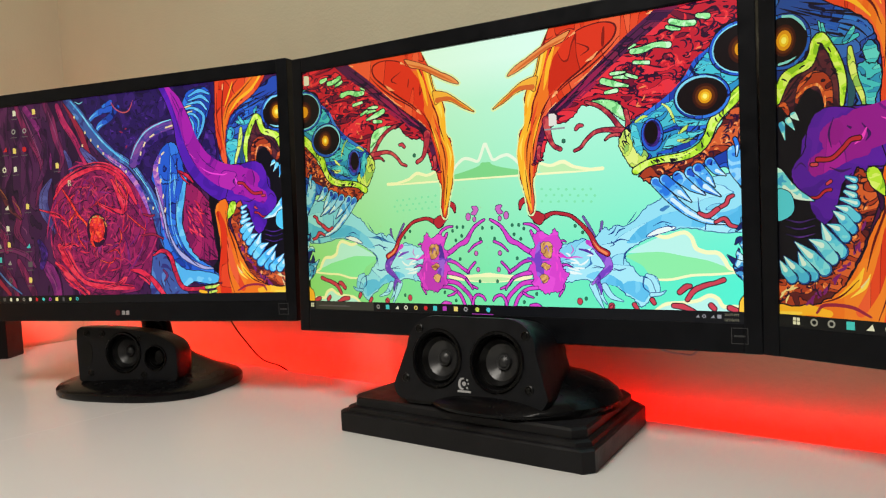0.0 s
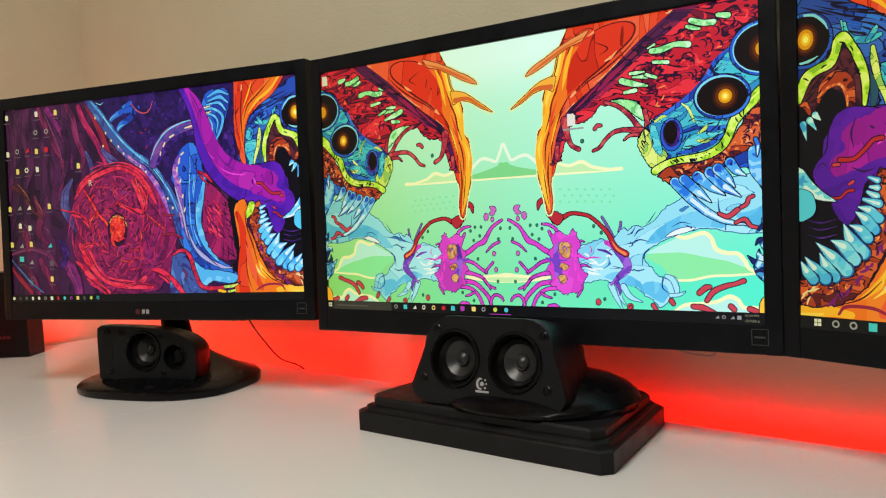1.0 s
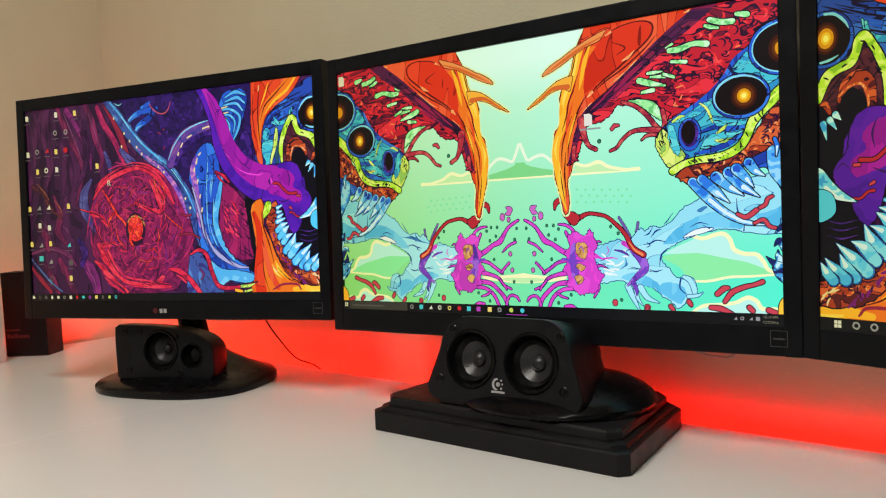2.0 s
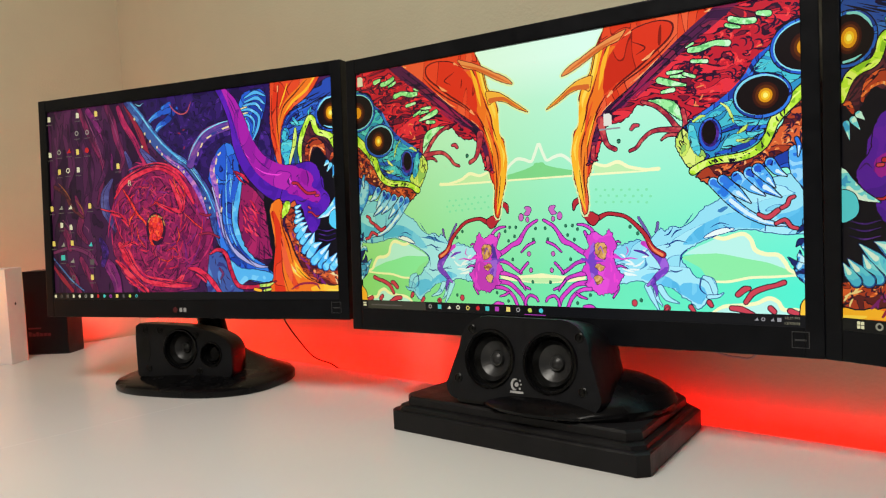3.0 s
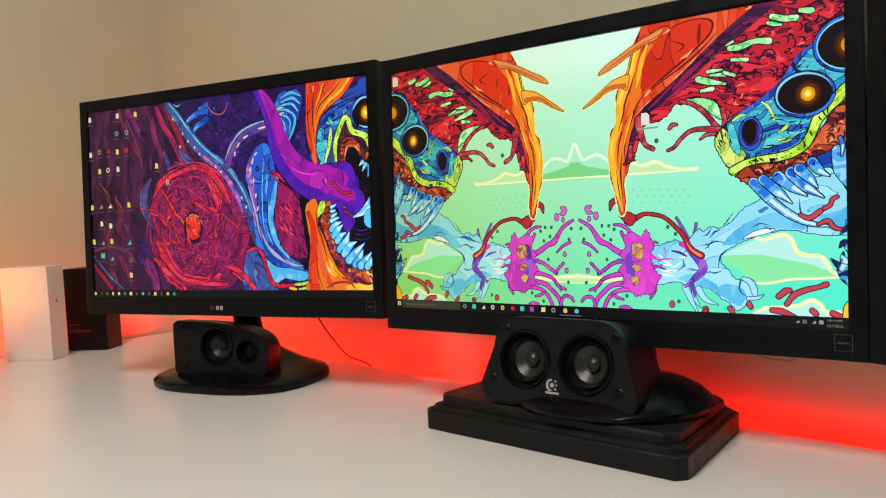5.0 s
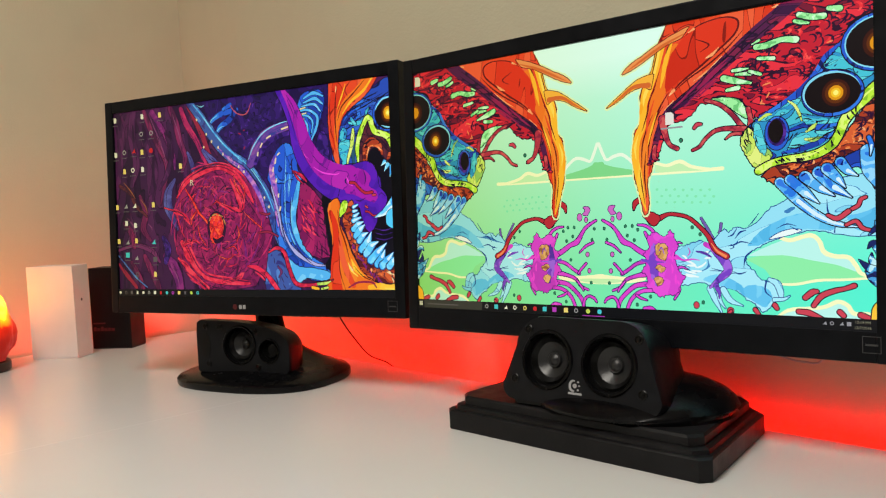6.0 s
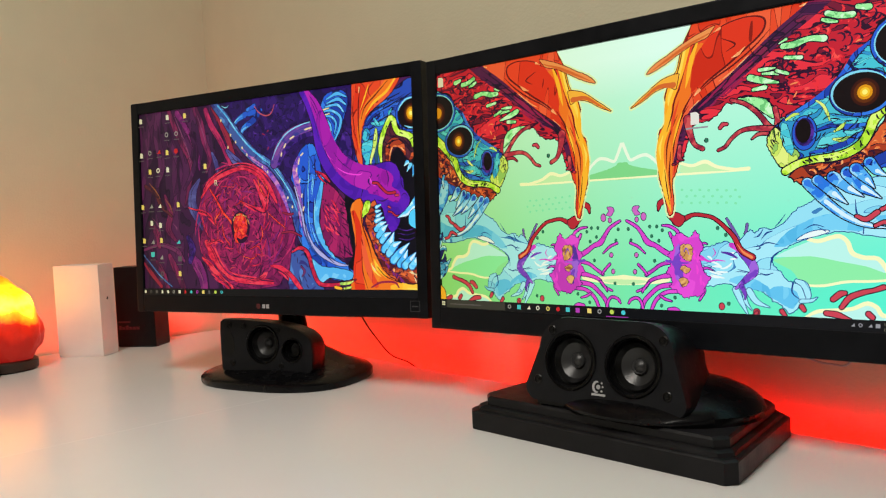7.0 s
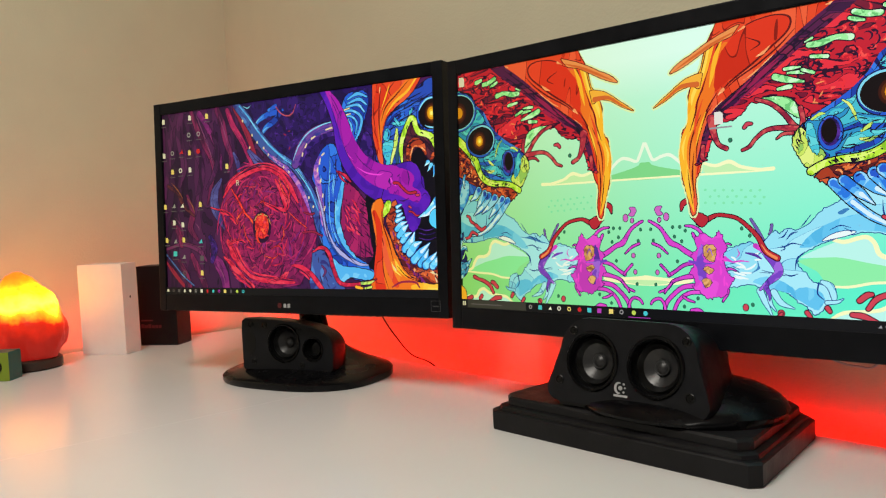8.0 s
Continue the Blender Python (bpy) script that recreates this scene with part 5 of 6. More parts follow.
    art.hair('ink_dark', [(377, 148), (406, 134), (410, 69), (380, 86)], 18, 17, 1.1, -46, 12)
    art.stroke('crimson', [(368, 182), (380, 175), (389, 166)], [2, 5, 2], 0.8)
    art.stroke('crimson', [(364, 184), (373, 172), (383, 163)], [1, 3, 1], 0.8)
    art.blob('black', [(414, 140), (430, 144), (433, 117), (432, 85), (428, 45), (435, 8), (421, 16), (430, 30), (417, 45), (425, 62), (421, 93)], 0, 0.6)
    art.blob('blue', [(384, 289), (404, 296), (422, 290), (423, 270), (415, 252), (406, 233), (397, 213), (387, 218), (390, 243), (383, 260), (374, 269)], 1.0, 0.8)
    art.stroke('sky_blue', [(388, 285), (406, 291), (422, 285)], [2, 5, 2], 0.8)
    art.stroke('sky_blue', [(388, 279), (408, 283), (421, 274)], [2, 5, 2], 0.8)
    art.stroke('sky_blue', [(385, 274), (406, 275), (417, 264)], [2, 4, 2], 0.8)
    art.stroke('sky_blue', [(377, 267), (395, 268), (411, 257), (408, 239), (395, 218)], [2, 3.4, 4, 4, 1], 0.8)
    art.stroke('sky_blue', [(377, 260), (393, 260), (403, 250), (400, 234)], [2, 3, 3, 1], 0.8)
    art.stroke('sky_blue', [(377, 254), (389, 253), (394, 242), (390, 228)], [2, 3, 3, 1], 0.8)
    art.stroke('cream_soft', [(375, 269), (391, 272)], [2.6, 1.6], 0.4)
    art.stroke('cream_soft', [(379, 262), (393, 264)], [2.6, 1.4], 0.4)
    art.stroke('cream_soft', [(381, 255), (389, 256)], [2.4, 1.2], 0.4)
    art.blob('violet_dark', [(414, 234), (425, 231), (429, 205), (424, 177), (410, 186), (405, 214)], 1.0, 0.6)
    art.blob('head_blue', [(538, 294), (487, 279), (455, 265), (443, 249), (437, 217), (439, 182), (479, 184), (486, 230), (499, 244), (518, 221), (539, 195)], 1.1, 1.0)
    art.flow('ink', [(532, 281), (497, 265), (464, 253), (447, 227), (445, 191)], [20, 30, 40, 34, 20], 14, 1.8)
    art.flow('blue', [(527, 280), (492, 267), (460, 252), (447, 223), (447, 192)], [14, 24, 30, 26, 16], 8, 2.6)
    art.blob('aqua', [(466, 216), (458, 221), (449, 218), (446, 205), (451, 192), (454, 183), (461, 193), (465, 203)], 1.0, 0.8)
    art.blob('aqua', [(461, 231), (454, 237), (448, 224), (453, 219), (459, 223)], 1.0, 0.8)
    art.stroke('aqua', [(497, 261), (493, 250), (485, 243), (475, 241), (465, 243)], [1, 4, 5, 6, 3], 0.7)
    art.stroke('aqua', [(475, 240), (469, 248), (468, 251)], [4, 4, 0.6], 0.7)
    art.stroke('aqua', [(494, 258), (492, 249)], [2, 3], 0.7)
    art.stroke('lime_soft', [(471, 234), (470, 223), (467, 208), (462, 195), (460, 186)], [3, 6, 5, 4, 2], 0.9)
    art.stroke('teal_dim', [(474, 214), (470, 199), (471, 187)], [3, 6, 4], 0.5)
    art.blob('rust_dark', [(538, 206), (526, 213), (513, 224), (503, 238), (492, 240), (483, 225), (478, 205), (480, 187), (493, 186), (496, 199), (508, 207), (516, 197), (523, 186), (538, 182)], 0.9, 0.8)
    art.flow('ink', [(536, 194), (518, 216), (499, 232), (486, 206)], [18, 24, 26, 22], 9, 1.8)
    art.stroke('rust', [(516, 197), (511, 210), (500, 215), (491, 208), (488, 190)], [5, 8, 10, 9, 5], 0.8)
    art.stroke('rust_light', [(517, 200), (508, 207), (498, 208), (493, 198), (492, 188)], [2, 2.4, 2.4, 2.4, 1.6], 0)
    art.stroke('rust', [(530, 194), (526, 188)], [8, 5], 0.6)
    art.stroke('lime', [(536, 200), (528, 217), (519, 223), (507, 227), (502, 235), (500, 243), (495, 247), (488, 238), (483, 228), (479, 217), (477, 205), (478, 189)], [8, 9, 8, 8, 7, 8, 8, 6, 7, 6.6, 6, 3], 1.2)
    art.hair('ink', [(529, 213), (504, 229), (497, 244), (487, 237), (476, 205), (481, 206), (491, 238), (499, 234), (526, 213)], 14, 6, 1.5, 30, 70)
    art.disc('blue', (529, 250), 25, 24, 1.0)
    art.disc('pupil', (529, 250), 22.5, 21.5, 0)
    art.disc('amber_deep', (528, 251), 11, 13.75, 0)
    art.disc('amber_dim', (528, 251), 9, 11.25, 0)
    art.disc('amber', (528, 251), 7, 8.75, 0)
    art.disc('amber_mid', (528, 251), 4.4, 5.5, 0)
    art.disc('amber_hot', (528, 251), 2.4, 3.0, 0)
    art.stroke('aqua_light', [(529, 272), (520, 270), (512, 263), (508, 256)], [2.2, 2.4, 2.4, 0.8], 0)
    art.stroke('aqua_light', [(533, 231), (525, 232), (517, 235)], [2, 2.4, 0.6], 0)
    art.blob('wing_red', [(432, 301), (471, 309), (513, 311), (505, 291), (490, 276), (471, 265), (455, 251), (448, 234), (445, 215), (447, 186), (440, 192), (433, 216), (430, 241), (431, 269)], 1.1, 0.5)
    art.stroke('wing', [(503, 307), (484, 287), (462, 272), (450, 255), (443, 235), (442, 211)], [14, 14, 12, 9, 7, 2], 0)
    art.stroke('gold', [(505, 302), (490, 285), (469, 272), (454, 256)], [2, 4, 4, 1], 0)
    art.stroke('gold', [(461, 298), (454, 281), (446, 264)], [1, 2.6, 0.6], 0)
    art.stroke('wing_deep', [(440, 292), (437, 265), (436, 233), (442, 203)], [4, 7, 6, 2], 0)
    art.stroke('ink_red', [(447, 298), (443, 272), (442, 244), (444, 214)], [0.5, 2, 2, 0.5], 0)
    art.stroke('ink_red', [(493, 300), (472, 282), (454, 267), (446, 248)], [0.5, 2, 2, 0.5], 0)
    art.stroke('ink_red', [(470, 301), (460, 290), (464, 280)], [0.5, 1.8, 0.5], 0)
    art.stroke('ink_red', [(435, 285), (433, 257), (437, 225)], [0.5, 1.6, 0.5], 0)
    art.stroke('wing_pale', [(445, 295), (444, 287)], [2.4, 0.8], 0)
    art.blob('black', [(538, 184), (523, 185), (515, 197), (506, 206), (495, 198), (492, 184), (484, 136), (475, 121), (485, 98), (499, 69), (525, 44), (540, 38)], 0, 0.4)
    art.stroke('violet_dark', [(529, 95), (516, 92), (502, 95)], [0.5, 1.6, 0.4], 0)
    art.stroke('violet_dark', [(529, 89), (516, 86), (502, 89)], [0.5, 1.6, 0.4], 0)
    art.stroke('violet_dark', [(529, 82), (516, 79), (502, 82)], [0.5, 1.6, 0.4], 0)
    art.stroke('tooth_cyan', [(531, 178), (528, 164)], [6, 0.5], 0.8)
    art.stroke('tooth_cyan', [(525, 181), (519, 172)], [6, 0.5], 0.8)
    art.stroke('tooth_cyan', [(520, 185), (515, 180)], [6, 0.5], 0.8)
    art.stroke('tongue_rim', [(341, 306), (361, 280), (374, 251), (382, 221), (400, 190), (433, 163), (465, 158), (489, 154)], [10, 22, 27, 33, 40, 46, 56, 50], 1.2)
    art.blob('tongue_rim', [(454, 175), (479, 187), (500, 184), (508, 168), (510, 154), (522, 137), (518, 123), (508, 114), (503, 99), (493, 90), (484, 102), (478, 123), (464, 137), (442, 139)], 1.0, 0.6)
    art.blob('tongue_rim', [(458, 173), (479, 184), (498, 182), (505, 167), (502, 141), (478, 131), (455, 140)], 0, 0)
    art.stroke('tongue', [(350, 303), (366, 280), (379, 250), (390, 220), (408, 193), (435, 174), (465, 166), (488, 163)], [5, 15, 19, 22, 26, 32, 36, 14], 0)
    art.blob('tongue', [(474, 180), (492, 173), (497, 162), (494, 154), (507, 144), (504, 131), (486, 136), (470, 143), (456, 148), (456, 175)], 0, 0.8)
    art.blob('magenta_deep', [(488, 173), (480, 176), (476, 165), (484, 156), (490, 160)], 0, 0.6)
    art.stroke('ink_violet', [(485, 179), (489, 166), (487, 154)], [0.5, 2, 0.5], 0)
    art.stroke('ink_violet', [(462, 172), (456, 163), (459, 157)], [0.5, 3, 0.6], 0)
    art.stroke('ink_violet', [(489, 138), (479, 134), (470, 136)], [0.5, 2.4, 0.5], 0)
    art.stroke('ink_violet', [(520, 138), (514, 143), (509, 139)], [0.5, 1.6, 0.5], 0)
    art.stroke('ink_violet', [(474, 171), (471, 169)], [1, 2], 0)
    art.stroke('magenta_hot', [(402, 186), (418, 177), (439, 173), (447, 175)], [0.5, 2, 2, 0.4], 0)
    art.stroke('magenta_hot', [(379, 221), (385, 207), (395, 197)], [0.4, 1.6, 0.4], 0)
    art.stroke('magenta_hot', [(458, 168), (462, 160), (468, 155)], [1, 3.4, 0.6], 0)
    art.flow('ink_violet', [(350, 303), (366, 280), (379, 250), (390, 220), (408, 193), (435, 174)], [8, 20, 25, 30, 36, 40], 5, 1.2)
    art.stroke('whip', [(499, 145), (487, 145), (477, 153), (471, 159), (464, 160)], [3.4, 3, 3, 3, 3.6], 0.9)
    art.stroke('drip', [(504, 141), (500, 141)], [2.6, 2.6], 0.8)
    art.stroke('whip', [(505, 113), (499, 113), (493, 118), (488, 119)], [1.4, 2, 2, 2.4], 0.7)
    art.stroke('drip', [(491, 124), (488, 126)], [2, 2.6], 0.7)
    art.blob('wing', [(424, 124), (434, 138), (443, 137), (446, 120), (444, 104), (454, 84), (464, 60), (476, 40), (495, 29), (517, 21), (537, 18), (537, 5), (429, 4), (427, 35), (431, 67), (429, 93)], 1.2, 0.6)
    art.stroke('wing_deep', [(429, 120), (436, 101), (437, 72), (434, 37), (437, 8)], [7, 10, 12, 16, 18], 0)
    art.stroke('wing_red', [(443, 85), (446, 61), (453, 37), (464, 17)], [4, 9, 10, 8], 0)
    art.stroke('gold', [(461, 54), (468, 40), (481, 29)], [1, 7, 3], 0)
    art.stroke('gold_hot', [(456, 49), (461, 38), (472, 29)], [0.8, 3.6, 0.6], 0)
    art.stroke('cream_soft', [(457, 46), (463, 38)], [0.8, 2], 0)
    art.stroke('gold', [(490, 14), (512, 16), (535, 12)], [6, 10, 14], 0)
    art.stroke('gold_hot', [(515, 13), (535, 10)], [2, 6], 0)
    art.stroke('crimson_dim', [(456, 14), (472, 21), (494, 21), (501, 14)], [2, 3, 3, 2], 0)
    art.stroke('ink_red', [(441, 123), (444, 101), (453, 75), (459, 51)], [0.5, 2, 2, 0.5], 0)
    art.stroke('ink_red', [(465, 44), (481, 29), (503, 21)], [0.5, 1.6, 0.5], 0)
    art.stroke('ink_red', [(441, 69), (442, 37), (450, 11)], [0.5, 1.6, 0.5], 0)
    art.blob('rust', [(450, 107), (456, 127), (466, 135), (469, 108), (468, 90), (481, 68), (500, 50), (522, 42), (538, 39), (537, 22), (508, 21), (489, 29), (473, 47), (463, 68), (454, 91)], 1.2, 1.2)
    art.hair('rust_light', [(456, 113), (467, 116), (473, 76), (503, 44), (534, 36), (534, 29), (493, 35), (462, 80)], 34, 8, 2.6, -55, 30, 1)
    art.hair('violet_hot', [(457, 100), (466, 68), (489, 40), (509, 25), (494, 30), (471, 59)], 16, 8, 2.6, -50, 25)
    art.hair('ink_dark', [(454, 116), (467, 116), (473, 76), (503, 44), (534, 35), (534, 27), (493, 33), (462, 80)], 34, 9, 1.5, -55, 30, 1)
    art.hair('cream_soft', [(532, 39), (520, 40), (505, 40), (515, 30), (531, 24)], 6, 8, 1.8, -35, 20)
    art.blob('lime', [(445, 112), (445, 124), (451, 135), (458, 133), (454, 119)], 0.9, 0.4)
    art.stroke('blue', [(468, 126), (475, 129)], [5.5, 0.4], 0.9)
    art.stroke('tooth_mid', [(468, 126), (475, 129)], [5, 2.0], 0.6, 'ink_blue')
    art.stroke('tooth_pale', [(468, 126), (475, 129)], [2.1, 0.3], 0)
    art.stroke('blue', [(468, 120), (474, 121)], [5.5, 0.4], 0.9)
    art.stroke('tooth_mid', [(468, 120), (474, 121)], [5, 2.0], 0.6, 'ink_blue')
    art.stroke('tooth_pale', [(468, 120), (474, 121)], [2.1, 0.3], 0)
    art.stroke('blue', [(469, 113), (476, 117)], [6.6000000000000005, 0.4], 0.9)
    art.stroke('tooth_mid', [(469, 113), (476, 117)], [6, 2.4000000000000004], 0.6, 'ink_blue')
    art.stroke('tooth_pale', [(469, 113), (476, 117)], [2.52, 0.3], 0)
    art.stroke('blue', [(467, 107), (479, 111)], [7.26, 0.4], 0.9)
    art.stroke('tooth_mid', [(467, 107), (479, 111)], [6.6, 2.64], 0.6, 'ink_blue')
    art.stroke('tooth_pale', [(467, 107), (479, 111)], [2.772, 0.3], 0)
    art.stroke('blue', [(467, 95), (484, 105)], [9.240000000000002, 0.4], 0.9)
    art.stroke('tooth_mid', [(467, 95), (475, 102), (484, 105)], [7.5600000000000005, 7.224, 0.5], 0.6, 'ink_blue')
    art.stroke('tooth_pale', [(475, 102), (484, 105)], [3.528, 0.3], 0)
    art.stroke('blue', [(471, 86), (486, 101)], [11.0, 0.4], 0.9)
    art.stroke('tooth_mid', [(471, 86), (478, 95), (486, 101)], [9.0, 8.6, 0.5], 0.6, 'ink_blue')
    art.stroke('tooth_pale', [(478, 95), (486, 101)], [4.2, 0.3], 0)
    art.stroke('blue', [(476, 79), (491, 90)], [10.340000000000002, 0.4], 0.9)
    art.stroke('tooth_mid', [(476, 79), (482, 86), (491, 90)], [8.46, 8.084, 0.5], 0.6, 'ink_blue')
    art.stroke('tooth_pale', [(482, 86), (491, 90)], [3.948, 0.3], 0)
    art.stroke('blue', [(480, 67), (496, 91)], [13.200000000000001, 0.4], 0.9)
    art.stroke('tooth_mid', [(480, 67), (490, 78), (496, 91)], [10.8, 10.32, 0.5], 0.6, 'ink_blue')
    art.stroke('tooth_pale', [(490, 78), (496, 91)], [5.04, 0.3], 0)
    art.stroke('blue', [(487, 61), (507, 77)], [12.540000000000001, 0.4], 0.9)
    art.stroke('tooth_mid', [(487, 61), (496, 72), (507, 77)], [10.26, 9.804, 0.5], 0.6, 'ink_blue')
    art.stroke('tooth_pale', [(496, 72), (507, 77)], [4.788, 0.3], 0)
    art.stroke('blue', [(494, 52), (520, 75)], [13.200000000000001, 0.4], 0.9)
    art.stroke('tooth_mid', [(494, 52), (506, 63), (520, 75)], [10.8, 10.32, 0.5], 0.6, 'ink_blue')
    art.stroke('tooth_pale', [(506, 63), (520, 75)], [5.04, 0.3], 0)
    art.stroke('blue', [(504, 46), (517, 66)], [11.440000000000001, 0.4], 0.9)
    art.stroke('tooth_mid', [(504, 46), (512, 56), (517, 66)], [9.360000000000001, 8.944, 0.5], 0.6, 'ink_blue')
    art.stroke('tooth_pale', [(512, 56), (517, 66)], [4.368, 0.3], 0)
    art.stroke('blue', [(512, 44), (530, 62)], [12.100000000000001, 0.4], 0.9)
    art.stroke('tooth_mid', [(512, 44), (522, 53), (530, 62)], [9.9, 9.459999999999999, 0.5], 0.6, 'ink_blue')
    art.stroke('tooth_pale', [(522, 53), (530, 62)], [4.62, 0.3], 0)
    art.stroke('blue', [(523, 43), (534, 58)], [11.0, 0.4], 0.9)
    art.stroke('tooth_mid', [(523, 43), (529, 50), (534, 58)], [9.0, 8.6, 0.5], 0.6, 'ink_blue')
    art.stroke('tooth_pale', [(529, 50), (534, 58)], [4.2, 0.3], 0)
    art.stroke('tooth_cyan', [(537, 133), (522, 119), (502, 110)], [16, 11, 0.4], 0.9)
    art.stroke('tooth_pale', [(529, 123), (518, 114), (503, 110)], [4, 3.4, 0.3], 0)
    art.blob('cyan', [(537, 120), (524, 118), (520, 105), (525, 97), (537, 95)], 0.7, 0.0)
    art.blob('band', [(315, 66), (328, 71), (340, 62), (352, 37), (361, 20), (373, 8), (314, 7), (311, 37)], 1.0, 1.2)
    art.hair('ink_dark', [(317, 61), (334, 62), (353, 20), (319, 13)], 10, 12, 1.4, -65, 20)
    art.stroke('plum_light', [(333, 45), (339, 37), (334, 29)], [2, 4, 1], 0.6)
    art.stroke('crimson', [(317, 66), (332, 72), (346, 64), (354, 40), (365, 20), (386, 17), (412, 20), (430, 25)], [2, 5, 6, 6, 6, 5, 4, 1], 1.0)
    art.stroke('blood', [(311, 34), (321, 23), (334, 8)], [6, 8, 6], 0.9)
    art.stroke('lime_soft', [(404, 19), (418, 20), (426, 23)], [4, 4, 1], 0.6)
    art.stroke('lime_soft', [(410, 12), (421, 14)], [3, 3], 0.6)
    art.stroke('gold', [(394, 14), (404, 12)], [4, 4], 0.6)
    art.stroke('crimson_dim', [(302, 125), (315, 122), (321, 123)], [2, 3, 2.4], 0.7)
    art.stroke('crimson_dim', [(298, 95), (318, 96), (335, 89)], [2, 3, 2], 0.7)


# ---- the monitors ----
def flat(pts, depth):
    """A thin plate facing the viewer, from an outline in x and z."""
    return rings([[(x, -depth, z) for x, z in pts], [(x, -depth + 0.0004, z) for x, z in pts]])


def rect(x0, z0, x1, z1):
    return [(x0, z0), (x1, z0), (x1, z1), (x0, z1)]


def round_outline(cx, cz, r, n=12):
    return [(cx + r * math.cos(k * math.tau / n), cz + r * math.sin(k * math.tau / n)) for k in range(n)]


ICON_INKS = [plain_ink("icon_" + n, c) for n, c in (("white", (226, 226, 216)), ("yellow", (236, 214, 120)), ("grey", (150, 150, 156)), ("cyan", (70, 200, 214)), ("red", (200, 34, 44)), ("magenta", (180, 60, 190)), ("dim", (92, 88, 96)), ("green", (190, 214, 90)))]
TASKBAR, SEARCH = plain_ink("taskbar", (11, 13, 18)), plain_ink("search_field", (58, 58, 56))
FRONT = 0.0032


def icon(parent, x, z, kind, shape, s=0.0042):
    """A small lit sign: page, ring, triangle or disc."""
    if shape == "ring":
        outer, inner = round_outline(x, z, s), round_outline(x, z, s * 0.55)
        bm = bmesh.new()
        a, b = [bm.verts.new((p[0], -FRONT - 0.0001, p[1])) for p in outer], [bm.verts.new((p[0], -FRONT - 0.0001, p[1])) for p in inner]
        for i in range(12):
            bm.faces.new((a[i], a[(i + 1) % 12], b[(i + 1) % 12], b[i]))
    elif shape == "disc":
        bm = flat(round_outline(x, z, s), FRONT + 0.0001)
    elif shape == "peak":
        bm = flat([(x - s, z - s * 0.8), (x + s, z - s * 0.8), (x + s * 0.5, z + s * 0.8), (x - s * 0.1, z + s * 0.1)], FRONT + 0.0001)
    elif shape == "page":
        bm = flat([(x - s * 0.7, z - s), (x + s * 0.7, z - s), (x + s * 0.7, z + s * 0.6), (x + s * 0.3, z + s), (x - s * 0.7, z + s)], FRONT + 0.0001)
    else:
        bm = flat(rect(x - s, z - s, x + s, z + s), FRONT + 0.0001)
    return part("icon", bm, ICON_INKS[kind], parent)


def caption(parent, body, x, z, size, material, flip=False):
    data = bpy.data.curves.new("caption", "FONT")
    data.body, data.size, data.align_x, data.extrude = body, size, "CENTER", 0.00004
    tmp = bpy.data.objects.new("caption", data)
    scene.collection.objects.link(tmp)
    me = bpy.data.meshes.new_from_object(tmp.evaluated_get(bpy.context.evaluated_depsgraph_get()))
    bpy.data.objects.remove(tmp)
    me.materials.clear()
    me.materials.append(material)
    ob = new("caption", me)
    ob.parent = parent
    ob.matrix_basis = pose(x, -FRONT - 0.0002, z, 90)
    return ob


def monitor(m, label, ground, draw, art):
    """A 24 inch monitor about the lower left corner of its picture: x across, y back, z up."""
    ob = thing("monitor", m, label, "monitor", "monitors in a row")
    side, top, low = 0.016, 0.018, 0.028
    part("side_bezel", box((-side, -0.0042, -low), (0, 0.03, SH + top), 0.0016), BEZEL, ob)
    part("side_bezel", box((SW, -0.0042, -low), (SW + side, 0.03, SH + top), 0.0016), BEZEL, ob)
    part("top_bezel", box((0.0, -0.004, SH), (SW, 0.03, SH + top - 0.0003), 0.0014), BEZEL, ob)
    part("bottom_bezel", box((0.0, -0.004, -low + 0.0003), (SW, 0.03, 0), 0.0014), BEZEL, ob)
    part("inner_lip", box((-0.002, -0.0036, SH - 0.0012), (SW + 0.002, 0.001, SH + 0.001)), GLOSS, ob)
    back = rings([rect3(-side + 0.003, -low + 0.003, SW + side - 0.003, SH + top - 0.003, 0.0303), rect3(0.0, -0.012, SW, SH, 0.042), rect3(0.12, 0.04, SW - 0.12, SH - 0.06, 0.056)])
    part("back_cover", back, BEZEL, ob)
    lit = part("screen", box((-0.003, 0.0, -0.003), (SW + 0.003, 0.004, SH + 0.003)), INKS[ground], ob, "flat lit screen")
    draw(art)
    art.finish(lit)
    part("taskbar", flat(rect(-0.004, -0.004, SW + 0.004, 0.0108), FRONT), TASKBAR, lit)
    # energy sign: a thin printed square with two bars
    ex, ez, e = SW - 0.004, -0.0115, 0.0075
    for a in (rect(ex - e, ez + e - 0.0006, ex + e, ez + e), rect(ex - e, ez - e, ex + e, ez - e + 0.0006), rect(ex - e, ez - e, ex - e + 0.0006, ez + e), rect(ex + e - 0.0006, ez - e, ex + e, ez + e), rect(ex - 0.005, ez - 0.001, ex + 0.005, ez + 0.0006)):
        part("printed_mark", flat(a, 0.0043), PRINT_DIM, ob)
    # maker's mark as plain shapes
    part("badge", flat(round_outline(SW / 2 - 0.016, -0.0155, 0.0042), 0.0043), PRINT_RED, ob, "small dark red disc")
    for bx in (-0.008, -0.0005):
        part("badge", flat(rect(SW / 2 + bx, -0.0185, SW / 2 + bx + 0.0052, -0.0125), 0.0043), PRINT_GREY, ob, "small grey bar")
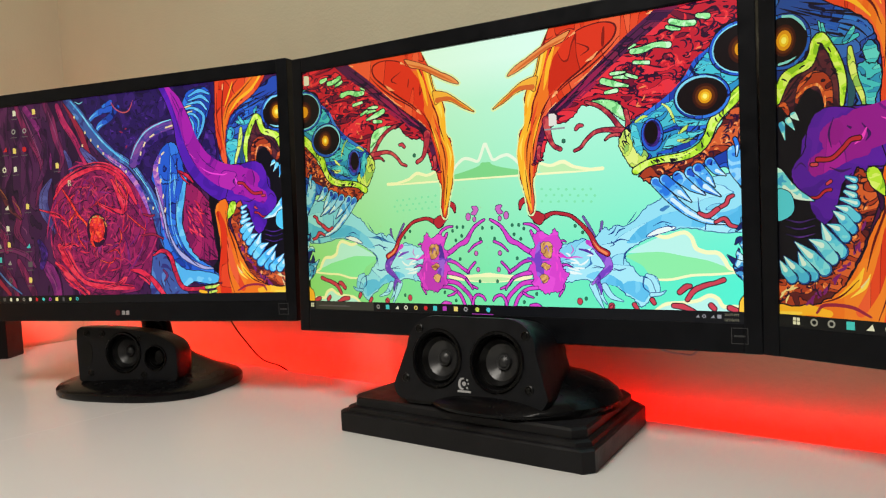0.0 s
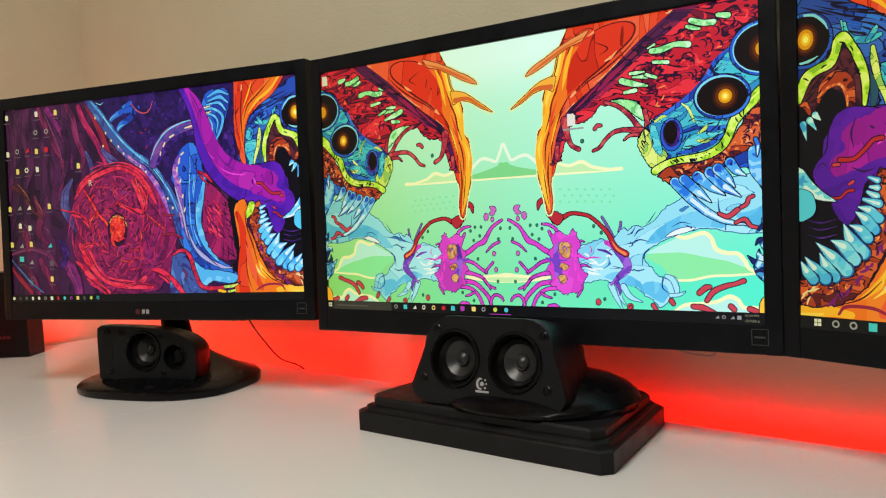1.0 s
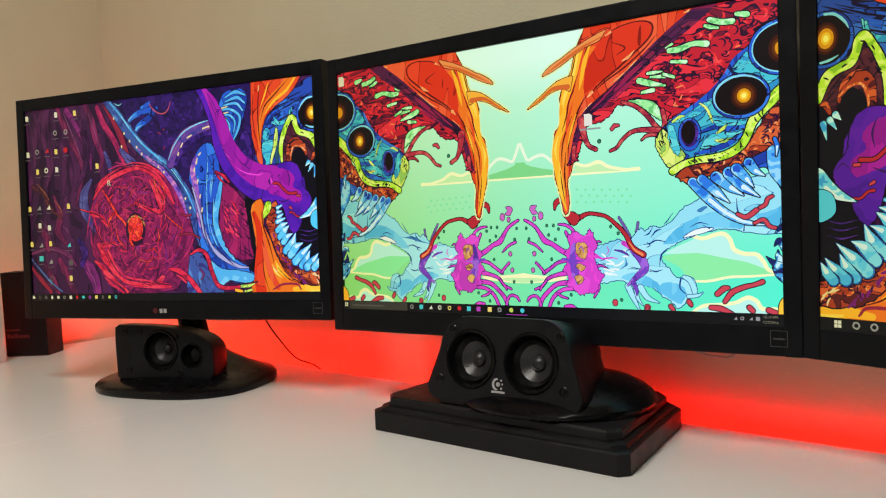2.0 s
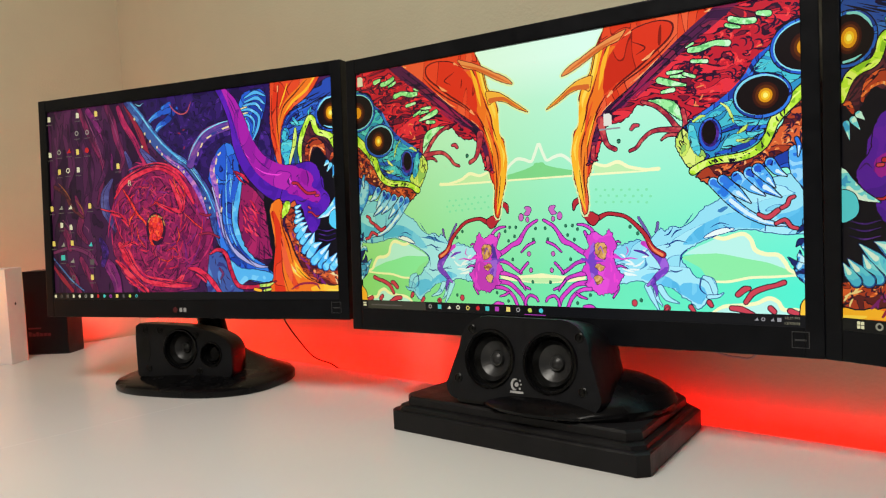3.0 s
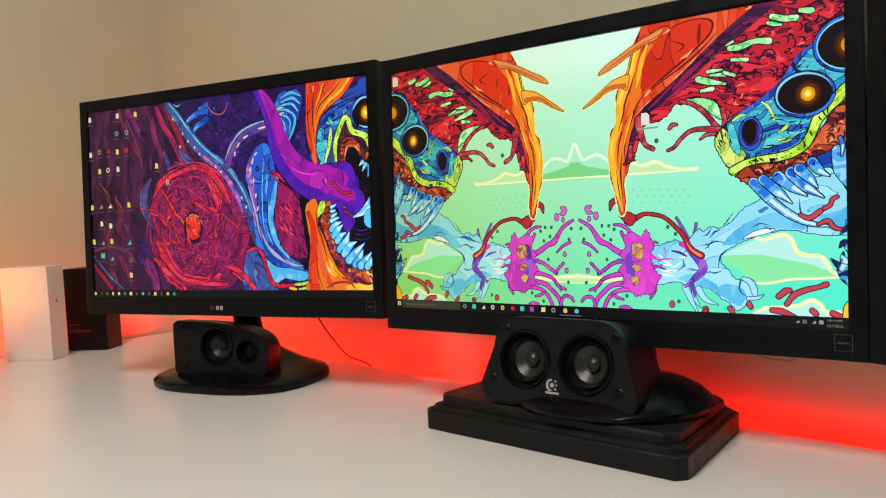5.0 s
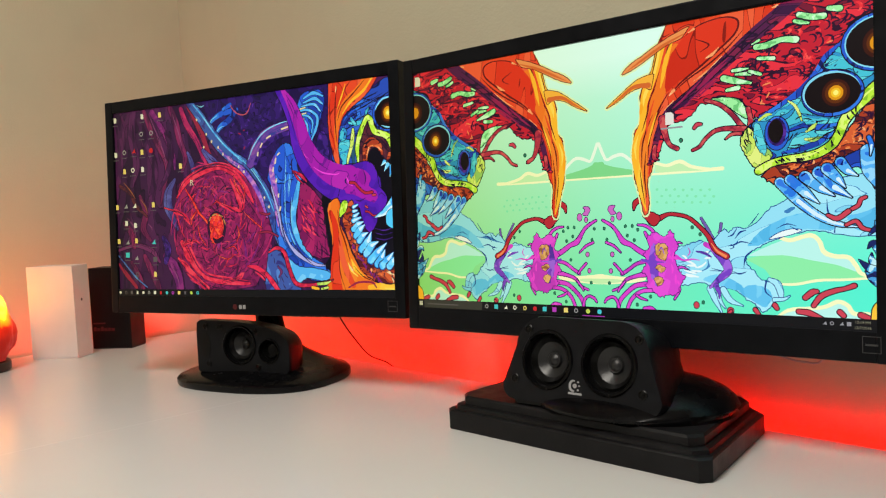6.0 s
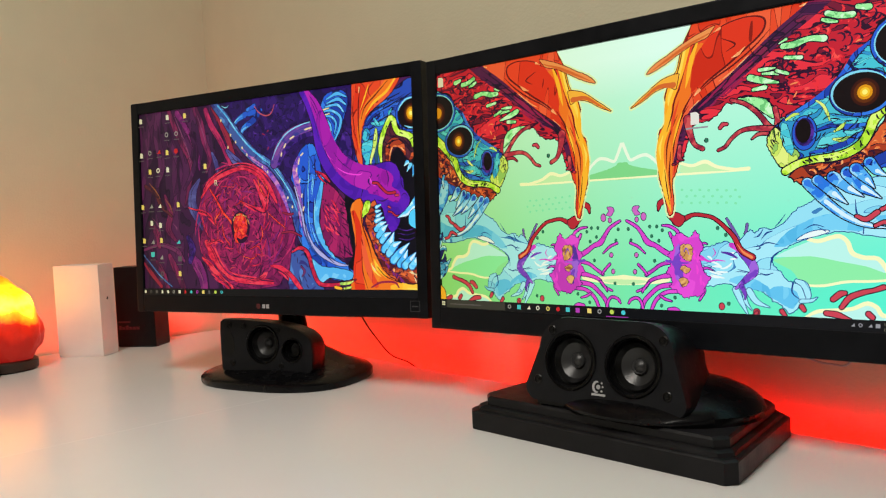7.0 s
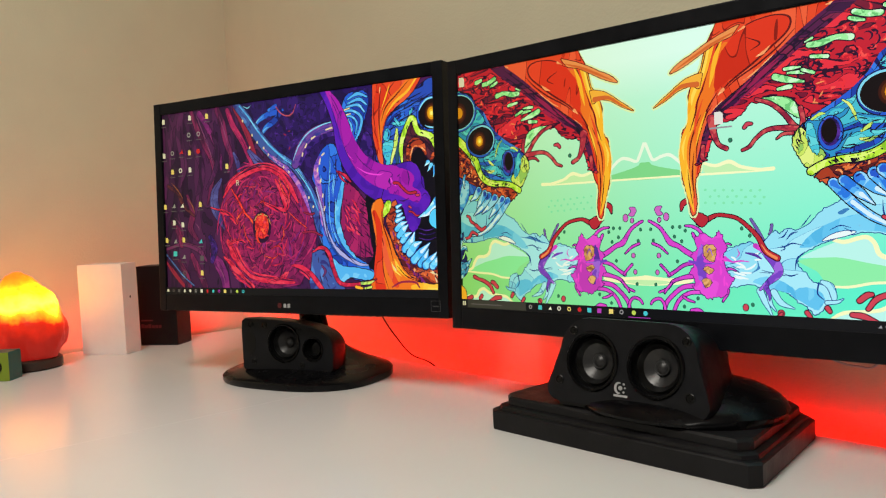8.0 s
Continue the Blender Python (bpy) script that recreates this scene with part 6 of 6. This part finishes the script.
    # ventilation ribs along the lower edge
    for k in range(9):
        part("rib", box((SW * 0.58 + k * 0.014, 0.004, -low - 0.0012), (SW * 0.58 + k * 0.014 + 0.009, 0.026, -low + 0.002), 0.0005), BEZEL, ob)
    return ob, lit


def rect3(x0, z0, x1, z1, y):
    return [(x0, y, z0), (x1, y, z0), (x1, y, z1), (x0, y, z1)]


def standing(x, y, z, yaw, tilt):
    return Matrix.Translation((x, y, DESK + z)) @ Matrix.Rotation(yaw, 4, "Z") @ Matrix.Rotation(-tilt, 4, "X")


MID_POSE = standing(0.0586, -0.1349, 0.129, 0.1362, 0.0415)
LEFT_POSE = standing(-0.4823, -0.3182, 0.1386, 0.3554, 0.0414) @ Matrix.Scale(0.991, 4)
RIGHT_POSE = standing(0.617, -0.063, 0.129, -0.23, 0.03)
mid, mid_screen = monitor(MID_POSE, "black framed monitor showing a bright green picture with orange arcs", "sky", mid_picture, Art(262.5, both=True))
left, left_screen = monitor(LEFT_POSE, "black framed monitor showing a dark purple picture with red swirls", "base_dark", side_picture, Art())
right, right_screen = monitor(RIGHT_POSE, "black framed monitor, only its edge in view, with a purple picture", "base_dark", side_picture, Art(flip=True))

# signs on the middle screen
part("search_field", flat(rect(0.0105, 0.0004, 0.103, 0.0104), FRONT + 0.0001), SEARCH, mid_screen)
part("text_bar", flat(rect(0.016, 0.0044, 0.066, 0.0058), FRONT + 0.0003), ICON_INKS[6], mid_screen)
for k, (x, kind, shape) in enumerate(((110, 2, "ring"), (124, 3, "square"), (138, 0, "peak"), (151, 0, "ring"), (165, 1, "ring"), (179, 4, "disc"), (192, 3, "square"), (205, 5, "square"), (220, 1, "square"), (233, 2, "ring"), (248, 7, "disc"), (262, 3, "disc"))):
    icon(mid_screen, x / 1000, 0.0056, kind, shape, 0.0026)
for dx in (-0.0014, 0.0014):
    for dz in (-0.0014, 0.0014):
        part("icon", flat(rect(0.0048 + dx - 0.0011, 0.0056 + dz - 0.0011, 0.0048 + dx + 0.0011, 0.0056 + dz + 0.0011), FRONT + 0.0001), ICON_INKS[0], mid_screen)
part("active_mark", flat(rect(0.241, 0.0003, 0.268, 0.001), FRONT + 0.0002), ICON_INKS[5], mid_screen)
for x, shape in ((489, "peak"), (495, "ring"), (503, "peak"), (509, "square")):
    icon(mid_screen, x / 1000, 0.0058, 2, shape, 0.0018)
caption(mid_screen, "10:19 PM", 0.520, 0.0066, 0.0034, ICON_INKS[2])
caption(mid_screen, "12/7/2016", 0.520, 0.0018, 0.0034, ICON_INKS[2])
icon(mid_screen, 0.0076, 0.290, 0, "page", 0.006)
icon(mid_screen, 0.3455, 0.206, 0, "page", 0.0062)
part("text_bar", flat(rect(0.336, 0.1955, 0.359, 0.1972), FRONT + 0.0001), ICON_INKS[2], mid_screen)

# signs on the left screen
SPOTS = [(6, 289), (68, 290), (107, 289), (5, 232), (25, 235), (46, 236), (65, 233), (85, 234), (24, 204), (43, 205), (65, 205), (148, 205), (4, 146), (24, 147)]
SPOTS += [(44, 147), (86, 147), (24, 119), (44, 115), (5, 90), (25, 88), (45, 90), (84, 87), (24, 67), (44, 62), (86, 59), (45, 35), (85, 35), (65, 262), (87, 262)]
LOOKS = [(0, "page"), (0, "page"), (1, "page"), (0, "page"), (2, "ring"), (4, "peak"), (1, "page"), (4, "disc"), (1, "page"), (0, "ring"), (0, "page"), (1, "page"), (1, "page"), (2, "peak")]
LOOKS += [(0, "peak"), (1, "page"), (0, "page"), (0, "page"), (1, "page"), (2, "peak"), (1, "page"), (3, "peak"), (3, "square"), (2, "peak"), (6, "square"), (6, "ring"), (1, "page"), (2, "ring"), (2, "ring")]
for (x, z), (kind, shape) in zip(SPOTS, LOOKS):
    icon(left_screen, x / 1000, z / 1000, kind, shape, 0.0041)
    part("text_bar", flat(rect(x / 1000 - 0.006, z / 1000 - 0.0095, x / 1000 + 0.006, z / 1000 - 0.0083), FRONT + 0.0001), ICON_INKS[6], left_screen)
for k, kind in enumerate((0, 6, 6, 0, 0, 2, 0, 4, 3, 5, 1, 6, 7, 3)):
    icon(left_screen, 0.004 + k * 0.0131, 0.0054, kind, ("disc", "ring", "square", "page")[k % 4], 0.0026)
caption(left_screen, "R", 0.1702, 0.1732, 0.0125, ICON_INKS[0])
# signs on the right screen
for dx in (-0.0017, 0.0017):
    for dz in (-0.0017, 0.0017):
        part("icon", flat(rect(0.016 + dx - 0.0014, 0.0056 + dz - 0.0014, 0.016 + dx + 0.0014, 0.0056 + dz + 0.0014), FRONT + 0.0001), ICON_INKS[0], right_screen)
for x, kind, shape in ((0.032, 2, "ring"), (0.047, 2, "ring"), (0.063, 3, "square"), (0.079, 0, "peak"), (0.094, 0, "ring")):
    icon(right_screen, x, 0.0056, kind, shape, 0.0034)


# ---- stands of the monitors ----
def superellipse(rx, ry, z, n=48, power=2.6, y_shift=0.0):
    pts = []
    for i in range(n):
        a = i * math.tau / n
        c, s = math.cos(a), math.sin(a)
        pts.append((rx * math.copysign(abs(c) ** (2 / power), c), y_shift + ry * math.copysign(abs(s) ** (2 / power), s), z))
    return pts


# the middle one: an oval disc with a low dome and a neck
mid_stand = thing("monitor_stand", pose(0.352, -0.098, DESK + 0.038, 0, 0, 7.8), "glossy black oval monitor stand on the wooden plinth", "monitor stand", "monitor stands")
part("foot", rings([superellipse(0.1108, 0.081, 0, power=2), superellipse(0.10796, 0.084, 0.002, power=2), superellipse(0.10796, 0.084, 0.005, power=2), superellipse(0.1127, 0.079, 0.0085, power=2), superellipse(0.1079, 0.072, 0.0150, power=2, y_shift=0.004), superellipse(0.0974, 0.058, 0.0220, power=2, y_shift=0.009), superellipse(0.080, 0.038, 0.0290, power=2, y_shift=0.014), superellipse(0.045, 0.022, 0.0343, power=2, y_shift=0.018)]), GLOSS, mid_stand, smooth=True)
part("neck", rings([superellipse(0.033, 0.012, 0.0343, y_shift=0.02), superellipse(0.03, 0.011, 0.08, y_shift=0.03), superellipse(0.03, 0.011, 0.2, y_shift=0.05)]), BEZEL, mid_stand, smooth=True)

# the left one: a wedge that rises to its neck
left_stand = thing("monitor_stand", pose(-0.282, -0.176, DESK, 0, 0, 20.4), "glossy black wedge-shaped monitor stand on the desk", "monitor stand", "monitor stands")


def wedge(z, grow, rise, back):
    return [(x * grow - 0.020 * min(1, (1 - grow) * 1.3), y * grow + back, z + rise * max(0, 0.5 + y / 0.18)) for x, y, _ in superellipse(0.138, 0.102, 0, power=2.7)]


part("foot", rings([wedge(0.0, 0.985, 0, 0), wedge(0.003, 1, 0, 0), wedge(0.009, 1, 0.004, 0), wedge(0.012, 0.97, 0.006, 0), wedge(0.015, 0.74, 0.010, 0.014), wedge(0.026, 0.44, 0.014, 0.034), wedge(0.044, 0.27, 0.012, 0.044), wedge(0.060, 0.20, 0.006, 0.048)]), GLOSS, left_stand, smooth=True)
part("neck", rings([superellipse(0.026, 0.014, 0.062, y_shift=0.048), superellipse(0.022, 0.013, 0.12, y_shift=0.05), superellipse(0.022, 0.013, 0.22, y_shift=0.056)]), GLOSS, left_stand, "", pose(-0.005, 0, 0, 0, -12), True)

# the right one, out of view
right_stand = thing("monitor_stand", pose(0.92, -0.02, DESK, 0, 0, -13), "glossy black oval monitor stand on the desk", "monitor stand", "monitor stands")
part("foot", rings([superellipse(0.116, 0.06, 0, power=2), superellipse(0.119, 0.062, 0.003, power=2), superellipse(0.114, 0.058, 0.008, power=2), superellipse(0.036, 0.018, 0.02, power=2)]), GLOSS, right_stand, smooth=True)
part("neck", rings([superellipse(0.03, 0.011, 0.0203), superellipse(0.03, 0.011, 0.22)]), BEZEL, right_stand, smooth=True)


# ---- the stepped wooden plinth ----
plinth = thing("plinth", pose(0.157, -0.1925, DESK, 0, 0, 2.8), "black stained wooden plinth with a stepped moulded edge", "plinth")


def cut_rect(inset, cut, z, w=0.327, d=0.186):
    """An oblong with its corners cut off, a little narrower behind."""
    x0, y0, x1, y1 = inset, inset, w - inset, d - inset
    pts = [(x0 + cut, y0), (x1 - cut, y0), (x1, y0 + cut), (x1, y1 - cut), (x1 - cut, y1), (x0 + cut, y1), (x0, y1 - cut), (x0, y0 + cut)]
    return [(x - 0.025 * (y / d) * (x / w), y, z) for x, y in pts]


part("lower_step", rings([cut_rect(0.001, 0.010, 0), cut_rect(0, 0.010, 0.001), cut_rect(0, 0.010, 0.0205), cut_rect(0.0015, 0.012, 0.022), cut_rect(0.004, 0.012, 0.0226)]), PLINTH, plinth)
part("moulding", rings([cut_rect(0.005, 0.012, 0.0228), cut_rect(0.0065, 0.012, 0.026), cut_rect(0.010, 0.012, 0.0275), cut_rect(0.011, 0.012, 0.0277)]), PLINTH, plinth)
part("upper_step", rings([cut_rect(0.0125, 0.012, 0.0279), cut_rect(0.0125, 0.012, 0.0355), cut_rect(0.0145, 0.012, 0.0379)]), PLINTH, plinth)


# ---- the loudspeakers ----
def rounded_face(w0, w1, h, r_top, r_low, n=7):
    """Outline of a face, wider below, with large round upper corners: (x, z) pairs."""
    pts = []
    for cx, cz, r, a0 in ((w0 / 2 - r_low, r_low, r_low, -90), (w1 / 2 - r_top, h - r_top, r_top, 0), (-w1 / 2 + r_top, h - r_top, r_top, 90), (-w0 / 2 + r_low, r_low, r_low, 180)):
        for k in range(n):
            a = radians(a0 + 90 * k / (n - 1))
            pts.append((cx + r * math.cos(a), cz + r * math.sin(a)))
    return pts


def driver(parent, x, z, r, cone=True):
    """A sunk round driver: ring, surround, cone and cap, facing -y."""
    turn = pose(x, 0, z, 90)
    lip = part("ring", lathe([(r * 0.86, -0.001), (r * 0.90, 0.0016), (r * 0.97, 0.0020), (r * 1.0, 0.0010), (r * 1.02, -0.001)], 40, cap=False), GLOSS, parent, "thin glossy black ring", turn, True)
    part("surround", lathe([(r * 0.90, 0.0002), (r * 0.88, -0.004), (r * 0.82, -0.0075), (r * 0.74, -0.0055), (r * 0.66, -0.0090), (r * 0.59, -0.0117)], 40, cap=False), RUBBER, parent, "", turn, True)
    if cone:
        part("cone", lathe([(r * 0.60, -0.0110), (r * 0.42, -0.0146), (r * 0.25, -0.0168)], 40, cap=False), CONE, parent, "grey paper cone", turn, True)
        part("cap", lathe([(r * 0.27, -0.0166), (r * 0.265, -0.0146), (r * 0.235, -0.0136), (r * 0.20, -0.0140), (r * 0.14, -0.0124), (r * 0.07, -0.0115), (0.0004, -0.0112)], 32, cap=False), CONE, parent, "domed grey cap", turn, True)
    else:
        part("well", lathe([(r * 0.56, -0.005), (r * 0.5, -0.012), (0.0004, -0.014)], 32, cap=False), RUBBER, parent, "dark sunk port", turn, True)


def screw(parent, x, z):
    part("screw", lathe([(0.0050, -0.0006), (0.0050, 0.0008), (0.0042, 0.0013), (0.0036, 0.0004), (0.0020, 0.0002), (0.0018, 0.0012), (0.0003, 0.0014)], 18), RUBBER, parent, "", pose(x, 0, z, 90), True)


def hollowed(outline, holes, y):
    """A front plate with round openings."""
    bm = bmesh.new()
    edges = []
    for loop in [outline] + [round_outline(x, z, r, 40) for x, z, r in holes]:
        vs = [bm.verts.new((px, y, pz)) for px, pz in loop]
        edges += [bm.edges.new((vs[i], vs[(i + 1) % len(vs)])) for i in range(len(vs))]
    bmesh.ops.triangle_fill(bm, edges=edges, use_beauty=True)
    return bm


def scaled(outline, k, y, cx=0.0, cz=0.04, low=-0.005):
    return [(cx + (x - cx) * k, y, max(low, cz + (z - cz) * k)) for x, z in outline]


def speaker_shell(parent, outline, depth, cx, cz):
    steps = ((1.0, 0.0), (1.012, 0.03), (1.015, 0.10), (1.008, 0.35), (0.985, 0.58), (0.94, 0.76), (0.85, 0.92), (0.68, 1.0))
    loops = [scaled(outline, k, depth * f, cx, cz) for k, f in steps]
    part("cabinet", rings(loops, cap_first=False), SPEAKER_BLACK, parent, smooth=True)


def lean(m, degrees):
    return m @ pose(0, 0, 0, -degrees)


# the centre one, with two drivers side by side
centre = thing("loudspeaker", lean(pose(0.3306, -0.1650, DESK + 0.0489, 0, 0, 6.1), 10.6), "satin black centre loudspeaker with two grey drivers on the stand", "loudspeaker", "loudspeakers")
face = [(x, z - 0.005) for x, z in rounded_face(0.188, 0.158, 0.0915, 0.034, 0.016)]
part("front_plate", hollowed(face, [(-0.0385, 0.0412, 0.0312), (0.0352, 0.0418, 0.0312)], 0.0), SPEAKER_BLACK, centre)
speaker_shell(centre, face, 0.105, 0.0, 0.036)
for dx, dz in ((-0.0385, 0.0412), (0.0352, 0.0418)):
    driver(centre, dx, dz, 0.0318)
for x, z in ((-0.0637, 0.0721), (0.0671, 0.0699), (-0.0780, 0.0177), (0.0740, 0.0165)):
    screw(centre, x, z)
crescent = [(-0.0046 + 0.0052 * math.cos(radians(a)), 0.0172 + 0.0062 * math.sin(radians(a))) for a in range(75, 286, 15)]
crescent += [(-0.0036 + 0.0036 * math.cos(radians(a)), 0.0172 + 0.0046 * math.sin(radians(a))) for a in range(285, 74, -15)]
part("badge", flat(crescent, 0.0004), PRINT_GREY, centre, "pale grey crescent mark")
for bx, bz, r in ((-0.0026, 0.0172, 0.0024), (0.0012, 0.0214, 0.0011), (0.0026, 0.0176, 0.0010), (0.0014, 0.0132, 0.0012)):
    part("badge", flat(round_outline(bx, bz, r), 0.0004), PRINT_GREY, centre)
part("badge", flat(rect(-0.0100, 0.0082, 0.0060, 0.0104), 0.0004), PRINT_GREY, centre, "pale grey lettering shown as a bar")
part("base_lip", box((-0.080, 0.004, -0.009), (0.080, 0.07, -0.002), 0.0018), RUBBER, centre)

# the satellite, lying on its side
side_speaker = thing("loudspeaker", lean(pose(-0.275, -0.2175, DESK + 0.0165, 0, 0, 25.5), 3), "satin black satellite loudspeaker lying on its side", "loudspeaker", "loudspeakers")
upper = smooth_line([(0.0855, 0.030, 0), (0.083, 0.048, 0), (0.066, 0.063, 0), (0.030, 0.074, 0), (-0.02, 0.0795, 0), (-0.078, 0.0815, 0)], 5)
shape = [(-0.083, 0.003), (-0.080, 0.0), (0.080, 0.0), (0.0855, 0.006)] + [(p.x, p.y) for p in upper] + [(-0.0845, 0.0775), (-0.0855, 0.06)]
part("front_plate", hollowed(shape, [(-0.004, 0.043, 0.030), (0.050, 0.035, 0.0185)], 0.0), SPEAKER_BLACK, side_speaker)
speaker_shell(side_speaker, shape, 0.062, -0.01, 0.036)
driver(side_speaker, -0.004, 0.043, 0.0305)
driver(side_speaker, 0.050, 0.035, 0.019, cone=False)
for x, z in ((-0.067, 0.072), (-0.040, 0.071), (0.024, 0.064), (-0.062, 0.013), (0.03, 0.01)):
    screw(side_speaker, x, z)
part("port", flat([(x * 0.010 - 0.068, 0.042 + z * 0.020) for x, z in round_outline(0, 0, 1, 20)], 0.0004), RUBBER, side_speaker, "dark oval port")


# ---- boxes, lamp and small things ----
def carton(name, m, size, material, label, seam):
    w, d, h = size
    ob = thing(name, m, label, "box")
    part("tray", box((0.0008, 0.0008, 0), (w - 0.0008, d - 0.0008, 0.0016), 0.0003), material, ob)
    part("lid", box((0, 0, 0.0016 + seam), (w, d, h), 0.0010), material, ob)
    return ob


white_box = carton("white_box", pose(-0.848, -0.362, DESK, 0, 0, 38.4), (0.098, 0.050, 0.181), CARD_WHITE, "tall plain white cardboard box standing on the desk", 0.0003)
part("dot", rings([[(0.0981, 0.024 + 0.0022 * math.cos(k), 0.113 + 0.003 * math.sin(k)) for k in [i * math.tau / 14 for i in range(14)]], [(0.0985, 0.024 + 0.0022 * math.cos(k), 0.113 + 0.003 * math.sin(k)) for k in [i * math.tau / 14 for i in range(14)]]]), PRINT_DIM, white_box, "small dark dot")
black_box = carton("black_box", pose(-0.861, -0.242, DESK, 0, 0, 38.4), (0.087, 0.054, 0.168), CARD_BLACK, "tall black cardboard box with small red print", 0.0003)
part("print", flat(rect(0.004, 0.0515, 0.031, 0.0545), 0.0004), PRINT_RED, black_box, "thin dark red lettering shown as a bar")
for k in range(6):
    part("print", flat(rect(0.004 + k * 0.008, 0.037, 0.0105 + k * 0.008, 0.0455 if k in (0, 2) else 0.043), 0.0004), PRINT_RED, black_box, "dark red lettering shown as a bar")

lamp = thing("salt_lamp", pose(-0.797, -0.475, DESK, 0, 0, 30), "glowing orange salt rock lamp on a dark wooden base", "lamp")
part("base", rings([superellipse(0.060, 0.052, 0, 36, 2.2), superellipse(0.064, 0.056, 0.003, 36, 2.2), superellipse(0.064, 0.056, 0.017, 36, 2.2), superellipse(0.060, 0.052, 0.02, 36, 2.2)]), WOOD_DARK, lamp, "dark wooden base", None, True)


def salt_rock():
    """Rough salt lit from within: red where it is thick and low, yellow where the bulb is near."""
    m, n, l, b = nodes_of("lit_salt")
    tc, sep, tex = n.new("ShaderNodeTexCoord"), n.new("ShaderNodeSeparateXYZ"), n.new("ShaderNodeTexNoise")
    tex.inputs["Scale"].default_value, tex.inputs["Detail"].default_value = 28, 4
    l.new(tc.outputs["Object"], sep.inputs["Vector"])
    l.new(tc.outputs["Object"], tex.inputs["Vector"])
    scale, jitter, add = n.new("ShaderNodeMapRange"), n.new("ShaderNodeMapRange"), n.new("ShaderNodeMath")
    scale.inputs["From Min"].default_value, scale.inputs["From Max"].default_value = 0.02, 0.18
    jitter.inputs["To Min"].default_value, jitter.inputs["To Max"].default_value = -0.16, 0.16
    l.new(sep.outputs["Z"], scale.inputs["Value"])
    l.new(tex.outputs["Fac"], jitter.inputs["Value"])
    l.new(scale.outputs["Result"], add.inputs[0])
    l.new(jitter.outputs["Result"], add.inputs[1])
    ramp = n.new("ShaderNodeValToRGB")
    l.new(add.outputs[0], ramp.inputs["Fac"])
    e = ramp.color_ramp.elements
    e[0].position, e[0].color = 0.0, (0.028, 0.0007, 0.0005, 1)
    e[1].position, e[1].color = 1.0, (0.24, 0.035, 0.001, 1)
    for p, c in ((0.22, (0.045, 0.0009, 0.0005, 1)), (0.42, (0.10, 0.0022, 0.0004, 1)), (0.53, (0.42, 0.09, 0.002, 1)), (0.62, (1.2, 0.40, 0.02, 1)), (0.76, (0.52, 0.15, 0.002, 1)), (0.88, (0.34, 0.06, 0.001, 1))):
        e.new(p).color = c
    b.inputs["Base Color"].default_value = (0.08, 0.014, 0.008, 1)
    b.inputs["Roughness"].default_value = 0.5
    b.inputs["Specular IOR Level"].default_value = 0.25
    l.new(ramp.outputs["Color"], b.inputs["Emission Color"])
    b.inputs["Emission Strength"].default_value = 8.5
    bp = n.new("ShaderNodeBump")
    bp.inputs["Strength"].default_value, bp.inputs["Distance"].default_value = 0.6, 0.004
    l.new(tex.outputs["Fac"], bp.inputs["Height"])
    l.new(bp.outputs["Normal"], b.inputs["Normal"])
    return m


bm = bmesh.new()
bmesh.ops.create_icosphere(bm, subdivisions=5, radius=1)
for v in bm.verts:
    d = v.co.normalized()
    lump = 1 + 0.16 * noise.noise(d * 1.7 + Vector((3, 1, 4))) + 0.07 * noise.noise(d * 4.5) + 0.025 * noise.noise(d * 13)
    z = d.z * lump
    taper = 1.0 - 0.22 * max(z, 0)
    v.co = Vector((0.074 * d.x * lump * taper, 0.066 * d.y * lump * taper, 0.080 + max(0.094 * z, -0.0597)))
part("rock", bm, salt_rock(), lamp, "glowing orange and yellow salt rock", None, True)

cube = thing("toy_camera", pose(-0.680, -0.527, DESK, 0, 0, 229), "small yellow-green and teal box with a round black opening", "toy")
part("body", box((0, -0.040, 0), (0.050, -0.0012, 0.050), 0.002), CUBE_TEAL, cube, "dark teal sides")
part("front", box((0.0004, -0.0012, 0.0004), (0.0496, 0.0, 0.0496), 0.0004), CUBE_GREEN, cube, "yellow-green front")
part("opening", lathe([(0.012, 0), (0.012, 0.0012), (0.010, 0.0012), (0.009, 0.0004)], 28), RUBBER, cube, "round black opening", pose(0.024, 0.0002, 0.025, -90))

cable = part("cable", tube(smooth_line([(-0.247, -0.064, DESK + 0.115), (-0.240, -0.05, DESK + 0.078), (-0.231, -0.035, DESK + 0.049), (-0.213, -0.018, DESK + 0.018), (-0.192, 0.004, DESK + 0.003), (-0.184, 0.016, DESK - 0.02), (-0.182, 0.018, DESK - 0.10)], 8), 0.0011), RUBBER)
tagged(cable, "thin black cable dropping behind the desk edge", "cable")

loop = part("cable", tube(smooth_line([(0.455, -0.02, DESK + 0.13), (0.470, -0.02, DESK + 0.096), (0.485, -0.02, DESK + 0.088), (0.502, -0.02, DESK + 0.086), (0.520, -0.02, DESK + 0.090), (0.535, -0.02, DESK + 0.13)], 6), 0.0010), PRINT_GREY)
tagged(loop, "thin grey cable sagging just below the monitor", "cable")
